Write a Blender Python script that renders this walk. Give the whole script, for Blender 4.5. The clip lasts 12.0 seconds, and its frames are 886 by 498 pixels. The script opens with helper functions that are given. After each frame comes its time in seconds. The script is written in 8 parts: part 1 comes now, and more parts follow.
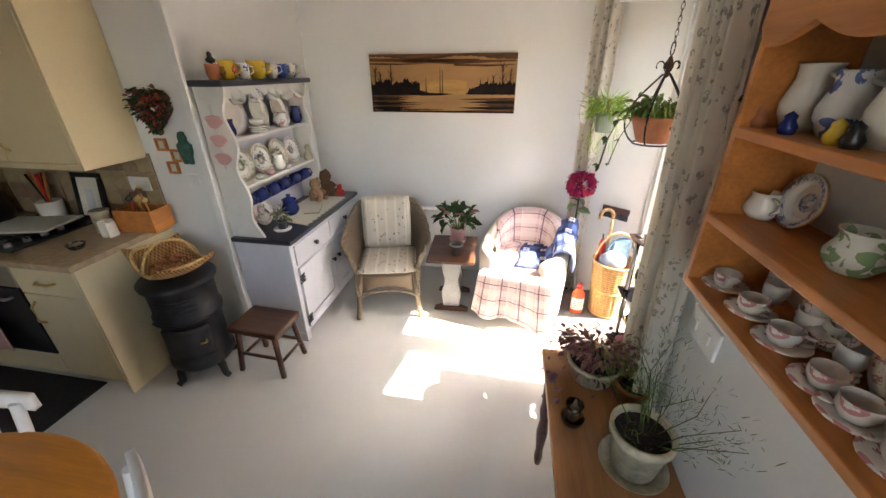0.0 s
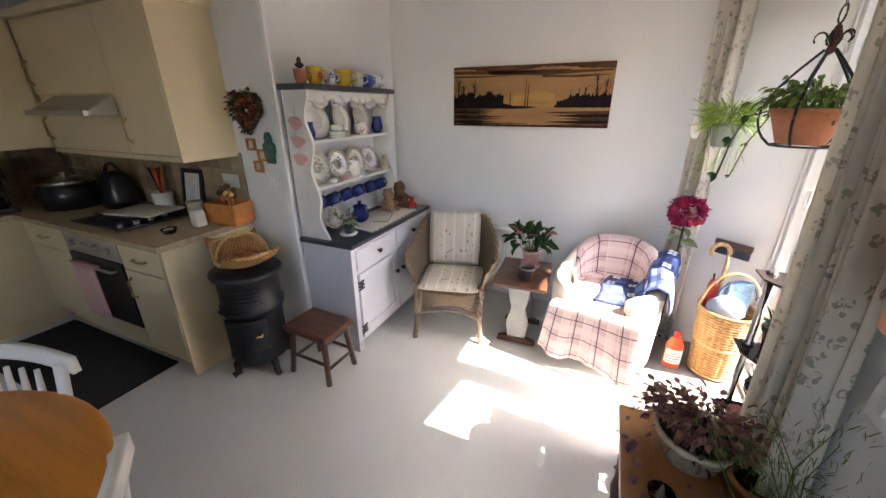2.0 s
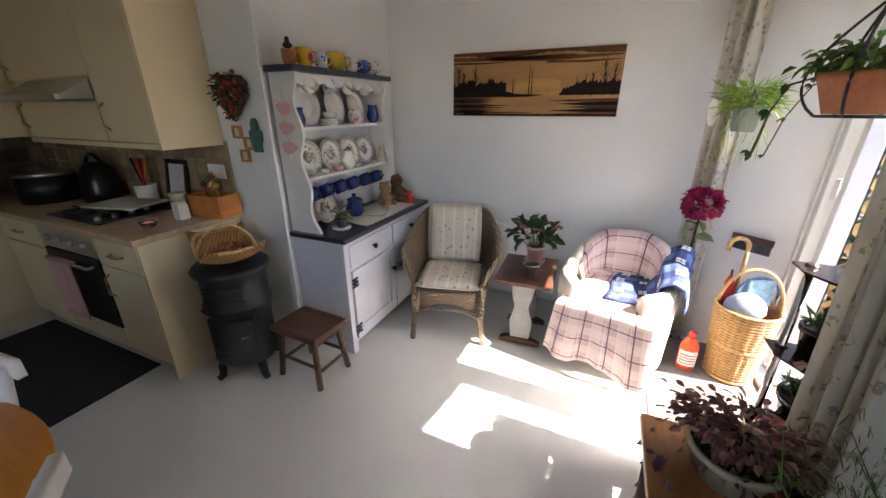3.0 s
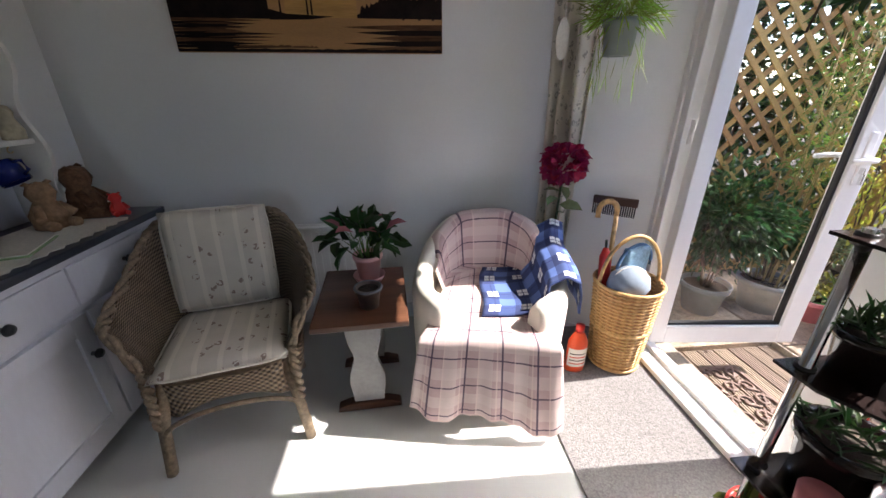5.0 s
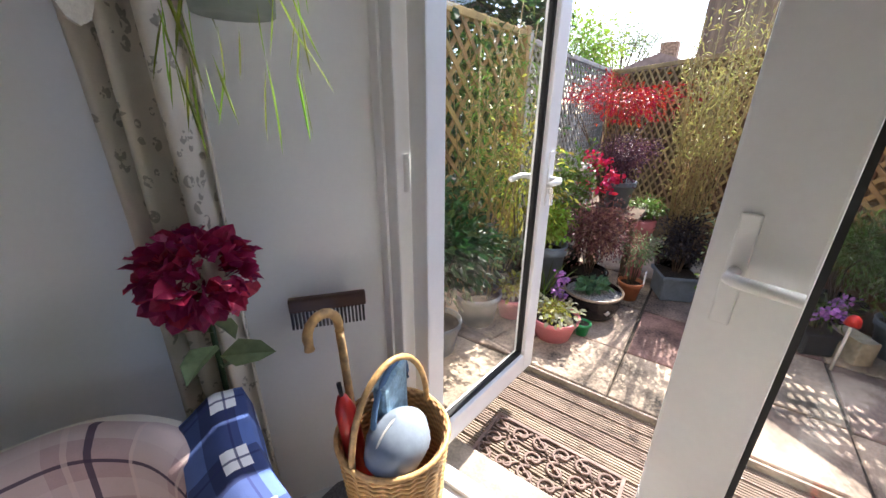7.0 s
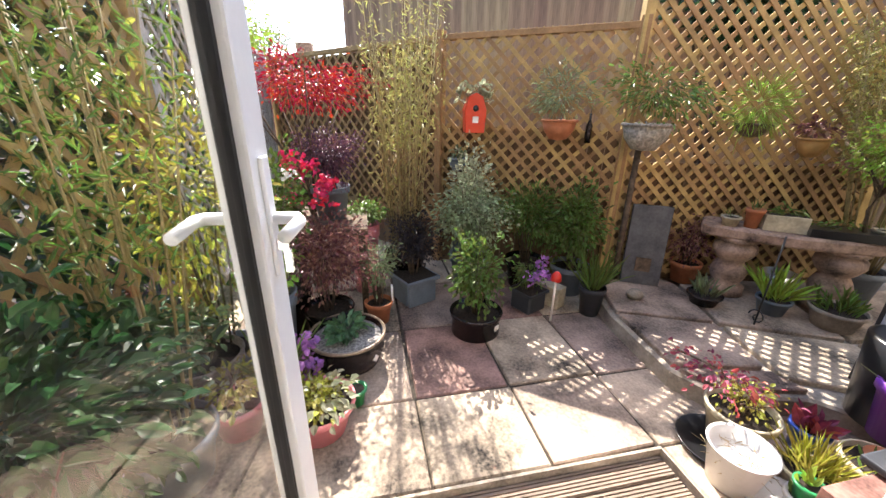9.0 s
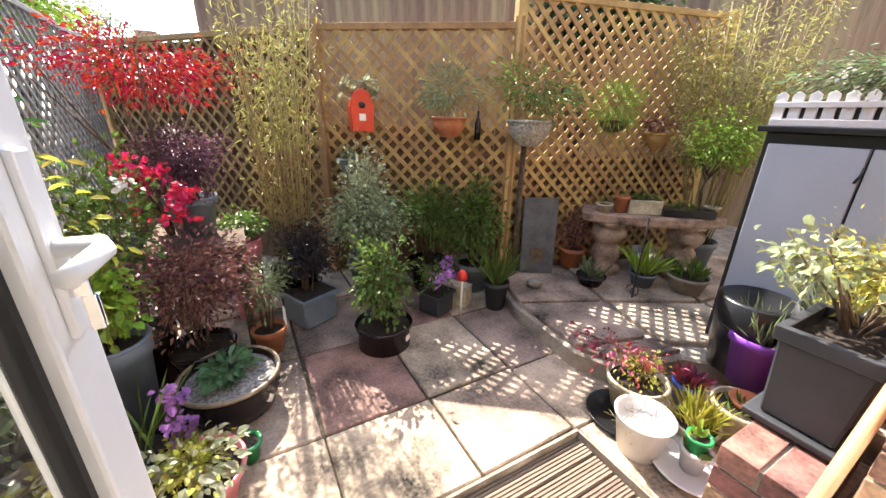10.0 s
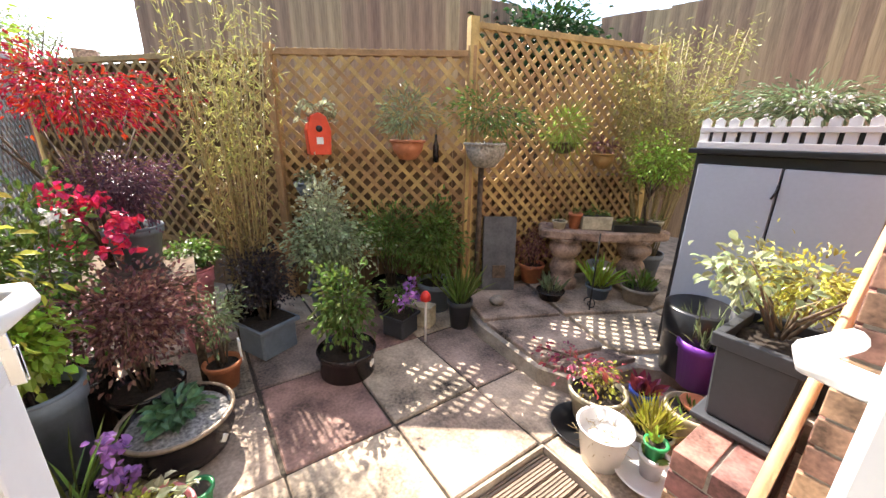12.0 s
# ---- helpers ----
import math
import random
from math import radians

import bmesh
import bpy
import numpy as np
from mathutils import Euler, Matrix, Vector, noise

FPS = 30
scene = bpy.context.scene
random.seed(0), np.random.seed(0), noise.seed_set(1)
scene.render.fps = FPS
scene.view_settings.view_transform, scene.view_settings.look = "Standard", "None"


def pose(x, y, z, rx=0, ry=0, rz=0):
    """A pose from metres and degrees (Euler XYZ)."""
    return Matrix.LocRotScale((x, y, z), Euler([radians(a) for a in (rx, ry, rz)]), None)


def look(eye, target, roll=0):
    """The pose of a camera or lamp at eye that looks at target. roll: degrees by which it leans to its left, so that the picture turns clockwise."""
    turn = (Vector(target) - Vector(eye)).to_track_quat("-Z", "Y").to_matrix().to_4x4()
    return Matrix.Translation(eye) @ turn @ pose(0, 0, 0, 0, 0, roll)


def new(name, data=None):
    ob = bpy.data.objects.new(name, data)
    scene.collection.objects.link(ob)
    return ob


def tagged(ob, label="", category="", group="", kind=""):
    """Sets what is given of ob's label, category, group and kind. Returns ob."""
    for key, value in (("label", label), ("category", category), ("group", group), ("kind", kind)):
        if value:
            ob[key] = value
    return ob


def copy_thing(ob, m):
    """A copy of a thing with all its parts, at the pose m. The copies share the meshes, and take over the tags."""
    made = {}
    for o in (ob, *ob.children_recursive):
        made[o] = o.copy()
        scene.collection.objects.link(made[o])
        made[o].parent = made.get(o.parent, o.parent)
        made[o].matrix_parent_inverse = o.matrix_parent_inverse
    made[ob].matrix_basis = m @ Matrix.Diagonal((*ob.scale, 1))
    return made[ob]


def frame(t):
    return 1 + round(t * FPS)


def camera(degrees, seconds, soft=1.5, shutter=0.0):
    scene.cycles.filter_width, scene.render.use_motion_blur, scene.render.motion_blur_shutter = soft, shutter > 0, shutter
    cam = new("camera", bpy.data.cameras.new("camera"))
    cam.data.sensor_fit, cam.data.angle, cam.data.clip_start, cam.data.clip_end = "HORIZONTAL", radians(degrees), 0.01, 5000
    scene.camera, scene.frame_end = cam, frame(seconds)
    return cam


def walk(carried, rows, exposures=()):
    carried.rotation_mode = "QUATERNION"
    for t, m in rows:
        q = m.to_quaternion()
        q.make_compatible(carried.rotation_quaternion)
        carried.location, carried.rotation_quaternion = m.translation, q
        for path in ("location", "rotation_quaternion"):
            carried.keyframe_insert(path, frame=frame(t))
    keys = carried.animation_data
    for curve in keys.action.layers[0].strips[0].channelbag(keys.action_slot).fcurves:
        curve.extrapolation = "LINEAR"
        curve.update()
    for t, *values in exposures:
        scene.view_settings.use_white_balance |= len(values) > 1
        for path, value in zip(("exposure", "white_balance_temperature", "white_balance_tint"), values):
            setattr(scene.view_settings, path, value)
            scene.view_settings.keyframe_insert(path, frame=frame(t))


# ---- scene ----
cam = camera(101.0, 12.0)
PATH = [
    (0, (0.525, 0.54, 1.71), (0.204, 2.31, 0.837), -0.3),
    (0.5, (0.532, 0.635, 1.634), (0.046, 2.413, 0.857), -0.2),
    (1, (0.559, 0.69, 1.565), (-0.07, 2.446, 0.844), -0.2),
    (1.5, (0.572, 0.715, 1.565), (-0.147, 2.433, 0.834), -0.1),
    (2, (0.572, 0.722, 1.558), (-0.184, 2.425, 0.831), -0.1),
    (2.5, (0.56, 0.75, 1.545), (-0.202, 2.449, 0.814), 0.0),
    (2.7, (0.552, 0.776, 1.522), (-0.213, 2.474, 0.794), -0.1),
    (4.3, (0.365, 1.346, 1.248), (0.01, 3.182, 0.539), 0.0),
    (4.5, (0.353, 1.463, 1.239), (0.141, 3.306, 0.491), -0.0),
    (5, (0.352, 1.709, 1.245), (0.531, 3.542, 0.464), -0.1),
    (5.5, (0.316, 1.928, 1.293), (0.993, 3.624, 0.478), 1.2),
    (6, (0.394, 2.147, 1.269), (1.396, 3.679, 0.463), 1.0),
    (6.5, (0.589, 2.364, 1.267), (1.846, 3.724, 0.512), 0.8),
    (8.3, (1.412, 2.883, 1.233), (3.264, 3.023, 0.492), 0.6),
    (8.5, (1.477, 2.894, 1.205), (3.34, 2.894, 0.478), 0.8),
    (9, (1.586, 2.923, 1.179), (3.411, 2.525, 0.465), 1.0),
    (9.5, (1.694, 2.921, 1.151), (3.413, 2.182, 0.446), 1.5),
    (10, (1.725, 2.892, 1.141), (3.365, 1.979, 0.45), 1.3),
    (10.5, (1.735, 2.881, 1.139), (3.326, 1.884, 0.45), 1.1),
    (11, (1.737, 2.871, 1.14), (3.303, 1.833, 0.455), 0.9),
    (11.5, (1.731, 2.877, 1.147), (3.28, 1.802, 0.482), 1.0),
    (12, (1.71, 2.879, 1.162), (3.278, 1.789, 0.568), 1.1),
]
EXPO = [(0.0, 3.63, 7500, 16), (1.0, 3.53, 7100, 18), (2.5, 3.28, 6900, 18), (4.5, 2.13, 6500, 17), (5.5, 1.88, 6400, 16), (6.5, 1.85, 6400, 15), (8.5, 1.93, 6500, 14), (9.5, 2.08, 6800, 14), (12.0, 2.08, 6900, 14)]
walk(cam, [(t, look(eye, target, roll)) for t, eye, target, roll in PATH], EXPO)

# ---- daylight ----
SUN_FROM = Vector((1.0, -0.02, 1.10)).normalized()
world = bpy.data.worlds.new("sky")
scene.world = world
world.use_nodes = True
wn = world.node_tree.nodes
sky = wn.new("ShaderNodeTexSky")
sky.sky_type, sky.sun_disc = "NISHITA", False
sky.sun_elevation = math.asin(SUN_FROM.z)
sky.sun_rotation = math.atan2(SUN_FROM.x, SUN_FROM.y)
world.node_tree.links.new(sky.outputs[0], wn["Background"].inputs[0])
wn["Background"].inputs[1].default_value = 0.15
sun = new("sun", bpy.data.lights.new("sun", "SUN"))
sun.data.energy, sun.data.angle, sun.data.color = 4.4, radians(0.5), (1.0, 0.95, 0.86)
sun.matrix_world = look(SUN_FROM * 20, (0, 0, 0))


# ---- materials ----
def mat(name, color, rough=0.6, metal=0.0, vary=0.12, scale=6.0, bump=0.0, fine=60.0, per="", spec=0.5, color2=None, stretch=None, island=0.0, trans=0.0):
    """A surface with two scales of variation. per: 'object' or 'island' shifts the colour from piece to piece."""
    m = bpy.data.materials.new(name)
    m.use_nodes = True
    nt = m.node_tree
    n, l = nt.nodes, nt.links
    b = n["Principled BSDF"]
    b.inputs["Roughness"].default_value, b.inputs["Metallic"].default_value = rough, metal
    b.inputs["Specular IOR Level"].default_value = spec
    tc = n.new("ShaderNodeTexCoord")
    mp = n.new("ShaderNodeMapping")
    l.new(tc.outputs["Object"], mp.inputs[0])
    if stretch:
        mp.inputs["Scale"].default_value = stretch
    big, small = n.new("ShaderNodeTexNoise"), n.new("ShaderNodeTexNoise")
    big.inputs["Scale"].default_value, small.inputs["Scale"].default_value = scale, fine
    big.inputs["Detail"].default_value = 4
    for t in (big, small):
        l.new(mp.outputs[0], t.inputs["Vector"])
    add = n.new("ShaderNodeMath")
    add.operation = "MULTIPLY_ADD"
    l.new(small.outputs["Fac"], add.inputs[0])
    add.inputs[1].default_value = 0.4
    l.new(big.outputs["Fac"], add.inputs[2])
    ramp = n.new("ShaderNodeMapRange")
    ramp.inputs["From Min"].default_value, ramp.inputs["From Max"].default_value = 0.4, 1.0
    l.new(add.outputs[0], ramp.inputs["Value"])
    mix = n.new("ShaderNodeMix")
    mix.data_type = "RGBA"
    c2 = color2 or [max(0, c * (1 - 2 * vary)) for c in color]
    c1 = color if color2 else [min(1, c * (1 + vary)) for c in color]
    mix.inputs["A"].default_value, mix.inputs["B"].default_value = (*c2, 1), (*c1, 1)
    l.new(ramp.outputs[0], mix.inputs["Factor"])
    out = mix.outputs["Result"]
    if per:
        src = n.new("ShaderNodeObjectInfo") if per == "object" else n.new("ShaderNodeNewGeometry")
        rnd = src.outputs["Random"] if per == "object" else src.outputs["Random Per Island"]
        mr = n.new("ShaderNodeMapRange")
        mr.inputs["To Min"].default_value, mr.inputs["To Max"].default_value = 1 - island, 1 + island
        l.new(rnd, mr.inputs["Value"])
        hsv = n.new("ShaderNodeHueSaturation")
        l.new(mr.outputs[0], hsv.inputs["Value"])
        mh = n.new("ShaderNodeMapRange")
        mh.inputs["To Min"].default_value, mh.inputs["To Max"].default_value = 0.5 - island * 0.08, 0.5 + island * 0.08
        l.new(rnd, mh.inputs["Value"])
        l.new(mh.outputs[0], hsv.inputs["Hue"])
        l.new(out, hsv.inputs["Color"])
        out = hsv.outputs[0]
    l.new(out, b.inputs["Base Color"])
    if bump:
        bp = n.new("ShaderNodeBump")
        bp.inputs["Strength"].default_value, bp.inputs["Distance"].default_value = min(1, bump), 0.004
        l.new(add.outputs[0], bp.inputs["Height"])
        l.new(bp.outputs[0], b.inputs["Normal"])
    if trans:
        tr, ms = n.new("ShaderNodeBsdfTranslucent"), n.new("ShaderNodeMixShader")
        l.new(out, tr.inputs[0])
        ms.inputs[0].default_value = trans
        l.new(b.outputs[0], ms.inputs[1])
        l.new(tr.outputs[0], ms.inputs[2])
        l.new(ms.outputs[0], n["Material Output"].inputs[0])
    return m


def leafmat(name, color, vary=0.5, trans=0.35, rough=0.45):
    return mat(name, color, rough, vary=0.15, scale=30, per="island", island=vary, trans=trans)


def glassmat(name, tint=(0.97, 0.99, 0.98), rough=0.0):
    m = bpy.data.materials.new(name)
    m.use_nodes = True
    b = m.node_tree.nodes["Principled BSDF"]
    b.inputs["Base Color"].default_value = (*tint, 1)
    b.inputs["Transmission Weight"].default_value, b.inputs["Roughness"].default_value, b.inputs["IOR"].default_value = 1.0, rough, 1.45
    return m


def plaid(name, base, stripes, rough=0.9):
    """Woven check: stripes are (axis, period, offset, width, colour)."""
    m = mat(name, base, rough, vary=0.06, scale=25, fine=400, bump=0.3)
    nt = m.node_tree
    n, l = nt.nodes, nt.links
    b = n["Principled BSDF"]
    uv = n.new("ShaderNodeUVMap")
    sep = n.new("ShaderNodeSeparateXYZ")
    l.new(uv.outputs[0], sep.inputs[0])
    out = b.inputs["Base Color"].links[0].from_socket
    for axis, period, offset, width, col, amount in stripes:
        if axis == 2:
            masks = []
            for k in (0, 1):
                a, md, lt = (n.new("ShaderNodeMath") for _ in range(3))
                a.operation, md.operation, lt.operation = "ADD", "MODULO", "LESS_THAN"
                a.inputs[1].default_value, md.inputs[1].default_value, lt.inputs[1].default_value = offset + 50 * period, period, width
                l.new(sep.outputs[k], a.inputs[0])
                l.new(a.outputs[0], md.inputs[0])
                l.new(md.outputs[0], lt.inputs[0])
                masks.append(lt)
            am = n.new("ShaderNodeMath")
            am.operation = "MULTIPLY"
            l.new(masks[0].outputs[0], am.inputs[0])
            l.new(masks[1].outputs[0], am.inputs[1])
            mx = n.new("ShaderNodeMix")
            mx.data_type = "RGBA"
            mx.inputs["B"].default_value = (*col, 1)
            l.new(am.outputs[0], mx.inputs["Factor"])
            l.new(out, mx.inputs["A"])
            out = mx.outputs["Result"]
            continue
        a = n.new("ShaderNodeMath")
        a.operation = "ADD"
        a.inputs[1].default_value = offset + 50 * period
        l.new(sep.outputs[axis], a.inputs[0])
        md = n.new("ShaderNodeMath")
        md.operation = "MODULO"
        md.inputs[1].default_value = period
        l.new(a.outputs[0], md.inputs[0])
        lt = n.new("ShaderNodeMath")
        lt.operation = "LESS_THAN"
        lt.inputs[1].default_value = width
        l.new(md.outputs[0], lt.inputs[0])
        am = n.new("ShaderNodeMath")
        am.operation = "MULTIPLY"
        am.inputs[1].default_value = amount
        l.new(lt.outputs[0], am.inputs[0])
        mx = n.new("ShaderNodeMix")
        mx.data_type = "RGBA"
        mx.inputs["B"].default_value = (*col, 1)
        l.new(am.outputs[0], mx.inputs["Factor"])
        l.new(out, mx.inputs["A"])
        out = mx.outputs["Result"]
    l.new(out, b.inputs["Base Color"])
    return m


def sprigged(name, base, motif, scale=9.0, spread=0.16, streak=(1, 1, 1), trans=0.0, band=0.0):
    """Cloth with scattered printed sprigs, and woven bands where band gives their spacing."""
    m = mat(name, base, 0.9, vary=0.05, scale=12, fine=300, bump=0.25, trans=trans)
    nt = m.node_tree
    n, l = nt.nodes, nt.links
    b = n["Principled BSDF"]
    tc, mp, vo, no = (n.new("ShaderNode" + k) for k in ("TexCoord", "Mapping", "TexVoronoi", "TexNoise"))
    l.new(tc.outputs["UV"], mp.inputs[0])
    mp.inputs["Scale"].default_value = streak
    vo.inputs["Scale"].default_value, no.inputs["Scale"].default_value = scale, scale * 3
    l.new(mp.outputs[0], vo.inputs["Vector"])
    l.new(mp.outputs[0], no.inputs["Vector"])
    lt, gt, mu = (n.new("ShaderNodeMath") for _ in range(3))
    lt.operation, gt.operation, mu.operation = "LESS_THAN", "GREATER_THAN", "MULTIPLY"
    l.new(vo.outputs["Distance"], lt.inputs[0])
    lt.inputs[1].default_value = spread * 2.2
    l.new(no.outputs["Fac"], gt.inputs[0])
    gt.inputs[1].default_value = 0.49
    l.new(lt.outputs[0], mu.inputs[0])
    l.new(gt.outputs[0], mu.inputs[1])
    mx = n.new("ShaderNodeMix")
    mx.data_type = "RGBA"
    old = b.inputs["Base Color"].links[0].from_socket
    l.new(mu.outputs[0], mx.inputs["Factor"])
    l.new(old, mx.inputs["A"])
    mx.inputs["B"].default_value = (*motif, 1)
    l.new(mx.outputs["Result"], b.inputs["Base Color"])
    if band:
        sp, wr, cm, m2 = n.new("ShaderNodeSeparateXYZ"), n.new("ShaderNodeMath"), n.new("ShaderNodeMath"), n.new("ShaderNodeMix")
        l.new(tc.outputs["UV"], sp.inputs[0])
        wr.operation, wr.inputs[1].default_value = "PINGPONG", band / 2
        l.new(sp.outputs[0], wr.inputs[0])
        cm.operation, cm.inputs[1].default_value = "LESS_THAN", band * 0.11
        l.new(wr.outputs[0], cm.inputs[0])
        m2.data_type = "RGBA"
        l.new(cm.outputs[0], m2.inputs["Factor"])
        l.new(mx.outputs["Result"], m2.inputs["A"])
        m2.inputs["B"].default_value = (*[min(1.0, v * 1.14) for v in base], 1)
        l.new(m2.outputs["Result"], b.inputs["Base Color"])
    return m


def woven(name, light, dark, sx=120.0, sz=160.0):
    """Basketwork: crossing waves for colour and relief."""
    m = bpy.data.materials.new(name)
    m.use_nodes = True
    nt = m.node_tree
    n, l = nt.nodes, nt.links
    b = n["Principled BSDF"]
    b.inputs["Roughness"].default_value = 0.6
    uv = n.new("ShaderNodeUVMap")
    sep = n.new("ShaderNodeSeparateXYZ")
    l.new(uv.outputs[0], sep.inputs[0])
    waves = []
    for axis, k in ((0, sx), (1, sz)):
        a, s = n.new("ShaderNodeMath"), n.new("ShaderNodeMath")
        a.operation, s.operation = "MULTIPLY", "SINE"
        a.inputs[1].default_value = k
        l.new(sep.outputs[axis], a.inputs[0])
        l.new(a.outputs[0], s.inputs[0])
        waves.append(s)
    mu = n.new("ShaderNodeMath")
    mu.operation = "MULTIPLY"
    l.new(waves[0].outputs[0], mu.inputs[0])
    l.new(waves[1].outputs[0], mu.inputs[1])
    no = n.new("ShaderNodeTexNoise")
    no.inputs["Scale"].default_value = 14
    ad = n.new("ShaderNodeMath")
    ad.operation = "ADD"
    l.new(mu.outputs[0], ad.inputs[0])
    l.new(no.outputs["Fac"], ad.inputs[1])
    mr = n.new("ShaderNodeMapRange")
    mr.inputs["From Min"].default_value, mr.inputs["From Max"].default_value = -0.4, 1.3
    l.new(ad.outputs[0], mr.inputs["Value"])
    mx = n.new("ShaderNodeMix")
    mx.data_type = "RGBA"
    mx.inputs["A"].default_value, mx.inputs["B"].default_value = (*dark, 1), (*light, 1)
    l.new(mr.outputs[0], mx.inputs["Factor"])
    l.new(mx.outputs["Result"], b.inputs["Base Color"])
    bp = n.new("ShaderNodeBump")
    bp.inputs["Distance"].default_value = 0.004
    l.new(mu.outputs[0], bp.inputs["Height"])
    l.new(bp.outputs[0], b.inputs["Normal"])
    return m


WALL = mat("wall paint", (0.79, 0.80, 0.785), 0.85, vary=0.025, scale=2.0, bump=0.08, fine=90)
CEIL = mat("ceiling paint", (0.82, 0.82, 0.80), 0.9, vary=0.02, bump=0.06)
LINO = mat("pale vinyl floor", (0.60, 0.60, 0.575), 0.36, vary=0.05, scale=1.6, fine=220, bump=0.03)
GLOSS = mat("white gloss paint", (0.80, 0.80, 0.79), 0.35, vary=0.03, scale=8)
UPVC = mat("white plastic", (0.82, 0.83, 0.83), 0.28, vary=0.03, scale=5)
CARPET = mat("grey carpet", (0.20, 0.19, 0.185), 1.0, vary=0.3, scale=160, fine=600, bump=0.8)
CREAM = mat("cream cabinet", (0.74, 0.61, 0.38), 0.4, vary=0.03, scale=3)
WORKTOP = mat("speckled worktop", (0.50, 0.36, 0.22), 0.35, vary=0.16, scale=30, fine=240)
TILEM = mat("wall tile", (0.36, 0.26, 0.16), 0.35, vary=0.15, scale=14, per="object", island=0.25)
STEEL = mat("brushed steel", (0.55, 0.55, 0.55), 0.32, metal=1.0, vary=0.06, scale=3, stretch=(1, 1, 20))
CHROME = mat("chrome", (0.8, 0.8, 0.8), 0.12, metal=1.0, vary=0.02)
BRASS = mat("brass", (0.70, 0.50, 0.20), 0.3, metal=1.0, vary=0.1, scale=20)
BLACKM = mat("black plastic", (0.015, 0.015, 0.016), 0.3, vary=0.2)
IRON = mat("black cast iron", (0.018, 0.018, 0.019), 0.5, vary=0.3, scale=20, bump=0.4)
DARKMAT = mat("dark grey mat", (0.02, 0.02, 0.022), 0.9, vary=0.2, scale=50, fine=300, bump=0.6)
GREYPAINT = mat("pale grey furniture paint", (0.62, 0.62, 0.66), 0.5, vary=0.05, scale=5, bump=0.08, stretch=(1, 1, 0.3))
SLATEP = mat("dark slate paint", (0.035, 0.04, 0.055), 0.35, vary=0.15, scale=8)
TABLEGREY = mat("worn grey paint", (0.34, 0.33, 0.32), 0.55, vary=0.15, scale=10, bump=0.15)
RUBBER = mat("brown rubber scrollwork", (0.20, 0.135, 0.11), 0.7, vary=0.2, scale=20)
DARKWOOD = mat("dark oak", (0.10, 0.042, 0.022), 0.38, vary=0.3, scale=7, fine=50, bump=0.15, stretch=(0.25, 2.5, 2.5))
PINE = mat("orange pine", (0.58, 0.21, 0.05), 0.42, vary=0.2, scale=5, fine=40, bump=0.1, stretch=(3, 0.25, 3))
TABLEW = mat("varnished orange pine top", (0.66, 0.25, 0.035), 0.34, vary=0.16, scale=4, fine=40, bump=0.05, stretch=(0.3, 4, 4))
CONSOLE = mat("brown varnished wood", (0.36, 0.16, 0.055), 0.35, vary=0.2, scale=5, fine=45, bump=0.08, stretch=(4, 0.3, 4))
WHITEW = mat("white painted wood", (0.76, 0.75, 0.71), 0.45, vary=0.05, scale=8, bump=0.1)
WICKER = woven("natural wicker", (0.36, 0.26, 0.165), (0.045, 0.028, 0.018), 240, 420)
WICKERF = mat("wicker strand", (0.26, 0.19, 0.12), 0.6, vary=0.3, scale=60, fine=200, bump=0.6)
GOLDWICK = woven("golden willow", (0.52, 0.27, 0.095), (0.28, 0.125, 0.035), 150, 330)
GOLDF = mat("golden willow strand", (0.62, 0.38, 0.15), 0.5, vary=0.25, scale=50, bump=0.5)
CUSHION = sprigged("sprigged cushion cloth", (0.58, 0.53, 0.44), (0.28, 0.21, 0.17), 22.0, 0.13, band=0.075)
CURTAIN = sprigged("leaf print curtain", (0.80, 0.76, 0.68), (0.22, 0.21, 0.17), 34.0, 0.15, (1, 0.7, 1), trans=0.4)
PINKPLAID = plaid("pink plaid throw", (0.52, 0.37, 0.36), [(0, 0.11, 0.0, 0.045, (0.66, 0.55, 0.52), 0.6), (1, 0.115, 0.02, 0.045, (0.66, 0.55, 0.52), 0.6), (0, 0.11, 0.04, 0.006, (0.07, 0.045, 0.08), 0.9), (1, 0.115, 0.06, 0.006, (0.07, 0.045, 0.08), 0.9), (0, 0.055, 0.0, 0.004, (0.72, 0.57, 0.52), 0.6)])
BLUEPLAID = plaid("blue check fleece", (0.10, 0.17, 0.44), [(0, 0.13, 0.0, 0.065, (0.012, 0.018, 0.07), 0.65), (1, 0.13, 0.0, 0.065, (0.012, 0.018, 0.07), 0.65), (2, 0.13, 0.106, 0.046, (0.80, 0.82, 0.84), 1.0), (0, 0.13, 0.086, 0.005, (0.02, 0.03, 0.12), 0.8), (1, 0.13, 0.086, 0.005, (0.02, 0.03, 0.12), 0.8)])
IVORY = mat("ivory chair cover", (0.78, 0.74, 0.64), 0.8, vary=0.04, scale=8, bump=0.1)
TERRA = mat("terracotta", (0.45, 0.16, 0.07), 0.75, vary=0.15, scale=14, bump=0.2)
SOIL = mat("potting soil", (0.035, 0.025, 0.018), 1.0, vary=0.5, scale=60, fine=300, bump=1.0)
CHINA = mat("white glazed china", (0.78, 0.75, 0.69), 0.15, vary=0.04, scale=30)
CHINAB = sprigged("china with blue print", (0.76, 0.75, 0.72), (0.12, 0.18, 0.42), 22, 0.2)
CHINAP = sprigged("china with rose print", (0.76, 0.72, 0.66), (0.55, 0.25, 0.25), 22, 0.18)
WREATHB = sprigged("blue wreath glaze", (0.70, 0.70, 0.69), (0.25, 0.29, 0.44), 60, 0.3)
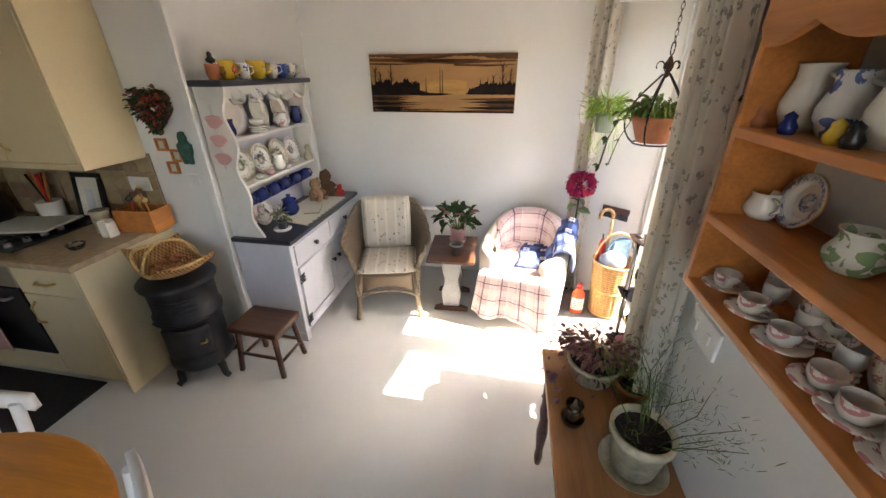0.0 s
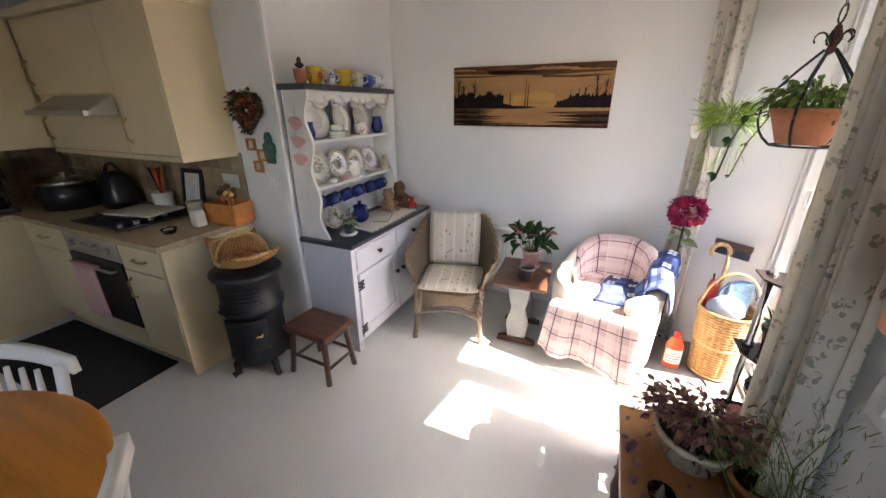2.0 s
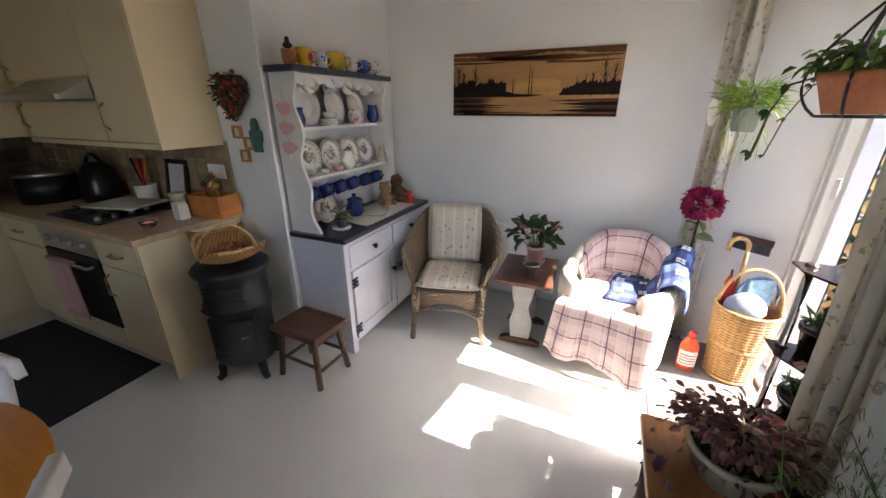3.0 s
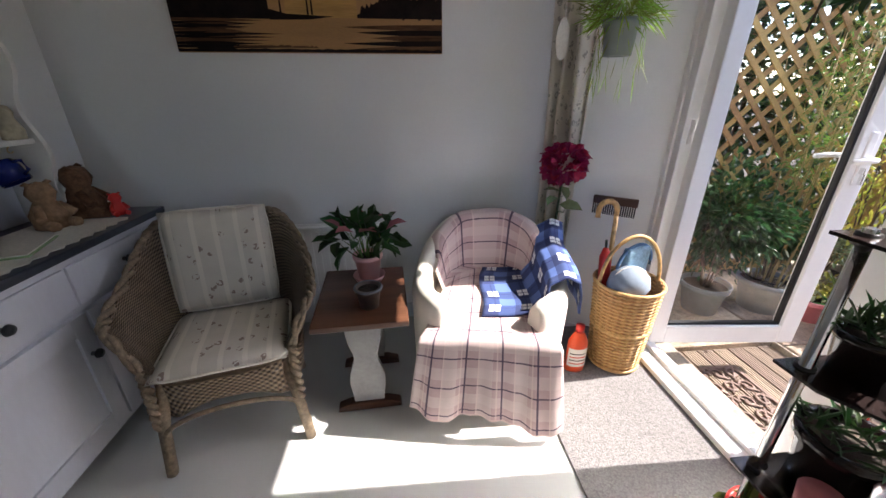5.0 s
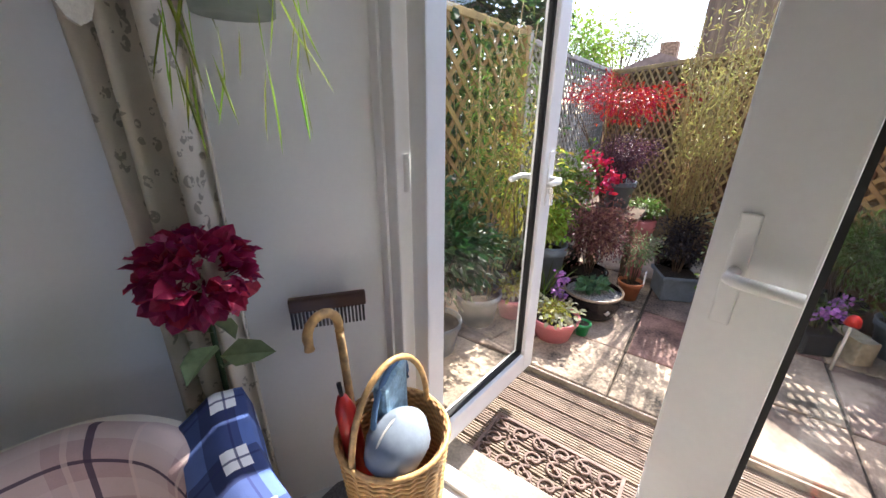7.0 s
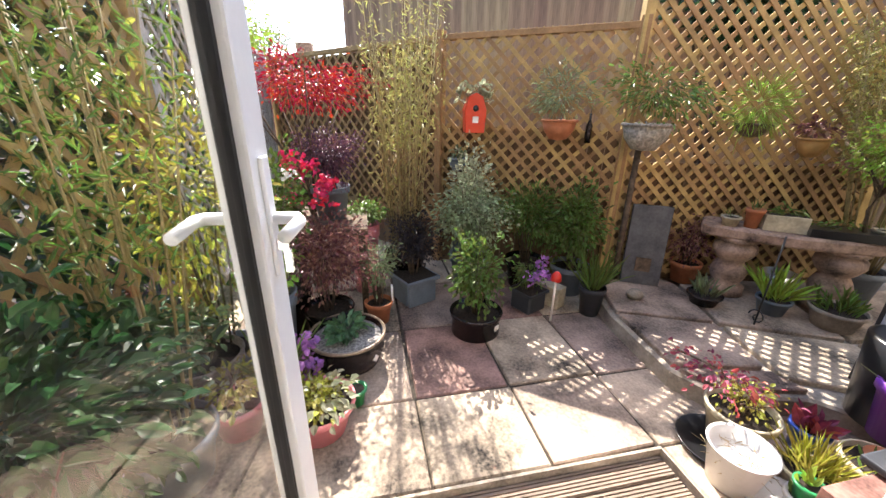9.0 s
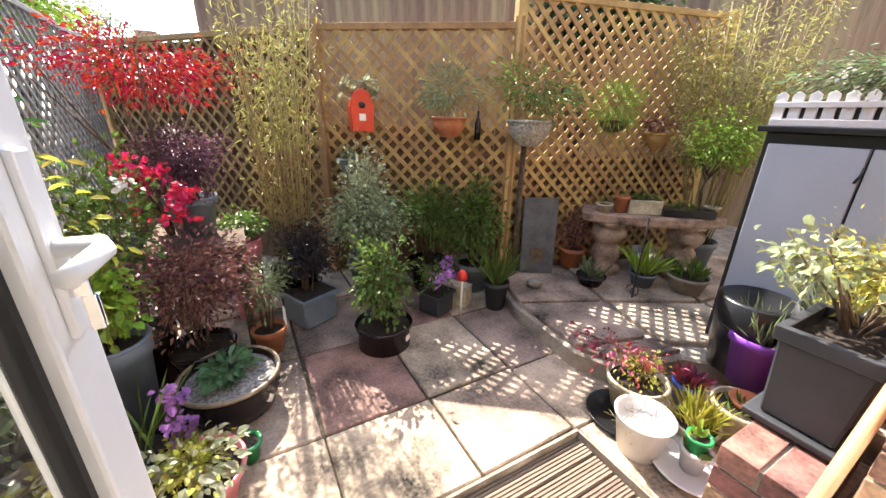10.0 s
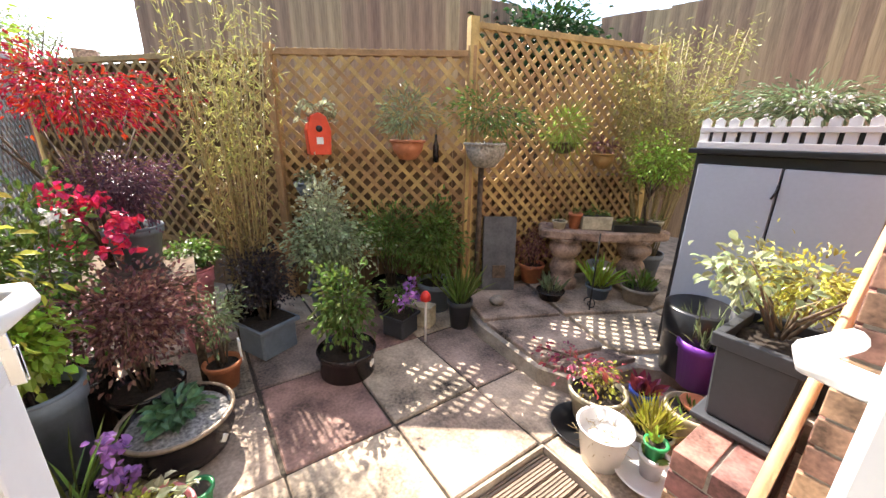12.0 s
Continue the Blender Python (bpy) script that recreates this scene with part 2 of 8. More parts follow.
WREATHR = sprigged("rose wreath glaze", (0.72, 0.67, 0.61), (0.45, 0.24, 0.20), 60, 0.3)
WREATHG = sprigged("leaf wreath glaze", (0.71, 0.69, 0.60), (0.32, 0.34, 0.18), 60, 0.3)
CHINAG = sprigged("china with green print", (0.74, 0.73, 0.65), (0.25, 0.36, 0.18), 18, 0.22)
COBALT = mat("cobalt glaze", (0.015, 0.03, 0.17), 0.15, vary=0.2, scale=10)
YELLOWG = mat("yellow glaze", (0.75, 0.50, 0.05), 0.2, vary=0.1)
PINKPL = mat("pink pottery", (0.72, 0.42, 0.40), 0.4, vary=0.08)
LACE = mat("cream lace cloth", (0.66, 0.62, 0.53), 0.9, vary=0.08, scale=90, fine=300, bump=0.6)
PLUSH = mat("brown plush", (0.16, 0.08, 0.04), 1.0, vary=0.3, scale=60, fine=300, bump=1.0)
RED = mat("red plastic", (0.60, 0.03, 0.02), 0.35, vary=0.1)
ORANGER = mat("orange red plastic", (0.72, 0.08, 0.02), 0.35, vary=0.08)
GLASS = glassmat("clear glass")
SMOKE = glassmat("smoked glass", (0.25, 0.26, 0.27))
PANE = glassmat("window glass", (0.98, 0.99, 0.985))
GASKET = mat("black rubber", (0.012, 0.012, 0.013), 0.6, vary=0.1)
STONE = mat("sandstone slab", (0.42, 0.32, 0.24), 0.85, vary=0.5, scale=4, fine=70, bump=0.5, per="object", island=0.22)
STONEG = mat("weathered stone", (0.36, 0.305, 0.245), 0.9, vary=0.32, scale=9, fine=80, bump=0.8)
REDSTONE = mat("reddish stone", (0.34, 0.20, 0.16), 0.85, vary=0.45, scale=6, fine=70, bump=0.5)
GROUT = mat("dark joint soil", (0.07, 0.055, 0.04), 1.0, vary=0.4, scale=30, bump=0.6)
DECK = mat("weathered deck wood", (0.24, 0.18, 0.135), 0.8, vary=0.3, scale=9, fine=90, bump=0.4, stretch=(3, 0.2, 3), per="object", island=0.15)
TRELLIS = mat("golden brown trellis wood", (0.43, 0.275, 0.11), 0.8, vary=0.22, scale=8, fine=80, bump=0.3, per="object", island=0.18)
BOARDF = mat("grey brown fence boards", (0.36, 0.245, 0.15), 0.9, vary=0.3, scale=4, fine=50, bump=0.5, stretch=(3, 3, 0.15), per="object", island=0.2)
BOARDO = mat("orange brown fence panel", (0.165, 0.098, 0.048), 0.9, vary=0.25, scale=4, fine=50, bump=0.4, stretch=(3, 3, 0.2), per="object", island=0.15)
GREYF = mat("silvery fence wood", (0.40, 0.38, 0.35), 0.9, vary=0.2, scale=8, bump=0.3)
BRICK = mat("red brick", (0.33, 0.175, 0.125), 0.9, vary=0.45, scale=14, fine=90, bump=0.6, per="object", island=0.4)
MORTAR = mat("mortar", (0.29, 0.26, 0.22), 0.95, vary=0.2, scale=30, bump=0.6)
SHEDG = mat("pale grey storage door", (0.37, 0.41, 0.47), 0.5, vary=0.06, scale=3)
PLANTERG = mat("dark grey planter", (0.036, 0.039, 0.045), 0.5, vary=0.15, scale=6)
BLACKGL = mat("black glazed pot", (0.02, 0.013, 0.012), 0.16, vary=0.3, scale=9)
PINKPOT = mat("pink plastic pot", (0.75, 0.25, 0.28), 0.4, vary=0.08)
PURPLE = mat("purple plastic pot", (0.22, 0.05, 0.42), 0.4, vary=0.08)
BLUEP = mat("blue plastic pot", (0.04, 0.10, 0.48), 0.35, vary=0.1)
GREENP = mat("green plastic pot", (0.02, 0.25, 0.08), 0.35, vary=0.1)
LEAD = mat("grey lead pot", (0.15, 0.18, 0.215), 0.55, vary=0.15, scale=10, bump=0.2)
CREAMPOT = mat("mossy cream pot", (0.52, 0.46, 0.32), 0.8, vary=0.25, scale=14, bump=0.4)
WHITEP = mat("white tub plastic", (0.62, 0.62, 0.61), 0.4, vary=0.06)
STRAW = mat("dry straw", (0.42, 0.33, 0.19), 0.9, vary=0.3, scale=50, bump=0.8)
BROOMW = mat("pale broom handle wood", (0.55, 0.32, 0.16), 0.5, vary=0.12, scale=6, stretch=(4, 4, 0.3))
ROOF = mat("far roof tile", (0.35, 0.22, 0.17), 0.9, vary=0.2, scale=5)
BARK = mat("bark", (0.13, 0.09, 0.06), 0.95, vary=0.4, scale=20, bump=0.8)
CANE = mat("bamboo cane", (0.36, 0.28, 0.12), 0.6, vary=0.2, scale=20)
LGREEN = leafmat("mid green leaf", (0.13, 0.20, 0.04))
LDARK = leafmat("dark green leaf", (0.03, 0.075, 0.02))
LBRIGHT = leafmat("lime green leaf", (0.29, 0.42, 0.055))
LYELLOW = leafmat("yellow green leaf", (0.42, 0.40, 0.07))
LBAMBOO = leafmat("bamboo leaf", (0.34, 0.31, 0.10), trans=0.4)
LDRY = leafmat("dry brown leaf", (0.26, 0.15, 0.075), trans=0.3)
LSCREEN = leafmat("screen bamboo leaf", (0.12, 0.19, 0.035), trans=0.4)
LPALE = leafmat("pale oval leaf", (0.34, 0.40, 0.22))
PINKSTONE = mat("pinkish weathered stone", (0.36, 0.25, 0.19), 0.9, vary=0.45, scale=11, fine=70, bump=0.9)
SLATE = mat("dark grey slate", (0.105, 0.108, 0.115), 0.7, vary=0.3, scale=9, fine=60, bump=0.4)
LGREY = leafmat("grey green leaf", (0.19, 0.24, 0.12))
LPURPLE = leafmat("purple leaf", (0.13, 0.055, 0.085))
LCOPPER = leafmat("copper leaf", (0.27, 0.115, 0.105))
LRED = leafmat("scarlet leaf", (0.42, 0.012, 0.022), 0.3, 0.25)
LPINK = leafmat("pink red leaf", (0.40, 0.075, 0.115))
LBLACK = leafmat("blackish leaf", (0.028, 0.02, 0.024))
LWHITE = leafmat("cream variegated leaf", (0.50, 0.52, 0.34))
PETALM = leafmat("magenta petal", (0.36, 0.02, 0.10), 0.3)
PETALR = leafmat("red petal", (0.70, 0.03, 0.11), 0.2)
PETALV = leafmat("violet petal", (0.42, 0.18, 0.52), 0.2)
PETALW = leafmat("white petal", (0.75, 0.72, 0.72), 0.1)
BEADM = mat("fluffy seed", (0.45, 0.36, 0.25), 0.9)


# ---- building helpers ----
def part(name, bm, material, parent=None, label="", smooth=False):
    me = bpy.data.meshes.new(name)
    bm.to_mesh(me)
    bm.free()
    me.materials.append(material)
    if smooth:
        me.polygons.foreach_set("use_smooth", [True] * len(me.polygons))
    ob = new(name, me)
    if parent is not None:
        ob.parent = parent
    if label:
        ob["label"] = label
    return ob


def thing(name, m, label, category, group="", kind=""):
    ob = new(name)
    ob.matrix_world = m
    ob.empty_display_size = 0.05
    return tagged(ob, label, category, group, kind)


def share(name, ob, parent, m):
    """Another object on the same mesh."""
    o = new(name, ob.data)
    o.parent = parent
    o.matrix_basis = m
    return o


def box(x0, y0, z0, x1, y1, z1, bevel=0.0, bm=None, m=None):
    fresh = bmesh.new()
    r = bmesh.ops.create_cube(fresh, size=1)
    bmesh.ops.scale(fresh, vec=(x1 - x0, y1 - y0, z1 - z0), verts=fresh.verts)
    bmesh.ops.translate(fresh, vec=((x0 + x1) / 2, (y0 + y1) / 2, (z0 + z1) / 2), verts=fresh.verts)
    if bevel:
        bmesh.ops.bevel(fresh, geom=fresh.edges[:], offset=bevel, segments=2, affect="EDGES", profile=0.6)
    return joined(fresh, bm, m)


def joined(fresh, bm=None, m=None):
    if m is not None:
        fresh.transform(m)
    if bm is None:
        return fresh
    me = bpy.data.meshes.new("tmp")
    fresh.to_mesh(me)
    fresh.free()
    bm.from_mesh(me)
    bpy.data.meshes.remove(me)
    return bm


def lathe(profile, segs=28, bm=None, m=None, squash=1.0):
    """Turned body from (radius, height) pairs, with UVs in metres round and up."""
    b = bm or bmesh.new()
    uvl = b.loops.layers.uv.verify()
    rings, length = [], [0.0]
    for (r0, z0), (r1, z1) in zip(profile, profile[1:]):
        length.append(length[-1] + math.hypot(r1 - r0, z1 - z0))
    top = max(r for r, z in profile)
    for r, z in profile:
        ring = []
        for i in range(segs):
            a = 2 * math.pi * i / segs
            p = Vector((max(r, 1e-4) * math.cos(a), max(r, 1e-4) * math.sin(a) * squash, z))
            ring.append(b.verts.new(m @ p if m is not None else p))
        rings.append(ring)
    for j in range(len(rings) - 1):
        for i in range(segs):
            k = (i + 1) % segs
            f = b.faces.new((rings[j][i], rings[j][k], rings[j + 1][k], rings[j + 1][i]))
            f.smooth = True
            for lp, (u, v) in zip(f.loops, ((i, j), (i + 1, j), (i + 1, j + 1), (i, j + 1))):
                lp[uvl].uv = (u / segs * 2 * math.pi * top, length[v])
    return b


def tube(points, radius, segs=8, bm=None, taper=None, closed=False):
    """A round bar along points."""
    b = bm or bmesh.new()
    pts = [Vector(p) for p in points]
    rings = []
    for i, p in enumerate(pts):
        if closed:
            d = pts[(i + 1) % len(pts)] - pts[i - 1]
        else:
            d = pts[min(i + 1, len(pts) - 1)] - pts[max(i - 1, 0)]
        q = d.to_track_quat("Z", "Y")
        r = radius if taper is None else radius + (taper - radius) * i / (len(pts) - 1)
        rings.append([b.verts.new(p + q @ Vector((r * math.cos(2 * math.pi * k / segs), r * math.sin(2 * math.pi * k / segs), 0))) for k in range(segs)])
    n = len(rings)
    for i in range(n if closed else n - 1):
        for k in range(segs):
            f = b.faces.new((rings[i][k], rings[i][(k + 1) % segs], rings[(i + 1) % n][(k + 1) % segs], rings[(i + 1) % n][k]))
            f.smooth = True
    if not closed:
        b.faces.new(rings[0][::-1])
        b.faces.new(rings[-1])
    return b


def arc(cx, cy, cz, r, a0, a1, n=14, plane="xz", r2=None):
    out = []
    for i in range(n + 1):
        a = radians(a0 + (a1 - a0) * i / n)
        u, v = r * math.cos(a), (r2 or r) * math.sin(a)
        out.append({"xz": (cx + u, cy, cz + v), "xy": (cx + u, cy + v, cz), "yz": (cx, cy + u, cz + v)}[plane])
    return out


def grid_mesh(fn, nu, nv, thick=0.0):
    """A sheet from fn(u, v) -> point, u and v in 0..1, with UVs in metres; thick makes it solid."""
    b = bmesh.new()
    uvl = b.loops.layers.uv.verify()
    P = [[Vector(fn(i / nu, j / nv)) for j in range(nv + 1)] for i in range(nu + 1)]
    V = [[b.verts.new(p) for p in row] for row in P]
    lu = [0.0]
    for i in range(nu):
        lu.append(lu[-1] + (P[i + 1][nv // 2] - P[i][nv // 2]).length)
    lv = [0.0]
    for j in range(nv):
        lv.append(lv[-1] + (P[nu // 2][j + 1] - P[nu // 2][j]).length)
    for i in range(nu):
        for j in range(nv):
            f = b.faces.new((V[i][j], V[i + 1][j], V[i + 1][j + 1], V[i][j + 1]))
            f.smooth = True
            for lp, (a, c) in zip(f.loops, ((i, j), (i + 1, j), (i + 1, j + 1), (i, j + 1))):
                lp[uvl].uv = (lu[a], lv[c])
    if thick:
        b.normal_update()
        bmesh.ops.solidify(b, geom=b.faces[:], thickness=thick)
    return b


def prism(outline, t0, t1, axis="x", bevel=0.0):
    """A board with the given outline (a, b) and thickness from t0 to t1 along an axis."""
    b = bmesh.new()
    mk = {"x": lambda a, c, t: (t, a, c), "y": lambda a, c, t: (a, t, c), "z": lambda a, c, t: (a, c, t)}[axis]
    lo = [b.verts.new(mk(a, c, t0)) for a, c in outline]
    hi = [b.verts.new(mk(a, c, t1)) for a, c in outline]
    b.faces.new(lo)
    b.faces.new(hi[::-1])
    for i in range(len(lo)):
        k = (i + 1) % len(lo)
        b.faces.new((lo[i], hi[i], hi[k], lo[k]))
    bmesh.ops.recalc_face_normals(b, faces=b.faces[:])
    if bevel:
        bmesh.ops.bevel(b, geom=[e for e in b.edges if e.calc_face_angle(0) > 0.6], offset=bevel, segments=1, affect="EDGES")
    return b


def leaves(rng, spots, size, slim=0.45, droop=0.3, curl=0.15, normal_up=0.5):
    """Many small bent leaves at spots (point, outward direction), one mesh."""
    verts, faces = [], []
    curl = min(curl, slim * 0.35)
    for p, d in spots:
        s = size * rng.uniform(0.6, 1.3)
        d = (Vector(d) + Vector((rng.uniform(-1, 1), rng.uniform(-1, 1), rng.uniform(-1, 1))) * 0.6 - Vector((0, 0, droop))).normalized()
        up = Vector((rng.uniform(-1, 1), rng.uniform(-1, 1), rng.uniform(-0.3, 1) + normal_up))
        side = d.cross(up)
        if side.length < 1e-3:
            side = Vector((1, 0, 0))
        side.normalize()
        n = side.cross(d)
        w = s * slim
        k = len(verts)
        p = Vector(p)
        verts += [p, p + d * s * 0.35 + side * w * 0.5 + n * s * curl, p + d * s * 0.75 + side * w * 0.38 + n * s * curl * 0.6, p + d * s - n * s * curl,
                  p + d * s * 0.75 - side * w * 0.38 + n * s * curl * 0.6, p + d * s * 0.35 - side * w * 0.5 + n * s * curl, p + d * s * 0.5]
        faces += [(k, k + 1, k + 6), (k + 1, k + 2, k + 6), (k + 2, k + 3, k + 6), (k + 3, k + 4, k + 6), (k + 4, k + 5, k + 6), (k + 5, k, k + 6)]
    me = bpy.data.meshes.new("leaves")
    me.from_pydata([tuple(v) for v in verts], [], faces)
    b = bmesh.new()
    b.from_mesh(me)
    bpy.data.meshes.remove(me)
    return b


def cloud(rng, n, center, radii, shell=0.55, clumps=7, spread=0.5):
    """Spots for leaves in uneven clumps inside an ellipsoid."""
    c, r = Vector(center), Vector(radii)
    hubs = []
    for _ in range(clumps):
        v = Vector((rng.gauss(0, 1), rng.gauss(0, 1), rng.gauss(0, 1))).normalized() * rng.uniform(shell * 0.6, 1.0)
        hubs.append(Vector((v.x * r.x, v.y * r.y, v.z * r.z)))
    out = []
    for i in range(n):
        h = rng.choice(hubs)
        v = Vector((rng.gauss(0, 1), rng.gauss(0, 1), rng.gauss(0, 1))) * spread * 0.55
        p = h * rng.uniform(0.55, 1.0) + Vector((v.x * r.x, v.y * r.y, v.z * r.z))
        out.append((c + p, p.normalized() if p.length > 1e-4 else Vector((0, 0, 1))))
    return out


def pot_profile(r, h, rim=0.012, foot=0.72, wall=0.008):
    return [(0.0, 0.004), (r * foot, 0.0), (r * 0.93, h * 0.82), (r + rim * 0.2, h * 0.83), (r + rim * 0.3, h), (r - wall, h), (r - wall * 1.3, h * 0.86), (0.0, h * 0.85)]


# ---- the room ----
NORTH, WEST, EAST, SOUTH, KWALL, KWEST, TOP = 3.62, -1.17, 1.10, -1.6, 2.36, -3.76, 2.34
OUT, DOOR_X, DOOR_N, DOOR_S, HEAD = 1.78, 1.53, 3.285, 1.82, 2.06
PATIO, DECKZ = -0.11, -0.15


def structure(name, bm, material, label, category="wall"):
    return tagged(part(name, bm, material), label, category, kind="structure")


structure("floor", box(KWEST - 0.1, SOUTH - 0.1, -0.15, DOOR_X + 0.02, NORTH + 0.1, 0.0), LINO, "pale grey white sheet vinyl floor", "floor")
structure("wall_north", box(WEST - 0.2, NORTH, 0.0, OUT, NORTH + 0.25, TOP), WALL, "plain off-white painted plaster wall")
structure("wall_alcove", box(KWEST - 0.2, KWALL, 0.0, WEST, NORTH + 0.0, TOP, 0.004), WALL, "off-white painted wall with a projecting corner")
structure("wall_west", box(KWEST - 0.25, SOUTH - 0.2, 0.0, KWEST, KWALL, TOP), WALL, "off-white painted kitchen wall")
# The opening in this wall is added out of view to let in fill light.
south = structure("wall_south", box(KWEST - 0.25, SOUTH - 0.25, 0.0, OUT, SOUTH, 0.95), WALL, "off-white painted wall below an added, unseen window opening")
for a in ((KWEST - 0.25, 0.95, -0.4, TOP), (1.0, 0.95, OUT, TOP), (-0.4, 2.15, 1.0, TOP)):
    part("wall_piece", box(a[0], SOUTH - 0.25, a[1], a[2], SOUTH, a[3]), WALL, south)
# Added area lamp in the unseen opening, fill for the room's south side.
back_fill = new("back_fill_light", bpy.data.lights.new("back_fill_light", "AREA"))
back_fill.data.shape, back_fill.data.size, back_fill.data.size_y, back_fill.data.energy, back_fill.data.color = "RECTANGLE", 1.35, 1.15, 0.22, (0.97, 0.98, 1.0)
back_fill.matrix_world = look((0.3, SOUTH - 0.2, 1.55), (0.3, 1.0, 1.3))
structure("ceiling", box(KWEST - 0.25, SOUTH - 0.25, TOP, OUT, NORTH + 0.25, TOP + 0.12), CEIL, "plain white painted ceiling", "ceiling")
structure("wall_east", box(EAST, SOUTH, 0.0, OUT - 0.105, DOOR_S, TOP), WALL, "off-white painted wall beside the garden door")
structure("wall_reveal", prism([(1.14, NORTH), (1.14, 3.52), (DOOR_X, DOOR_N), (OUT - 0.105, DOOR_N), (OUT - 0.105, NORTH)], 0.0, TOP, "z"), WALL, "white splayed door reveal")
structure("wall_lintel", box(EAST, DOOR_S, HEAD + 0.02, OUT - 0.105, DOOR_N, TOP), WALL, "white wall above the garden door")
structure("wall_outside_south", box(OUT - 0.10, -3.0, PATIO - 0.1, OUT - 0.012, DOOR_S, 3.2), MORTAR, "mortar bed of the brick house wall")
structure("wall_outside_north", box(OUT - 0.10, DOOR_N + 0.06, PATIO - 0.1, OUT - 0.09, 4.6, 3.2), MORTAR, "mortar bed of the brick house wall")
structure("wall_outside_top", box(OUT - 0.10, DOOR_S, HEAD + 0.04, OUT - 0.012, DOOR_N, 3.2), MORTAR, "mortar bed over the garden door")
structure("baseboard", box(-1.17, NORTH - 0.016, 0.0, 1.19, NORTH, 0.09, 0.003), GLOSS, "white gloss skirting board", "skirting")
structure("corner_trim", box(WEST - 0.03, KWALL - 0.018, 0.0, WEST + 0.012, KWALL + 0.004, TOP, 0.004), GLOSS, "white painted corner strip", "trim")
structure("carpet", box(0.905, 1.85, 0.001, DOOR_X - 0.03, 3.40, 0.009, 0.003), CARPET, "grey looped carpet strip inside the garden door", "carpet")

# ---- garden door ----
door_frame = thing("door_frame", pose(0, 0, 0), "white plastic frame of the double garden door", "door frame", kind="structure")
part("threshold", box(DOOR_X - 0.05, DOOR_S, -0.12, DOOR_X + 0.09, DOOR_N, 0.035, 0.008), UPVC, door_frame)
part("threshold_lip", box(DOOR_X + 0.02, DOOR_S + 0.05, 0.035, DOOR_X + 0.05, DOOR_N - 0.05, 0.055, 0.004), UPVC, door_frame)
part("jamb", box(DOOR_X, DOOR_N - 0.055, 0.035, DOOR_X + 0.07, DOOR_N, HEAD, 0.006), UPVC, door_frame)
part("jamb", box(DOOR_X, DOOR_S, 0.035, DOOR_X + 0.07, DOOR_S + 0.055, HEAD, 0.006), UPVC, door_frame)
part("head", box(DOOR_X, DOOR_S, HEAD - 0.055, DOOR_X + 0.07, DOOR_N, HEAD + 0.02, 0.006), UPVC, door_frame)
part("jamb_trim", box(DOOR_X - 0.012, DOOR_N - 0.02, 0.036, DOOR_X - 0.001, DOOR_N + 0.03, HEAD, 0.003), UPVC, door_frame)
part("door_step_stone", box(DOOR_X + 0.095, DOOR_S, -0.3, OUT + 0.02, DOOR_N, -0.06, 0.006), STONEG, door_frame)


def lever(parent, x, y, z, side, into):
    """Lever handle on a back plate; side +1 or -1 along local y out of the leaf, into: way the lever points along x."""
    part("backplate", box(x - 0.016, min(y, y + side * 0.009), z - 0.11, x + 0.016, max(y, y + side * 0.009), z + 0.11, 0.004), UPVC, parent, "white back plate")
    bm = tube([(x, y + side * 0.006, z), (x, y + side * 0.05, z), (x + into * 0.02, y + side * 0.058, z), (x + into * 0.098, y + side * 0.053, z - 0.004)], 0.0115, 10)
    part("handle", bm, UPVC, parent, "white lever handle", smooth=True)


def leaf(name, width, m, label, lever_x, into, wide=0.10, slim=0.10, hz=0.98):
    """A glazed door leaf: local x from the hinge, local y through it, z up."""
    ob = thing(name, m, label, "door", kind="structure")
    h0, h1, s, d = 0.0, HEAD - 0.11, 0.10, 0.032
    sl, sr = slim, wide
    part("stile", box(0, -d, h0, sl, d, h1, 0.006), UPVC, ob)
    part("stile", box(width - sr, -d, h0, width, d, h1, 0.006), UPVC, ob)
    part("rail", box(sl, -d, h0, width - sr, d, h0 + s, 0.006), UPVC, ob)
    part("rail", box(sl, -d, h1 - s, width - sr, d, h1, 0.006), UPVC, ob)
    g = 0.012
    for a in ((sl, sl + g, h0 + s, h1 - s), (width - sr - g, width - sr, h0 + s, h1 - s), (sl, width - sr, h0 + s, h0 + s + g), (sl, width - sr, h1 - s - g, h1 - s)):
        part("gasket", box(a[0], -0.014, a[2], a[1], 0.014, a[3]), GASKET, ob)
    pane = part("pane", box(sl + 0.004, -0.003, h0 + s + 0.004, width - sr - 0.004, 0.003, h1 - s - 0.004), PANE, ob)
    pane.visible_shadow = False
    lever(ob, lever_x, -d, hz, -1, into)
    lever(ob, lever_x, d, hz, 1, into)
    part("keyhole", lathe([(0.0, 0.0), (0.012, 0.0), (0.012, 0.006), (0.0, 0.007)], 14, m=pose(lever_x, -d, hz - 0.08, 90)), CHROME, ob, "chrome lock cylinder")
    part("keyhole", lathe([(0.0, 0.0), (0.012, 0.0), (0.012, 0.006), (0.0, 0.007)], 14, m=pose(lever_x, d, hz - 0.08, -90)), CHROME, ob, "chrome lock cylinder")
    return ob


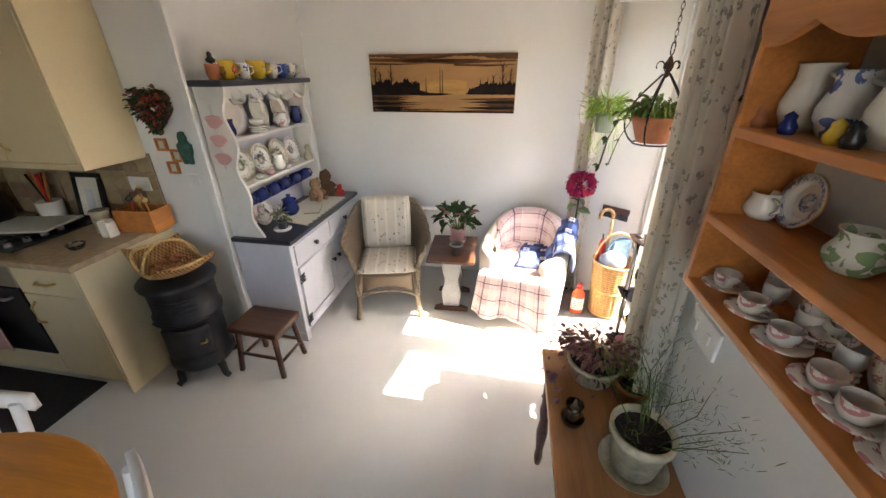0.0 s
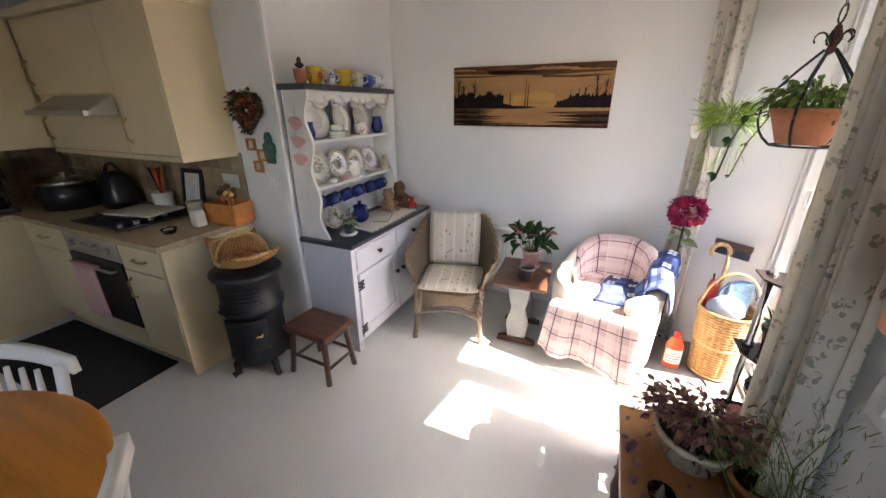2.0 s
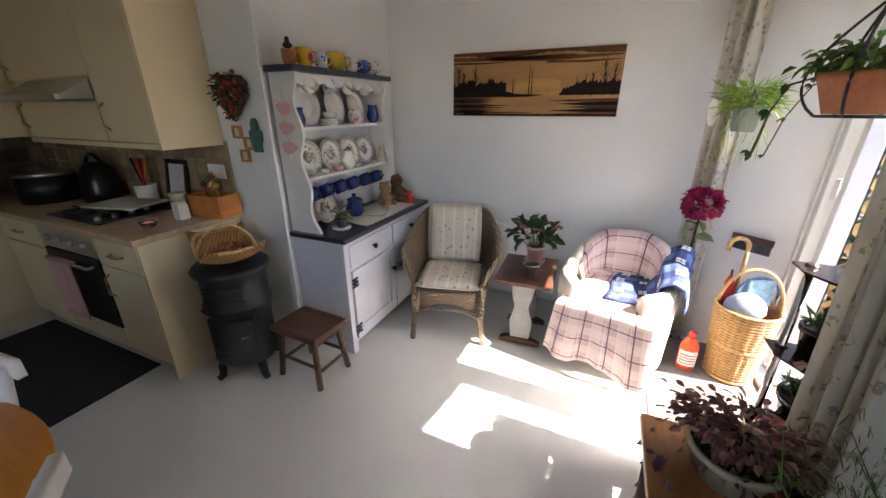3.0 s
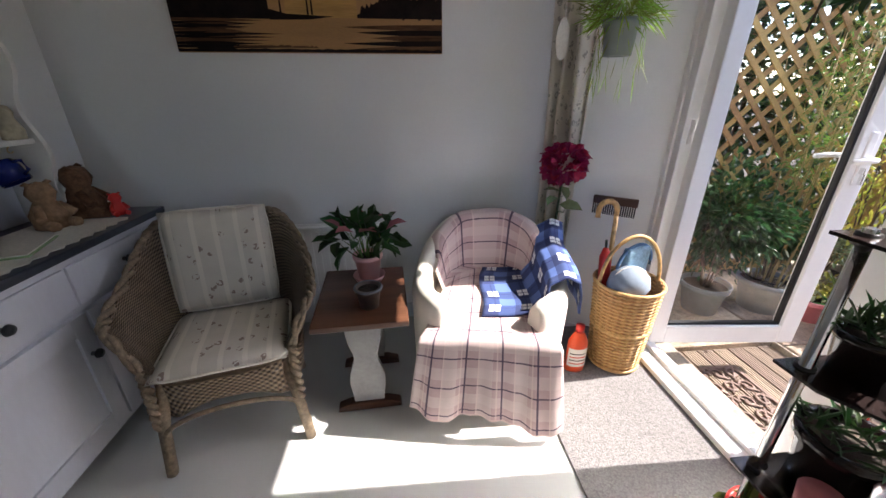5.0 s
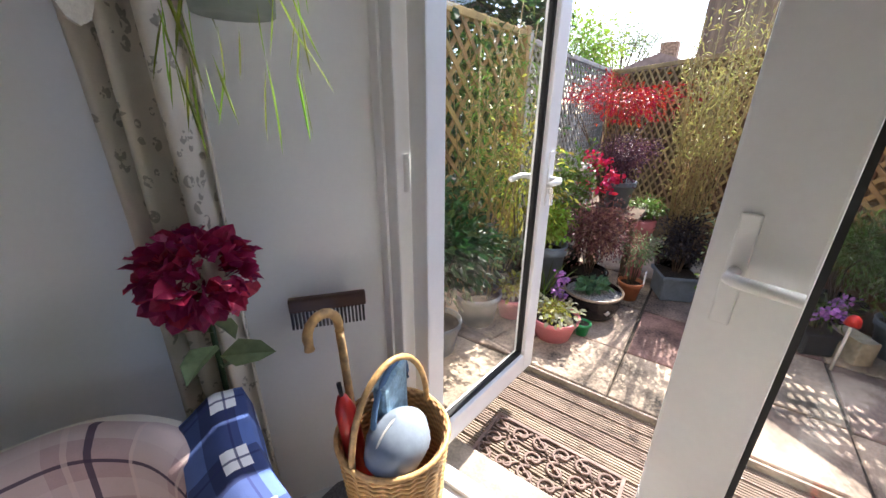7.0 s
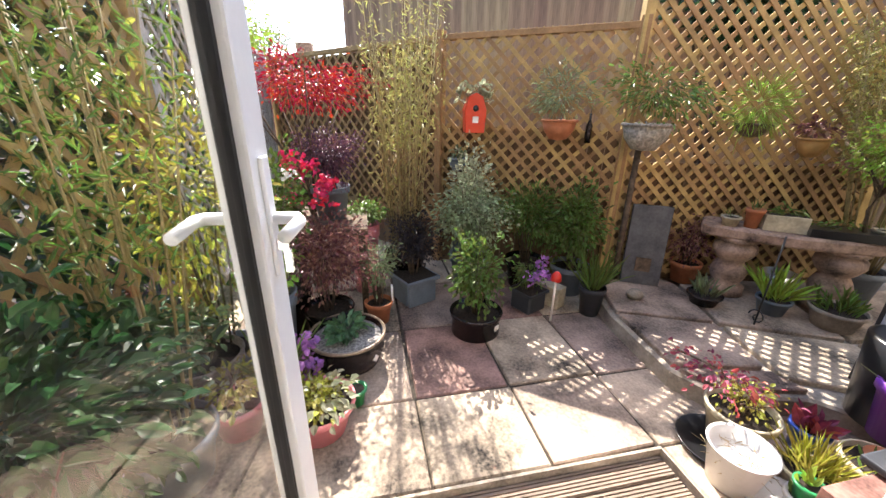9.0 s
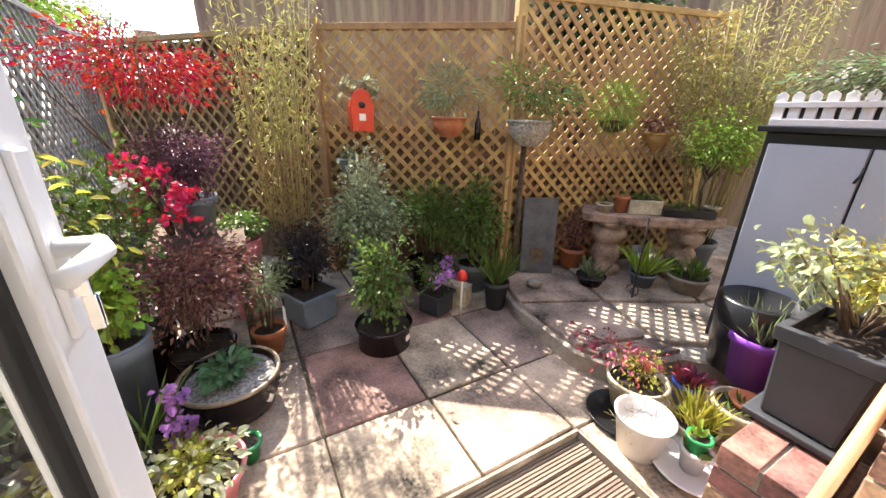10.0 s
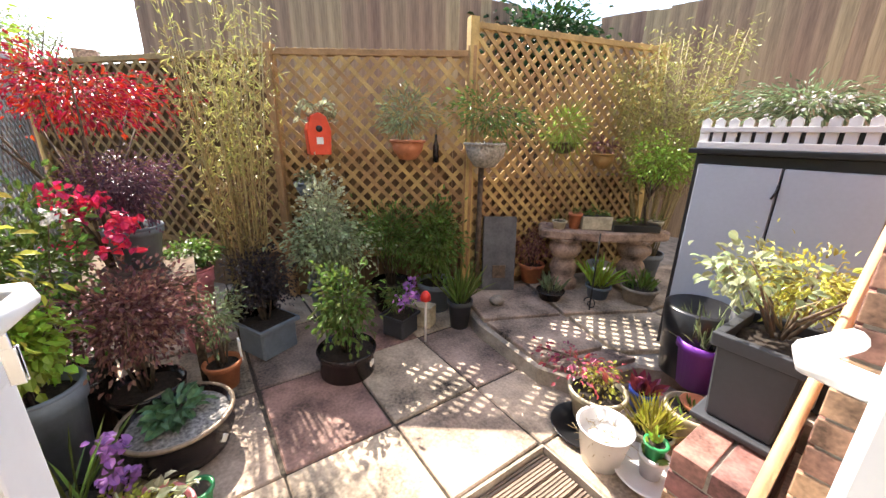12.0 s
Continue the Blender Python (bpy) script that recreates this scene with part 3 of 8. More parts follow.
LEAFW = 0.75
leaf_open = leaf("door_1", LEAFW, pose(DOOR_X + 0.045, 3.195, 0.045, 0, 0, -5.5), "white glazed garden door leaf standing open outwards", LEAFW - 0.045, -1, 0.088, 0.075, hz=0.945)
for z in (0.25, 1.05, 1.75):
    part("hinge", tube([(-0.012, 0.036, z - 0.05), (-0.012, 0.036, z + 0.05)], 0.011), UPVC, leaf_open)
part("key", box(LEAFW - 0.053, -0.062, 0.885, LEAFW - 0.049, -0.033, 0.91, 0.001), CHROME, leaf_open, "bunch of keys in the lock")
for dy in (0.0, 0.007):
    part("key", box(LEAFW - 0.053 + dy, -0.064, 0.84, LEAFW - 0.051 + dy, -0.050, 0.885, 0.0008), CHROME, leaf_open)
leaf_shut = leaf("door_2", 2.545 - (DOOR_S + 0.057), pose(DOOR_X + 0.035, DOOR_S + 0.057, 0.045, 0, 0, 80), "white glazed garden door leaf standing slightly ajar", 2.545 - (DOOR_S + 0.057) - 0.05, -1, 0.155, hz=0.94)

# ---- kitchen ----
KF = 1.79
CH = 0.83


def front(parent, x0, x1, z0, z1, y=KF, handle="h", name="door"):
    """A cream door or drawer front facing -y with a bow handle."""
    d = part(name, box(x0 + 0.003, y - 0.020, z0 + 0.003, x1 - 0.003, y, z1 - 0.003, 0.004), CREAM, parent)
    if handle:
        cx, cz = (x0 + x1) / 2, (z0 + z1) / 2
        if handle == "h":
            pts = [(cx - 0.06, y - 0.018, cz), (cx - 0.04, y - 0.045, cz), (cx + 0.04, y - 0.045, cz), (cx + 0.06, y - 0.018, cz)]
        else:
            hx = x0 + 0.05 if handle == "l" else x1 - 0.05
            hz = z1 - 0.12 if z0 < 1.0 else z0 + 0.13
            pts = [(hx, y - 0.018, hz - 0.07), (hx, y - 0.045, hz - 0.045), (hx, y - 0.045, hz + 0.045), (hx, y - 0.018, hz + 0.07)]
        part("handle", tube(pts, 0.007, 8), BRASS, d, "brushed brass bow handle", smooth=True)
    return d


END = -1.56
OXE = END - 0.42
CX = OXE - 1.16
unit = thing("base_cabinet", pose(0, 0, 0), "cream base cabinet with a drawer over a door, beside the oven", "cabinet")
part("body", box(OXE, KF, 0.10, END - 0.018, KWALL - 0.005, CH), CREAM, unit)
part("end_panel", box(END - 0.018, KF - 0.02, 0.0, END, KWALL - 0.005, CH, 0.002), CREAM, unit, "cream end panel down to the floor")
part("plinth", box(OXE, KF + 0.05, 0.0, END - 0.018, KF + 0.065, 0.10), CREAM, unit)
front(unit, OXE, END - 0.02, CH - 0.17, CH - 0.01, name="drawer")
front(unit, OXE, END - 0.02, 0.12, CH - 0.17, handle="l")
oven = thing("built_in_oven", pose(0, 0, 0), "built-in oven with steel panel and black glass door", "oven")
OX = END - 0.42
part("body", box(OX - 0.60, KF, 0.10, OX - 0.001, KWALL - 0.005, CH), BLACKM, oven)
part("control_panel", box(OX - 0.597, KF - 0.022, CH - 0.14, OX - 0.004, KF - 0.001, CH - 0.01, 0.003), STEEL, oven, "brushed steel control panel")
door = part("door", box(OX - 0.597, KF - 0.026, 0.24, OX - 0.004, KF - 0.001, CH - 0.15, 0.004), BLACKM, oven, "black glass oven door")
part("handle", tube([(OX - 0.53, KF - 0.03, CH - 0.2), (OX - 0.53, KF - 0.06, CH - 0.2), (OX - 0.07, KF - 0.06, CH - 0.2), (OX - 0.07, KF - 0.03, CH - 0.2)], 0.009), STEEL, door)
part("bottom_panel", box(OX - 0.597, KF - 0.02, 0.11, OX - 0.004, KF - 0.001, 0.235, 0.003), CREAM, oven)
part("plinth", box(OX - 0.60, KF + 0.05, 0.0, OX, KF + 0.065, 0.10), CREAM, oven)
for i in range(4):
    part("knob", lathe([(0.0, 0.0), (0.02, 0.0), (0.017, 0.02), (0.0, 0.021)], 16, m=pose(OX - 0.5 + i * 0.13, KF - 0.022, CH - 0.075, 90)), STEEL, oven)
towel = thing("tea_towel", pose(0, 0, 0), "dusky pink tea towel hung over the oven handle", "towel")
part("cloth", grid_mesh(lambda u, v: (OX - 0.47 + u * 0.26, KF - 0.072 - 0.004 * math.sin(u * 14), CH - 0.19 - v * 0.36), 16, 10, 0.006), PINKPL, towel)
part("top_fold", box(OX - 0.47, KF - 0.07, CH - 0.192, OX - 0.21, KF - 0.045, CH - 0.182, 0.003), PINKPL, towel)
corner = thing("base_cabinet", pose(0, 0, 0), "cream corner base cabinet with a drawer", "cabinet")
part("body", box(CX, KF, 0.10, OX - 0.602, KWALL - 0.005, CH), CREAM, corner)
front(corner, CX, OX - 0.61, CH - 0.17, CH - 0.01, name="drawer")
front(corner, CX, OX - 0.61, 0.12, CH - 0.17, handle=None)
part("plinth", box(CX, KF + 0.05, 0.0, OX - 0.6, KF + 0.065, 0.10), CREAM, corner)
side_run = thing("base_cabinet", pose(0, 0, 0), "cream base cabinet along the kitchen's far wall", "cabinet")
part("body", box(KWEST + 0.005, -0.2, 0.10, CX + 0.0, KWALL - 0.006, CH), CREAM, side_run)
for y0 in (0.0, 0.6, 1.2):
    part("door", box(CX + 0.001, y0 + 0.003, 0.12, CX + 0.02, y0 + 0.597, CH - 0.01, 0.004), CREAM, side_run)
part("plinth", box(CX - 0.06, -0.2, 0.0, CX - 0.045, KF + 0.05, 0.10), CREAM, side_run)
wt = thing("worktop", pose(0, 0, 0), "speckled beige laminate worktop in an L shape", "worktop")
part("slab", box(CX - 0.02, KF - 0.045, CH, END + 0.02, KWALL - 0.003, CH + 0.035, 0.005), WORKTOP, wt)
part("slab", box(KWEST + 0.003, -0.2, CH, CX + 0.02, KWALL - 0.003, CH + 0.034, 0.005), WORKTOP, wt)
hob = thing("gas_hob", pose(0, 0, 0), "black gas hob with pan supports and steel knobs", "hob")
part("plate", box(OX - 0.58, KF + 0.03, CH + 0.036, OX - 0.02, KWALL - 0.08, CH + 0.046, 0.004), BLACKM, hob)
for i in range(2):
    for j in range(2):
        cx, cy = OX - 0.44 + i * 0.27, KF + 0.15 + j * 0.22
        part("burner", lathe([(0.0, 0.0), (0.04, 0.0), (0.04, 0.012), (0.025, 0.016), (0.0, 0.017)], 18, m=pose(cx, cy, CH + 0.046)), IRON, hob)
        bm = box(cx - 0.10, cy - 0.004, CH + 0.062, cx + 0.10, cy + 0.004, CH + 0.072)
        part("pan_support", box(cx - 0.004, cy - 0.09, CH + 0.047, cx + 0.004, cy + 0.09, CH + 0.071, bm=bm), IRON, hob)
for i in range(4):
    part("knob", lathe([(0.0, 0.0), (0.018, 0.0), (0.015, 0.022), (0.0, 0.023)], 14, m=pose(OX - 0.09, KF + 0.07 + i * 0.085, CH + 0.046)), STEEL, hob)
tray = thing("newspaper", pose(OX - 0.25, KF + 0.30, CH + 0.073, 0, 0, 12), "folded newspaper lying on the hob", "newspaper")
part("folded_paper", box(-0.19, -0.13, 0.0, 0.19, 0.13, 0.012, 0.003), LACE, tray)

HXE = END - 0.46
WZ0, WZ1, WF = 1.27, 2.06, 2.03
wu = thing("wall_cabinet", pose(0, 0, 0), "cream wall cabinet with a brass bow handle", "cabinet")
part("body", box(HXE, WF, WZ0 + 0.03, END - 0.02, KWALL - 0.004, WZ1), CREAM, wu)
part("end_panel", box(END - 0.02, WF - 0.02, WZ0, END, KWALL - 0.004, WZ1, 0.002), CREAM, wu)
part("light_rail", box(HXE, WF - 0.02, WZ0, END - 0.02, WF, WZ0 + 0.028, 0.003), CREAM, wu)
part("cornice", box(HXE - 0.02, WF - 0.05, WZ1 + 0.001, END + 0.03, KWALL - 0.004, WZ1 + 0.05, 0.012), CREAM, wu)
front(wu, HXE, END - 0.02, WZ0 + 0.03, WZ1, y=WF, handle="l")
wu2 = thing("wall_cabinet", pose(0, 0, 0), "cream wall cabinet above the cooker hood", "cabinet")
HX = HXE
part("body", box(HX - 0.90, WF, WZ0 + 0.03, HX - 0.002, KWALL - 0.004, WZ1), CREAM, wu2)
front(wu2, HX - 0.90, HX, WZ0 + 0.36, WZ1, y=WF, handle="l")
front(wu2, HX - 0.90, HX, WZ0 + 0.03, WZ0 + 0.24, y=WF, handle="l")
part("cornice", box(HX - 0.90, WF - 0.05, WZ1 + 0.001, HX - 0.022, KWALL - 0.004, WZ1 + 0.05, 0.012), CREAM, wu2)
part("light_rail", box(HX - 0.90, WF - 0.02, WZ0, HX - 0.002, WF, WZ0 + 0.028, 0.003), CREAM, wu2)
wu3 = thing("wall_cabinet", pose(0, 0, 0), "cream corner wall cabinet", "cabinet")
part("body", box(KWEST + 0.005, 1.0, WZ0 + 0.03, HX - 0.905, KWALL - 0.004, WZ1), CREAM, wu3)
part("door", box(HX - 0.904, 1.4, WZ0 + 0.033, HX - 0.885, WF - 0.03, WZ1 - 0.003, 0.004), CREAM, wu3)
part("door", box(HX - 0.904, 1.0, WZ0 + 0.033, HX - 0.885, 1.394, WZ1 - 0.003, 0.004), CREAM, wu3)
hood = thing("cooker_hood", pose(0, 0, 0), "slim stainless steel cooker hood pulled out under a wall cabinet", "cooker hood")
part("body", prism([(WF - 0.022, WZ0 + 0.355), (WF - 0.022, WZ0 + 0.245), (WF - 0.16, WZ0 + 0.245), (WF - 0.16, WZ0 + 0.27)], HX - 0.66, HX - 0.01, "x", 0.003), STEEL, hood)
part("visor", box(HX - 0.66, WF - 0.185, WZ0 + 0.243, HX - 0.01, WF - 0.161, WZ0 + 0.272, 0.003), STEEL, hood)
kmat = thing("kitchen_mat", pose(-1.80, 1.81, 0.0), "dark charcoal kitchen mat on the vinyl floor", "mat")
part("mat", box(-1.27, -0.52, 0.001, 0.0, 0.0, 0.009, 0.003), DARKMAT, kmat)

# ---- stove ----
stove = thing("stove", pose(-1.28, 2.04, 0.0, 0, 0, 28), "black cast iron cabinet stove on curved feet", "stove")
part("body", lathe([(0.0, 0.10), (0.15, 0.10), (0.175, 0.13), (0.172, 0.17), (0.155, 0.19), (0.158, 0.42), (0.175, 0.44), (0.178, 0.47), (0.165, 0.49), (0.168, 0.64), (0.19, 0.655), (0.195, 0.675), (0.18, 0.69), (0.0, 0.695)], 36), IRON, stove)
for a in (45, 135, 225, 315):
    r = radians(a)
    part("foot", tube([(0.12 * math.cos(r), 0.12 * math.sin(r), 0.13), (0.16 * math.cos(r), 0.16 * math.sin(r), 0.09), (0.165 * math.cos(r), 0.165 * math.sin(r), 0.03), (0.195 * math.cos(r), 0.195 * math.sin(r), 0.018)], 0.026, 8, taper=0.018), IRON, stove)
sd = part("stove_door", grid_mesh(lambda u, v: (0.166 * math.sin((u - 0.5) * 1.5), -0.166 * math.cos((u - 0.5) * 1.5), 0.21 + v * 0.2), 14, 8, -0.012), IRON, stove)
part("louvre", tube(arc(0, 0, 0.455, 0.182, 215, 325, 18, "xy"), 0.006), IRON, stove)
for z in (0.52, 0.545, 0.57, 0.595):
    part("louvre", tube(arc(0, 0, z, 0.170, 235, 305, 14, "xy"), 0.005), IRON, stove)
part("latch", tube([(0.09, -0.15, 0.32), (0.10, -0.18, 0.32), (0.07, -0.19, 0.32)], 0.006), BRASS, sd)

# ---- dresser ----
DX0, DX1, DY0, DY1, DTOP = -1.155, -0.775, 2.375, 3.40, 0.755
dresser = thing("dresser", pose(0, 0, 0), "pale grey painted dresser with slate top and plate rack", "dresser")
part("carcass", box(DX0, DY0, 0.07, DX1, DY1, DTOP, 0.004), GREYPAINT, dresser)
part("apron", box(DX0, DY0, 0.0, DX1 - 0.0, DY0 + 0.05, 0.069, 0.003), GREYPAINT, dresser)
part("apron", box(DX0, DY1 - 0.05, 0.0, DX1 - 0.0, DY1, 0.069, 0.003), GREYPAINT, dresser)
part("top", box(DX0, DY0 - 0.02, DTOP, DX1 + 0.028, DY1 + 0.02, DTOP + 0.028, 0.006), SLATEP, dresser, "dark slate painted top")
mid = (DY0 + DY1) / 2
for y0, y1 in ((DY0 + 0.04, mid - 0.006), (mid + 0.006, DY1 - 0.04)):
    dw = part("drawer", box(DX1 - 0.004, y0, 0.585, DX1 + 0.010, y1, 0.725, 0.004), GREYPAINT, dresser)
    part("knob", lathe([(0.0, 0.0), (0.008, 0.0), (0.008, 0.012), (0.018, 0.02), (0.014, 0.03), (0.0, 0.032)], 14, m=pose(DX1 + 0.010, (y0 + y1) / 2, 0.655, 0, 90)), BLACKM, dw, "black knob")
    dd = part("door", box(DX1 - 0.004, y0, 0.10, DX1 + 0.008, y1, 0.565, 0.004), GREYPAINT, dresser)
    for aa in ((y0, y0 + 0.06, 0.10, 0.565), (y1 - 0.06, y1, 0.10, 0.565), (y0 + 0.06, y1 - 0.06, 0.10, 0.17), (y0 + 0.06, y1 - 0.06, 0.50, 0.565)):
        part("door_frame_rail", box(DX1 + 0.008, aa[0], aa[2], DX1 + 0.018, aa[1], aa[3], 0.002), GREYPAINT, dd)
    ky = y1 - 0.035 if y0 < mid - 0.1 else y0 + 0.035
    part("knob", lathe([(0.0, 0.0), (0.008, 0.0), (0.008, 0.012), (0.018, 0.02), (0.014, 0.03), (0.0, 0.032)], 14, m=pose(DX1 + 0.018, ky, 0.42, 0, 90)), BLACKM, dd, "black knob")
    hy = y0 + 0.01 if y0 < mid - 0.1 else y1 - 0.01
    for hz in (0.17, 0.49):
        bm = box(DX1 + 0.018, hy - 0.012, hz - 0.03, DX1 + 0.022, hy + 0.012, hz + 0.03)
        for sgn in (-1, 1):
            for k in (-0.024, 0.0, 0.024):
                bm = box(DX1 + 0.018, hy + sgn * 0.020 - 0.010, hz + k - 0.008, DX1 + 0.0225, hy + sgn * 0.020 + 0.010, hz + k + 0.008, 0.002, bm=bm)
        part("hinge", bm, BLACKM, dd, "black butterfly hinge")
HX1, HY0, HY1, HZ = -0.985, 2.385, 3.25, 1.645
part("back_panel", box(DX0, HY0 + 0.018, DTOP + 0.029, DX0 + 0.012, HY1 - 0.018, HZ), GREYPAINT, dresser)
edge = []
for i in range(41):
    z = DTOP + 0.029 + (HZ - DTOP - 0.029) * i / 40
    q = (z - DTOP) / (HZ - DTOP)
    x = HX1 + 0.02 * math.cos(q * 2 * math.pi * 3) + 0.045 * max(0, 0.35 - q) / 0.35 - 0.008
    edge.append((x, z))
side_outline = [(DX0, DTOP + 0.029)] + edge + [(DX0, HZ)]
for y in (HY0, HY1 - 0.018):
    part("scalloped_side", prism(side_outline, y, y + 0.018, "y"), WHITEW, dresser)
for z in (1.10, 1.375):
    part("shelf", box(DX0 + 0.012, HY0 + 0.018, z - 0.018, HX1 - 0.012, HY1 - 0.018, z, 0.003), WHITEW, dresser)
fr = [(HY0, HZ)]
for i in range(61):
    q = i / 60
    y = HY0 + 0.018 + (HY1 - HY0 - 0.036) * q
    fr.append((y, HZ - 0.045 - 0.022 * abs(math.sin(q * math.pi * 4))))
fr.append((HY1, HZ))
part("scalloped_frieze", prism(fr, HX1 - 0.03, HX1 - 0.014, "x"), WHITEW, dresser)
part("cornice", box(DX0, HY0 - 0.03, HZ, HX1 + 0.03, HY1 + 0.03, HZ + 0.032, 0.008), SLATEP, dresser, "dark slate painted cornice")
for i in range(6):
    part("cup_hook", tube(arc(HX1 - 0.04, HY0 + 0.10 + i * 0.135, 1.067, 0.010, 90, 330, 8, "yz"), 0.0018, 6), BRASS, dresser)


def plate(m, r, material, label, cat="plate", oval=1.0):
    """A plate that faces +x, leaning back."""
    ob = thing("plate", m, label, cat, "plates on the dresser")
    part("well", lathe([(0.0, 0.0), (r * 0.62, 0.002)], 28, squash=oval, m=pose(0, 0, 0, 0, 90)), material, ob)
    part("rim", lathe([(r * 0.62, 0.0025), (r * 0.68, 0.010), (r, 0.018), (r, 0.014), (r * 0.68, 0.005), (r * 0.6, -0.003), (0.0, -0.003)], 28, squash=oval, m=pose(0, 0, 0, 0, 90)), material if material is not CHINAG else CHINA, ob)
    wr = (WREATHG, WREATHB, WREATHR)[int(abs(m.translation.y) * 61) % 3]
    if material is CHINA:
        return ob
    part("wreath", lathe([(r * 0.74, 0.0131), (r * 0.92, 0.0175), (r * 0.92, 0.0170), (r * 0.74, 0.0126)], 28, squash=oval, m=pose(0.0012, 0, 0, 0, 90)), wr, ob, "printed flower wreath")
    part("posy", lathe([(0.0, 0.0036), (r * 0.34, 0.0040), (r * 0.30, 0.0024)], 20, squash=oval, m=pose(0, 0, 0, 0, 90)), wr, ob, "printed posy")
    part("gilt_edge", lathe([(r * 0.985, 0.0182), (r * 1.008, 0.0178), (r * 1.008, 0.0145), (r * 0.985, 0.0150)], 28, squash=oval, m=pose(0, 0, 0, 0, 90)), BRASS, ob)
    return ob


def jug(m, r, h, material, label, name="jug", group="", spout=True, handle=1, cat="jug"):
    ob = thing(name, m, label, cat, group)
    part("body", lathe([(0.0, 0.0), (r * 0.62, 0.0), (r * 0.95, h * 0.25), (r, h * 0.42), (r * 0.72, h * 0.78), (r * 0.74, h * 0.95), (r * 0.82, h), (r * 0.76, h), (r * 0.66, h * 0.78), (0.0, h * 0.7)], 24), material, ob)
    if handle:
        part("handle", tube([(0, -r * 0.7, h * 0.85), (0, -r * 1.35, h * 0.8), (0, -r * 1.5, h * 0.55), (0, -r * 0.95, h * 0.3)], r * 0.11, 8), material, ob, smooth=True)
    if spout:
        part("spout", tube([(0, r * 0.6, h * 0.82), (0, r * 0.9, h * 0.95), (0, r * 1.05, h * 1.0)], r * 0.2, 8, taper=r * 0.1), material, ob, smooth=True)
    return ob


def cup(m, r, h, material, label, name="cup", group="", turn=0, cat="cup"):
    ob = thing(name, m, label, cat, group)
    part("body", lathe([(0.0, 0.0), (r * 0.7, 0.0), (r * 0.96, h * 0.4), (r, h), (r * 0.93, h), (r * 0.88, h * 0.3), (0.0, h * 0.12)], 22), material, ob)
    bm = tube([(0, r * 0.93, h * 0.82), (0, r * 1.5, h * 0.8), (0, r * 1.6, h * 0.45), (0, r * 0.9, h * 0.25)], r * 0.12, 8)
    bm.transform(pose(0, 0, 0, 0, 0, turn))
    part("handle", bm, material, ob, smooth=True)
    return ob


rng = random.Random(4)
mid_mats = (CHINAG, CHINAB, CHINAP, CHINAP)
for i, (y, r) in enumerate(((2.52, 0.105), (2.72, 0.10), (2.91, 0.10), (3.08, 0.095))):
    plate(pose(-1.095, y, 1.10 + r * 0.97, 0, -14), r, mid_mats[i], ("decorated white china plate with a green wreath", "decorated white china plate with blue pattern", "decorated white china plate with a rose pattern", "white china plate with a pink scene")[i])
for y, r, o in ((2.55, 0.115, 1.0), (2.80, 0.11, 0.78), (3.02, 0.11, 0.8)):
    plate(pose(-1.10, y, 1.375 + r * 0.97, 0, -12), r, CHINA, "large cream china platter standing upright on the dresser", oval=o)
plate(pose(-1.09, 2.60, DTOP + 0.029 + 0.095, 0, -14), 0.098, CHINAG, "china plate with a bold green leaf pattern")
jug(pose(-1.04, 2.44, 1.375), 0.035, 0.10, COBALT, "small cobalt blue jug")
jug(pose(-1.05, 3.16, 1.375, 0, 0, 180), 0.042, 0.115, COBALT, "cobalt blue glazed jug")
for k in range(3):
    s = thing("saucer", pose(-1.04, 2.69, 1.376 + k * 0.012), "stacked white china saucer", "saucer", "stack of saucers")
    part("dish", lathe([(0.0, 0.0), (0.04, 0.0), (0.068, 0.011), (0.066, 0.014), (0.04, 0.004), (0.0, 0.003)], 22), CHINA, s)
cup(pose(-1.04, 2.69, 1.415), 0.042, 0.035, CHINA, "white china bowl on a stack of saucers", "bowl")
jug(pose(-1.04, 2.95, 1.375), 0.055, 0.09, CHINAP, "white china teapot with rose print", "teapot", cat="teapot")
jug(pose(-1.04, 2.83, 1.10), 0.045, 0.11, CHINA, "white china coffee pot", "teapot", cat="teapot")
cup(pose(-1.03, 2.71, 1.10), 0.032, 0.03, PINKPL, "small red glass pot", "pot")
for y in (2.56, 2.88):
    cup(pose(-1.03, y + 0.03, 1.10), 0.028, 0.024, CHINA, "tiny white china dish", "dish")
fig = thing("figurine", pose(-1.02, 3.19, 1.10), "small cream pottery figurine", "figurine")
part("body", lathe([(0.0, 0.0), (0.032, 0.0), (0.034, 0.03), (0.018, 0.07), (0.022, 0.09), (0.014, 0.11), (0.0, 0.115)], 16), CREAMPOT, fig)
for i in range(5):
    y = HY0 + 0.13 + i * 0.165
    c = thing("hanging_cup", pose(HX1 - 0.045, y, HZ - 0.075, 0, 62, rng.uniform(-20, 20)), "white china cup hung under the dresser top", "cup", "cups hung in a row")
    part("body", lathe([(0.0, 0.0), (0.026, 0.0), (0.04, 0.025), (0.043, 0.055), (0.040, 0.055), (0.036, 0.02), (0.0, 0.006)], 20), CHINAB if i == 1 else CHINA, c)
    part("handle", tube([(-0.038, 0, 0.045), (-0.062, 0, 0.042), (-0.062, 0, 0.022), (-0.036, 0, 0.014)], 0.0045, 7), CHINA, c, smooth=True)
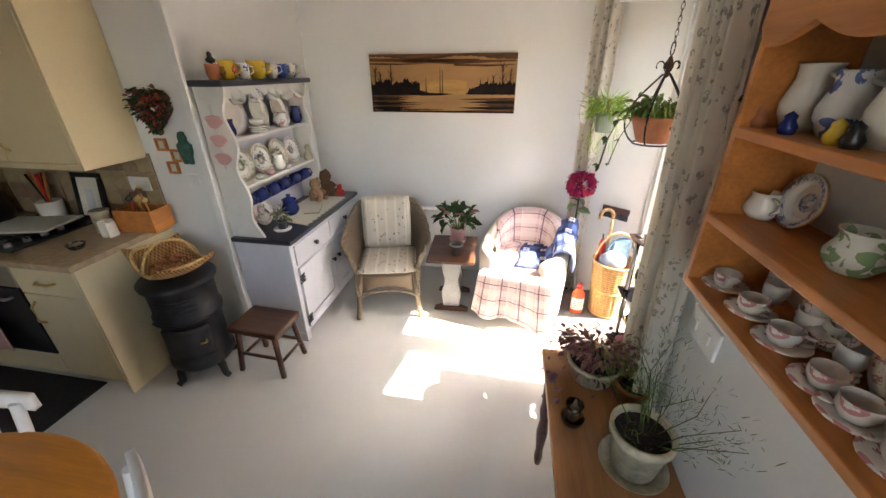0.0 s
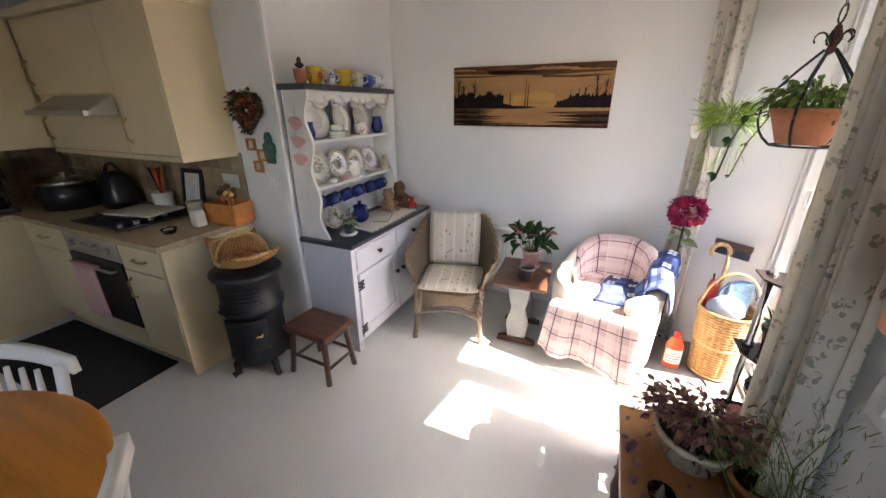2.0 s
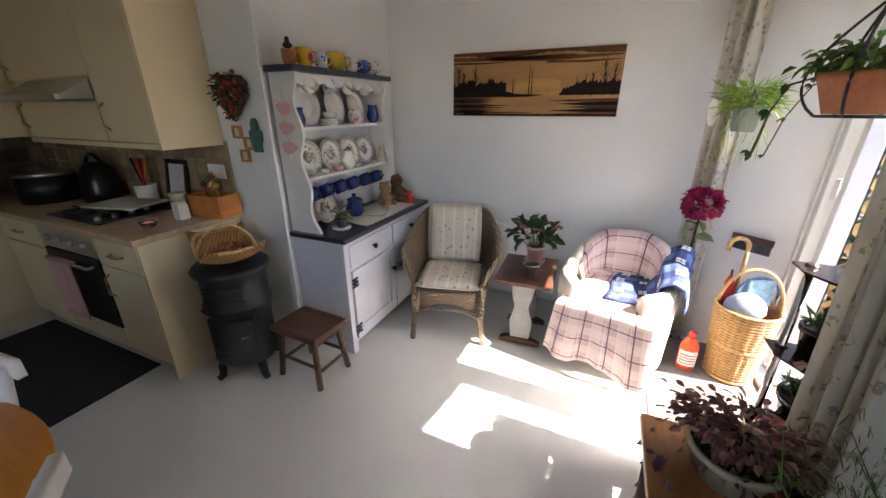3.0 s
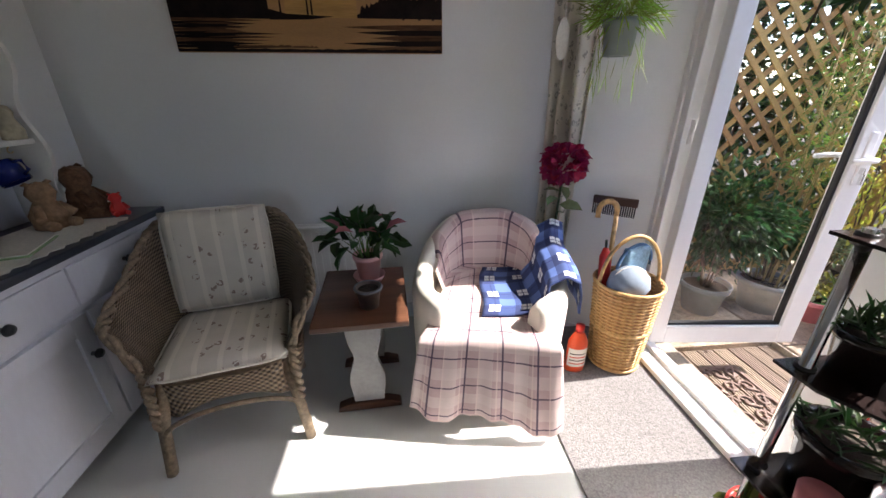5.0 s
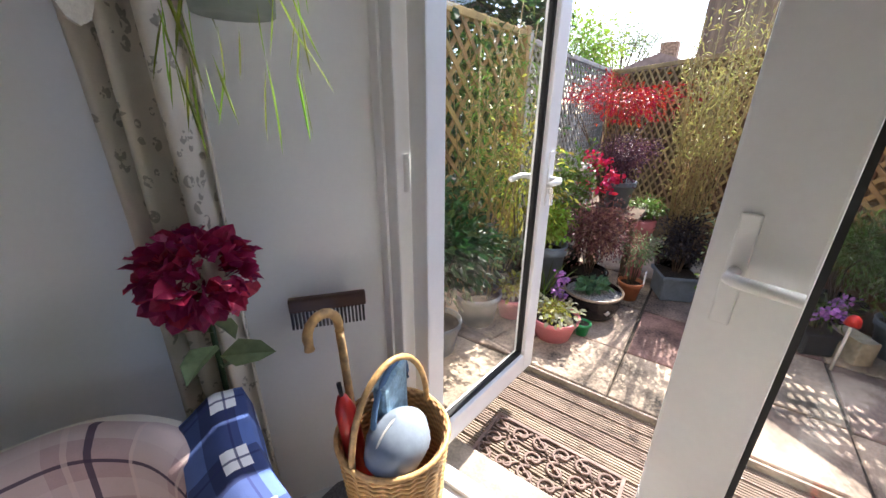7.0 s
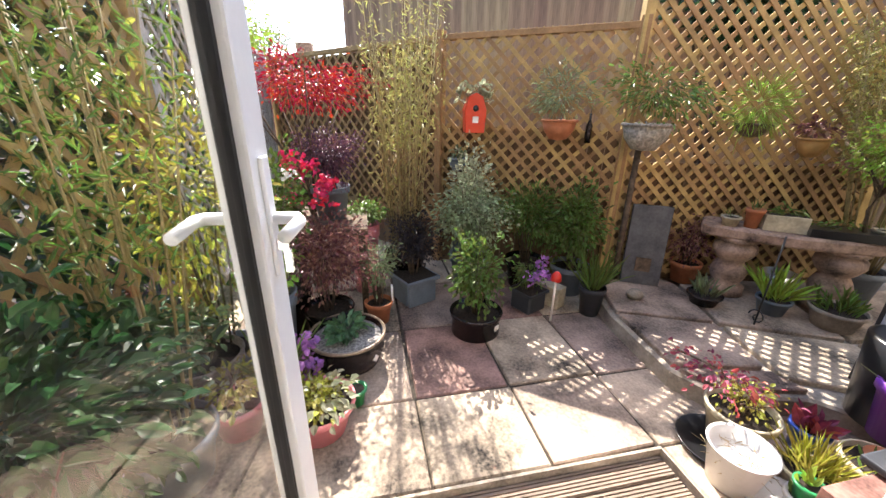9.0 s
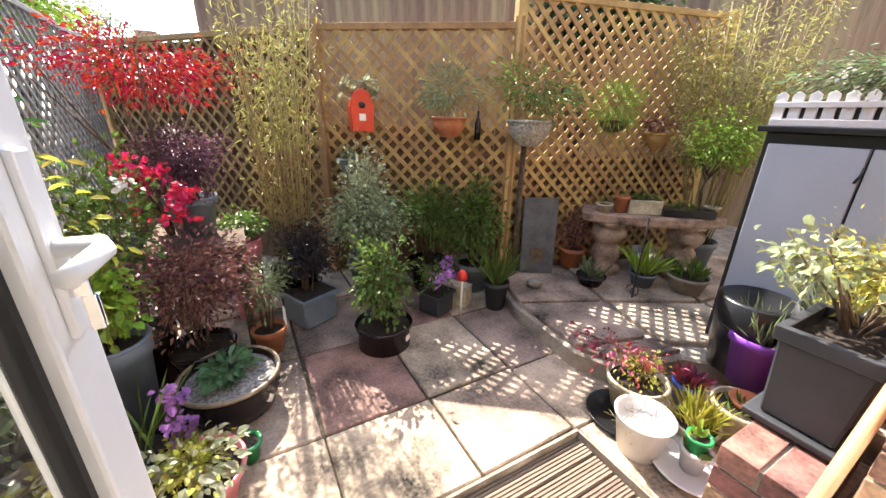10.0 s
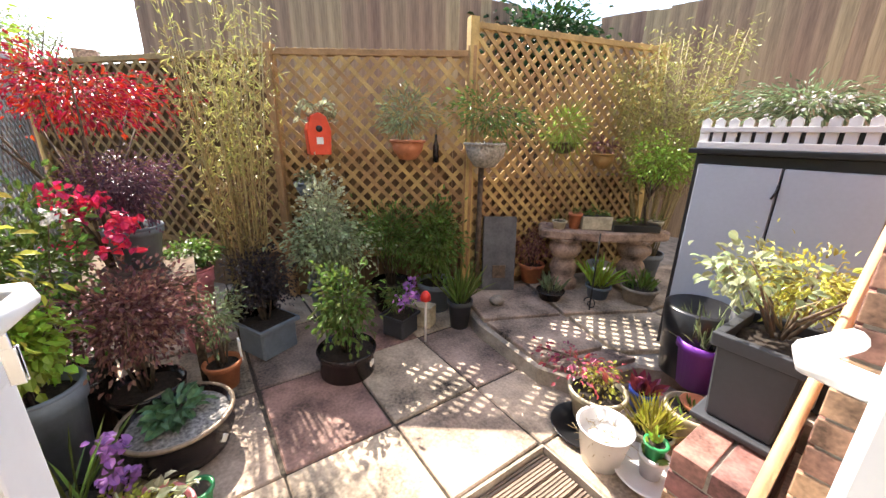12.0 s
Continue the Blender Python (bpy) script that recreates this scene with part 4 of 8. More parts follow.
for i in range(6):
    c = thing("hanging_mug", pose(HX1 - 0.03, HY0 + 0.10 + i * 0.135, 1.015, 180 - 25, 0, 90 + rng.uniform(-15, 15)) @ Matrix.Scale(1.2, 4), "cobalt blue mug hanging from a hook", "mug", "blue mugs on hooks")
    part("body", lathe([(0.0, 0.0), (0.030, 0.0), (0.036, 0.02), (0.037, 0.065), (0.034, 0.065), (0.032, 0.01), (0.0, 0.006)], 20, m=pose(0, -0.045, -0.03)), COBALT, c)
    part("handle", tube([(0, -0.01, 0.025), (0, 0.012, 0.018), (0, 0.012, -0.010), (0, -0.01, -0.018)], 0.005, 7), COBALT, c, smooth=True)
bigpot = jug(pose(-1.00, 2.80, DTOP + 0.030, 0, 0, 180), 0.062, 0.115, COBALT, "cobalt blue glazed teapot with lid", "teapot", cat="teapot")
part("lid", lathe([(0.0, 0.0), (0.046, 0.002), (0.038, 0.018), (0.012, 0.026), (0.012, 0.034), (0.018, 0.042), (0.0, 0.05)], 20), COBALT, bigpot).matrix_basis = pose(0, 0, 0.105)
# mugs on the cornice
tz = HZ + 0.0325
tops = [(2.44, 0.036, 0.075, TERRA, "small terracotta pot with a dark bird ornament", "pot"), (2.55, 0.044, 0.095, YELLOWG, "yellow mug with an orange flower", "mug"), (2.68, 0.036, 0.082, CHINAB, "white mug with a small picture", "mug"),
        (2.81, 0.054, 0.10, YELLOWG, "large bright yellow smiling mug", "mug"), (2.955, 0.045, 0.09, CHINA, "cream mug with dark spots", "mug"), (3.07, 0.038, 0.085, BLUEP, "blue and green patterned mug", "mug"), (3.19, 0.045, 0.09, CHINAB, "white mug with blue print", "mug")]
for y, r, h, mt, lb, nm in tops:
    o = cup(pose(-1.05, y, tz), r, h, mt, lb, nm, turn=-40, group="mugs on the dresser top", cat=nm)
    if nm == "pot":
        part("bird", lathe([(0.0, 0.0), (0.02, 0.008), (0.026, 0.02), (0.012, 0.034), (0.012, 0.05), (0.0, 0.062)], 12, m=pose(0, 0, h)), BLACKM, o, "dark bird ornament")
    if lb.startswith("yellow mug"):
        for k in range(7):
            a = k * 0.9
            part("petal", lathe([(0.0, 0.0), (0.009, 0.001), (0.0, 0.004)], 8, m=pose(0.0435, 0.014 * math.cos(a), 0.048 + 0.014 * math.sin(a), 0, 90)), ORANGER, o)
    if "smiling" in lb or "spots" in lb:
        for k in (-1, 1):
            part("eye", lathe([(0.0, 0.0), (0.005, 0.001), (0.0, 0.004)], 8, m=pose(r * 0.955, k * r * 0.28, h * 0.65, 0, 90)), BLACKM, o)
runner = thing("lace_runner", pose(0, 0, 0), "cream lace runner with a jagged edge on the dresser top", "cloth")
zig = [(DX0 + 0.08, 2.68)] + [(DX1 + 0.005 - (0.018 if i % 2 else 0.0), 2.62 + i * 0.03) for i in range(22)] + [(DX0 + 0.08, 3.22)]
part("cloth", prism(zig, DTOP + 0.029, DTOP + 0.032, "z"), LACE, runner)
book = thing("book", pose(-0.89, 2.92, DTOP + 0.0325, 0, 0, 20), "thin floral notebook lying on the runner", "book")
part("cover", box(-0.055, -0.10, 0, 0.055, 0.10, 0.006, 0.002), CHINAG, book)
part("page", box(-0.052, -0.095, 0.006, 0.05, 0.09, 0.010, 0.001), LACE, book)


def bear(m, s, material, label):
    """A plain sitting soft toy, one mesh."""
    bm = lathe([(0.0, 0.0), (s * 0.5, 0.02 * s), (s * 0.55, s * 0.5), (s * 0.3, s * 0.95), (s * 0.42, s * 1.25), (s * 0.3, s * 1.55), (0.0, s * 1.65)], 14)
    for sgn in (-1, 1):
        bm = tube([(0.1 * s, sgn * 0.25 * s, 0.16 * s), (0.7 * s, sgn * 0.35 * s, 0.16 * s)], 0.18 * s, 8, bm=bm)
        bm = tube([(0.1 * s, sgn * 0.3 * s, 0.8 * s), (0.45 * s, sgn * 0.5 * s, 0.45 * s)], 0.14 * s, 8, bm=bm)
        bm = lathe([(0.0, 0.0), (0.14 * s, 0.08 * s), (0.0, 0.18 * s)], 8, bm=bm, m=pose(0, sgn * 0.3 * s, 1.5 * s))
    ob = part("soft_toy", bm, material)
    ob.matrix_world = m
    return tagged(ob, label, "soft toy", "toys on the dresser")


bear(pose(-0.98, 3.15, DTOP + 0.030, 0, 0, -20), 0.105, mat("tan plush", (0.33, 0.20, 0.11), 1.0, vary=0.2, scale=50, bump=1.0), "tan plush toy sitting on the dresser")
bear(pose(-0.96, 3.29, DTOP + 0.030, 0, 0, 10), 0.125, PLUSH, "dark brown plush toy sitting on the dresser")
bear(pose(-0.85, 3.30, DTOP + 0.030, 0, 0, -40), 0.055, RED, "small red and black toy on the dresser")
# pink cups string on the dresser side
cups = thing("hanging_ornament", pose(0, 0, 0), "string of pale pink pottery ornaments hanging on the dresser side", "ornament")
part("cord", tube([(-1.07, HY0 - 0.012, 1.56), (-1.07, HY0 - 0.012, 1.21)], 0.003, 6), LACE, cups)
for z in (1.47, 1.37, 1.27):
    part("pottery_shape", prism([(-1.07 + 0.05 * math.cos(k * 0.5236) * (1.2 if k < 6 else 0.8), z + 0.035 * math.sin(k * 0.5236)) for k in range(12)], HY0 - 0.02, HY0 - 0.004, "y", 0.004), PINKPL, cups)


def potted(name, m, label, pr, ph, pot_mat, cat="potted plant", group="", saucer=False, soil=True, squash=1.0, pot_label=""):
    ob = thing(name, m, label, cat, group)
    part("pot", lathe(pot_profile(pr, ph), 28, squash=squash), pot_mat, ob, pot_label)
    if soil:
        part("soil", lathe([(pr * 0.955, ph * 0.87), (pr * 0.5, ph * 0.885), (0.0, ph * 0.875)], 20, squash=squash), SOIL, ob)
    if saucer:
        part("saucer", lathe([(0.0, -0.012), (pr * 0.95, -0.012), (pr * 1.15, 0.012), (pr * 1.11, 0.012), (pr * 0.9, -0.006), (0.0, -0.006)], 26), pot_mat, ob)
    return ob


def stems(rng, n, base_z, spread, height, radius=0.004, lean=0.5, origin=(0, 0)):
    bm, tips = bmesh.new(), []
    for _ in range(n):
        a, r = rng.uniform(0, 6.28), rng.uniform(0.1, 1) * spread
        h = height * rng.uniform(0.65, 1.05)
        p0 = Vector((origin[0] + 0.25 * r * math.cos(a), origin[1] + 0.25 * r * math.sin(a), base_z))
        p2 = Vector((origin[0] + r * math.cos(a), origin[1] + r * math.sin(a), base_z + h))
        p1 = (p0 + p2) / 2 + Vector((rng.uniform(-1, 1), rng.uniform(-1, 1), 0.5)) * spread * 0.15
        tube([p0, p1, p2], radius, 5, bm, taper=radius * 0.4)
        tips += [(p0.lerp(p2, 0.45 + 0.55 * k / 3), (p2 - p0).normalized()) for k in range(4)]
    return bm, tips


p = potted("potted_plant", pose(-0.90, 2.53, DTOP + 0.040), "small green plant in a dark pot on a white saucer", 0.036, 0.05, SLATEP)
part("dish", lathe([(0.0, -0.010), (0.05, -0.010), (0.058, 0.0), (0.0, -0.004)], 20), CHINA, p)
part("foliage", leaves(rng, cloud(rng, 60, (0, 0, 0.09), (0.045, 0.045, 0.04)), 0.04, 0.35), LGREY, p)

# ---- stub wall ornaments ----
wreath = thing("wreath", pose(-1.375, KWALL - 0.03, 1.545), "heart shaped wreath of dried red berries and leaves", "wreath")
hp = []
for k in range(40):
    a = k / 40 * 2 * math.pi
    hp.append(Vector((0.0062 * 16 * math.sin(a) ** 3, 0, 0.0062 * (13 * math.cos(a) - 5 * math.cos(2 * a) - 2 * math.cos(3 * a) - math.cos(4 * a)))))
part("hoop", tube([q * 0.86 for q in hp], 0.030, 8, closed=True), BARK, wreath)
spots = [(q * 0.86 + Vector((rng.uniform(-1, 1), rng.uniform(-1, 0.0), rng.uniform(-1, 1))) * 0.034, (q.normalized() * 0.5 + Vector((0, -1, 0)))) for q in hp for _ in range(12)]
part("dried_leaves", leaves(rng, spots, 0.028, 0.5), LDARK, wreath)
part("russet_leaves", leaves(rng, spots[::4], 0.03, 0.6), LCOPPER, wreath)
bm = bmesh.new()
for q in hp:
    for _ in range(2):
        o = q * 0.86 + Vector((rng.uniform(-1, 1) * 0.03, -0.03 - rng.random() * 0.012, rng.uniform(-1, 1) * 0.03))
        lathe([(0.0, -0.008), (0.008, 0.0), (0.0, 0.008)], 7, bm=bm, m=Matrix.Translation(o))
part("berries", bm, RED, wreath)
for x, z in ((-1.425, 1.345), (-1.345, 1.285), (-1.392, 1.215)):
    f = thing("picture_frame", pose(x, KWALL - 0.006, z), "tiny square pine picture frame on the wall", "picture frame", "three tiny frames")
    for a in ((-0.035, -0.035, 0.035, -0.022), (-0.035, 0.022, 0.035, 0.035), (-0.035, -0.0215, -0.022, 0.0215), (0.022, -0.0215, 0.035, 0.0215)):
        part("frame_bar", box(a[0], -0.012, a[1], a[2], 0.004, a[3], 0.002), PINE, f)
    part("picture", box(-0.0215, -0.003, -0.0215, 0.0215, 0.003, 0.0215), LACE, f)
orn = part("wall_ornament", prism([(x, z) for x, z in ((-0.030, -0.09), (-0.006, -0.09), (-0.004, -0.06), (0.004, -0.06), (0.006, -0.09), (0.030, -0.09), (0.032, -0.05), (0.044, -0.02), (0.046, 0.02), (0.024, 0.036), (0.026, 0.062), (0.012, 0.09), (-0.012, 0.09), (-0.026, 0.062), (-0.024, 0.036), (-0.046, 0.02), (-0.044, -0.02), (-0.032, -0.05))], -0.018, 0.004, "y", 0.004), mat("green glazed pottery", (0.05, 0.15, 0.12), 0.3, vary=0.3, scale=40), None)
orn.matrix_world = pose(-1.275, KWALL - 0.006, 1.33)
tagged(orn, "small green pottery figure hanging on the wall", "ornament")
sw = thing("light_switch", pose(-1.285, KWALL - 0.004, 1.14), "white plastic switch plate on the wall", "switch")
part("plate", box(-0.042, -0.008, -0.042, 0.042, 0.003, 0.042, 0.003), UPVC, sw)
part("rocker", box(-0.008, -0.013, -0.014, 0.008, -0.008, 0.014, 0.002), UPVC, sw)

# ---- things on the worktop ----
WTZ = CH + 0.036
crate = thing("wooden_box", pose(-1.60, 2.245, WTZ, 0, 0, 4), "varnished wooden box full of kitchen odds and ends", "box")
for a in ((-0.12, -0.075, 0.12, -0.065), (-0.12, 0.065, 0.12, 0.075), (-0.12, -0.064, -0.11, 0.064), (0.11, -0.064, 0.12, 0.064)):
    part("side", box(a[0], a[1], 0.0, a[2], a[3], 0.13, 0.002), PINE, crate)
part("bottom", box(-0.11, -0.064, 0.0, 0.11, 0.064, 0.008), PINE, crate)
for i in range(7):
    o = thing("utensil", pose(-1.60 + rng.uniform(-0.07, 0.07), 2.245 + rng.uniform(-0.03, 0.03), WTZ + 0.009, rng.uniform(-15, 15), rng.uniform(-20, 20)), "small kitchen tool standing in the wooden box", "utensil", "tools in the box")
    part("shaft", tube([(0, 0, 0), (0, 0, 0.16 + 0.03 * (i % 3))], 0.006, 8), (BRASS, PINE, BARK, RED)[i % 4], o)
    part("head", lathe([(0.0, 0.0), (0.016, 0.006), (0.02, 0.02), (0.0, 0.04)], 12, m=pose(0, 0, 0.16 + 0.03 * (i % 3))), (BRASS, BARK, BRASS, BLACKM)[i % 4], o)
o = thing("wooden_block", pose(-1.80, 2.16, WTZ), "cream upright kitchen canister", "canister")
part("body", lathe([(0.0, 0.0), (0.045, 0.0), (0.045, 0.12), (0.05, 0.13), (0.045, 0.135), (0.0, 0.13)], 20), CREAMPOT, o)
o = thing("salt_pot", pose(-1.70, 2.10, WTZ), "small white box shaped pot", "pot")
part("body", box(-0.03, -0.03, 0, 0.03, 0.03, 0.09, 0.006), CHINA, o)
part("lid", box(-0.026, -0.026, 0.09, 0.026, 0.026, 0.10, 0.004), CHINA, o)
o = thing("glass_dish", pose(-1.72, 1.93, WTZ), "small clear glass dish on the worktop", "dish")
part("dish", lathe([(0.0, 0.0), (0.03, 0.0), (0.045, 0.03), (0.042, 0.03), (0.028, 0.005), (0.0, 0.004)], 20), GLASS, o)
o = thing("picture_frame", pose(-2.05, 2.30, WTZ, -10), "black framed picture leaning against the tiles", "picture frame")
for a in ((-0.11, 0.0, 0.11, 0.03), (-0.11, 0.27, 0.11, 0.30), (-0.11, 0.0305, -0.08, 0.2695), (0.08, 0.0305, 0.11, 0.2695)):
    part("frame_bar", box(a[0], -0.01, a[1], a[2], 0.01, a[3], 0.003), BLACKM, o)
part("mount", box(-0.08, -0.004, 0.03, 0.08, 0.006, 0.27), CHINA, o)
part("print", box(-0.03, -0.006, 0.07, 0.03, -0.0045, 0.20), GREYPAINT, o)
o = thing("utensil_jar", pose(-2.30, 2.26, WTZ), "white jar of kitchen utensils", "jar")
part("jar", lathe([(0.0, 0.0), (0.06, 0.0), (0.065, 0.13), (0.06, 0.13), (0.0, 0.12)], 20), CHINA, o)
for i in range(6):
    part("spoon", tube([(0, 0, 0.1), (rng.uniform(-0.06, 0.06), rng.uniform(-0.04, 0.03), 0.30)], 0.008, 6), (PINE, RED, BLACKM)[i % 3], o)
o = thing("black_kettle", pose(-2.72, 2.2, WTZ) @ Matrix.Scale(1.2, 4), "black kettle beside the hob", "kettle")
part("body", lathe([(0.0, 0.0), (0.09, 0.0), (0.095, 0.05), (0.07, 0.18), (0.05, 0.21), (0.0, 0.22)], 24), BLACKM, o)
part("handle", tube(arc(0, 0, 0.17, 0.09, 20, 160, 12, "xz"), 0.011, 8), BLACKM, o)
o = thing("cooking_pot", pose(-3.05, 2.05, WTZ) @ Matrix.Scale(1.25, 4), "dark cooking pot with a lid", "pot")
part("body", lathe([(0.0, 0.0), (0.13, 0.0), (0.135, 0.14), (0.0, 0.15)], 24), BLACKM, o)
part("lid", lathe([(0.0, 0.15), (0.135, 0.141), (0.12, 0.165), (0.02, 0.18), (0.02, 0.20), (0.0, 0.205)], 24), STEEL, o)
tiles = structure("tiled_splashback", box(CX - 0.3, KWALL - 0.006, WTZ, END + 0.02, KWALL - 0.0005, WZ0 + 0.02), MORTAR, "beige tiled splashback behind the hob", "tiles")
tm = None
for i in range(21):
    for j in range(4):
        m = pose(END - 0.035 - i * 0.105, KWALL - 0.009, WTZ + 0.052 + j * 0.105)
        if tm is None:
            tm = part("tile", box(-0.05, -0.003, -0.05, 0.05, 0.003, 0.05, 0.001), TILEM, tiles)
            tm.matrix_basis = m
        else:
            share("tile", tm, tiles, m)
side_tiles = structure("tiled_splashback_west", box(KWEST + 0.0005, -0.2, WTZ, KWEST + 0.006, KWALL - 0.012, WZ0 + 0.02), MORTAR, "beige tiled splashback along the far kitchen wall", "tiles")
for i in range(24):
    for j in range(4):
        share("tile", tm, side_tiles, pose(KWEST + 0.009, KWALL - 0.07 - i * 0.105, WTZ + 0.052 + j * 0.105, 0, 0, 90))
o = thing("coffee_maker", pose(-3.32, 1.72, WTZ), "black coffee maker standing on the worktop", "coffee maker")
part("body", box(-0.10, -0.09, 0.0, 0.02, 0.09, 0.33, 0.012), BLACKM, o)
part("base", box(0.021, -0.09, 0.0, 0.14, 0.09, 0.035, 0.008), BLACKM, o)
part("head", box(0.021, -0.085, 0.23, 0.13, 0.085, 0.32, 0.012), BLACKM, o)
part("jug", lathe([(0.0, 0.036), (0.055, 0.036), (0.062, 0.10), (0.045, 0.16), (0.0, 0.161)], 20, m=pose(0.08, 0, 0)), SMOKE, o, "smoked glass jug")
o = thing("wall_socket", pose(-1.66, KWALL - 0.016, 1.11), "white double socket on the tiles", "socket")
part("plate", box(-0.07, -0.008, -0.042, 0.07, 0.003, 0.042, 0.003), UPVC, o)

# ---- basket on the stove ----
bk = thing("basket", pose(-1.28, 2.04, 0.696, 0, 0, -25), "shallow wicker trug with a hoop handle holding dried cones", "basket")
part("bowl", grid_mesh(lambda u, v: (0.22 * (u * 2 - 1), 0.14 * (v * 2 - 1), 0.012 + 0.10 * abs(u * 2 - 1) ** 2.2 + 0.035 * (v * 2 - 1) ** 2), 18, 12, 0.008), GOLDWICK, bk)
part("rim", tube([(0.22 * math.copysign(abs(math.cos(a)) ** 0.5, math.cos(a)), 0.14 * math.copysign(abs(math.sin(a)) ** 0.5, math.sin(a)), 0.015 + 0.10 * abs(math.copysign(abs(math.cos(a)) ** 0.5, math.cos(a))) ** 2.2 + 0.035 * abs(math.sin(a))) for a in [k / 28 * 2 * math.pi for k in range(28)]], 0.009, 6, closed=True), GOLDF, bk)
part("handle", tube(arc(0, 0, 0.04, 0.14, 5, 175, 16, "yz", 0.16), 0.008, 7), GOLDF, bk)
bm = bmesh.new()
for _ in range(40):
    lathe([(0.0, -0.016), (0.014, -0.004), (0.010, 0.010), (0.0, 0.02)], 6, bm=bm, m=pose(rng.uniform(-0.13, 0.15), rng.uniform(-0.08, 0.08), 0.045 + rng.random() * 0.025, rng.uniform(0, 90), rng.uniform(0, 90)))
part("dried_filling", bm, TERRA, bk)

# ---- stool ----
st = thing("stool", pose(-0.90, 2.16, 0, 0, 0, -3), "small dark oak joint stool", "stool")
part("seat", box(-0.17, -0.13, 0.30, 0.17, 0.13, 0.335, 0.012), DARKWOOD, st)
for sx in (-1, 1):
    for sy in (-1, 1):
        part("leg", tube([(sx * 0.125, sy * 0.09, 0.30), (sx * 0.135, sy * 0.10, 0.16), (sx * 0.15, sy * 0.115, 0.0)], 0.017, 10), DARKWOOD, st)
for sy in (-1, 1):
    part("stretcher", tube([(-0.137, sy * 0.10, 0.13), (0.137, sy * 0.10, 0.13)], 0.010, 8), DARKWOOD, st)
for sx in (-1, 1):
    part("stretcher", tube([(sx * 0.14, -0.10, 0.10), (sx * 0.14, 0.10, 0.10)], 0.010, 8), DARKWOOD, st)
    part("rail", box(sx * 0.125 - 0.009, -0.10, 0.255, sx * 0.125 + 0.009, 0.10, 0.30, 0.003), DARKWOOD, st)

# ---- painting ----
pic = thing("painting", pose(-0.0375, NORTH - 0.001, 1.625), "long canvas of a brown river landscape at dusk with bare trees", "painting")
part("canvas", box(-0.572, -0.022, -0.21, 0.572, 0.0, 0.21, 0.003), mat("golden canvas", (0.42, 0.22, 0.075), 0.5, vary=0.18, scale=3, fine=150, bump=0.25, stretch=(0.6, 1, 3)), pic)
DP = mat("dark brown paint", (0.014, 0.007, 0.006), 0.75, vary=0.3, scale=20, bump=0.2, spec=0.2)
BP = mat("umber paint", (0.13, 0.062, 0.028), 0.75, vary=0.35, scale=10, bump=0.2, stretch=(0.5, 1, 4), spec=0.2)
GP = mat("pale gold paint", (0.52, 0.30, 0.10), 0.7, vary=0.2, scale=6, stretch=(0.4, 1, 4), spec=0.2)
def paint(name, pts, m, k):
    part(name, prism(pts, -0.0225 - 0.0006 * k, -0.0215, "y"), m, pic)
def ridge(x0, x1, zb, fn, n=60):
    return [(x0 + (x1 - x0) * i / n, fn(x0 + (x1 - x0) * i / n)) for i in range(n + 1)] + [(x1, zb), (x0, zb)]
rp = random.Random(9)
paint("sky_band", ridge(-0.57, 0.57, 0.208, lambda x: 0.180 + 0.012 * math.sin(x * 9) + rp.uniform(-0.004, 0.004)), BP, 1)
for x0, x1, z, h in ((-0.57, 0.30, 0.160, 0.022), (-0.30, 0.57, 0.150, 0.026), (-0.57, -0.10, 0.138, 0.010), (0.10, 0.57, 0.125, 0.014)):
    paint("cloud_streak", [(x0, z), ((x0 + x1) / 2, z - h * 0.5), (x1, z + 0.004), (x1 - 0.02, z + h * 0.5), ((x0 + x1) / 2, z + h * 0.6), (x0, z + h)], BP, 1.4)
paint("glow", ridge(-0.10, 0.20, -0.075, lambda x: 0.03 - 0.6 * (x - 0.05) ** 2 + rp.uniform(-0.006, 0.006)), GP, 1)
def houses(x):
    return 0.0 + 0.035 * (0.5 + 0.5 * math.sin(x * 61) * math.cos(x * 23)) + rp.uniform(-0.012, 0.014)
paint("far_town", ridge(-0.57, -0.17, -0.082, houses), DP, 2)
paint("far_shore", [(-0.17, -0.045), (-0.10, -0.062), (0.10, -0.070), (0.0, -0.082), (-0.17, -0.085)], DP, 2)
for k in range(9):
    z = -0.088 - k * 0.0125
    x1 = -0.20 - 0.05 * ((k * 5) % 4) + 0.02 * k
    paint("near_bank", [(-0.57, z + 0.006), (-0.40, z + 0.008), (x1, z), (-0.36, z - 0.007), (-0.57, z - 0.005)], DP if k % 3 else BP, 2 + 0.08 * k)
paint("mud_bank", ridge(-0.34, 0.02, -0.190, lambda x: -0.178 - 0.03 * abs(x + 0.16) - 0.006 * rp.random()), BP, 2.9)
paint("bottom_edge", ridge(-0.57, 0.57, -0.208, lambda x: -0.198 + 0.006 * rp.random()), DP, 2.6)
paint("far_town", ridge(0.20, 0.57, -0.075, lambda x: -0.055 + 0.06 * min(1, (x - 0.20) / 0.12) + rp.uniform(-0.012, 0.016)), DP, 2)
for k in range(5):
    z = -0.108 - k * 0.021
    x0 = 0.13 + 0.06 * ((k * 7) % 3)
    paint("near_bank", [(x0, z), (0.36, z + 0.009), (0.57, z + 0.012), (0.57, z - 0.010), (0.40, z - 0.012), (x0 + 0.05, z - 0.004)], DP if k % 2 else BP, 2 + 0.1 * k)
for k in range(4):
    z = -0.100 - k * 0.016
    paint("snow_streak", [(-0.53 + 0.05 * k, z), (-0.36 + 0.03 * k, z + 0.003), (-0.30 + 0.02 * k, z - 0.003), (-0.45, z - 0.004)], BP, 3)
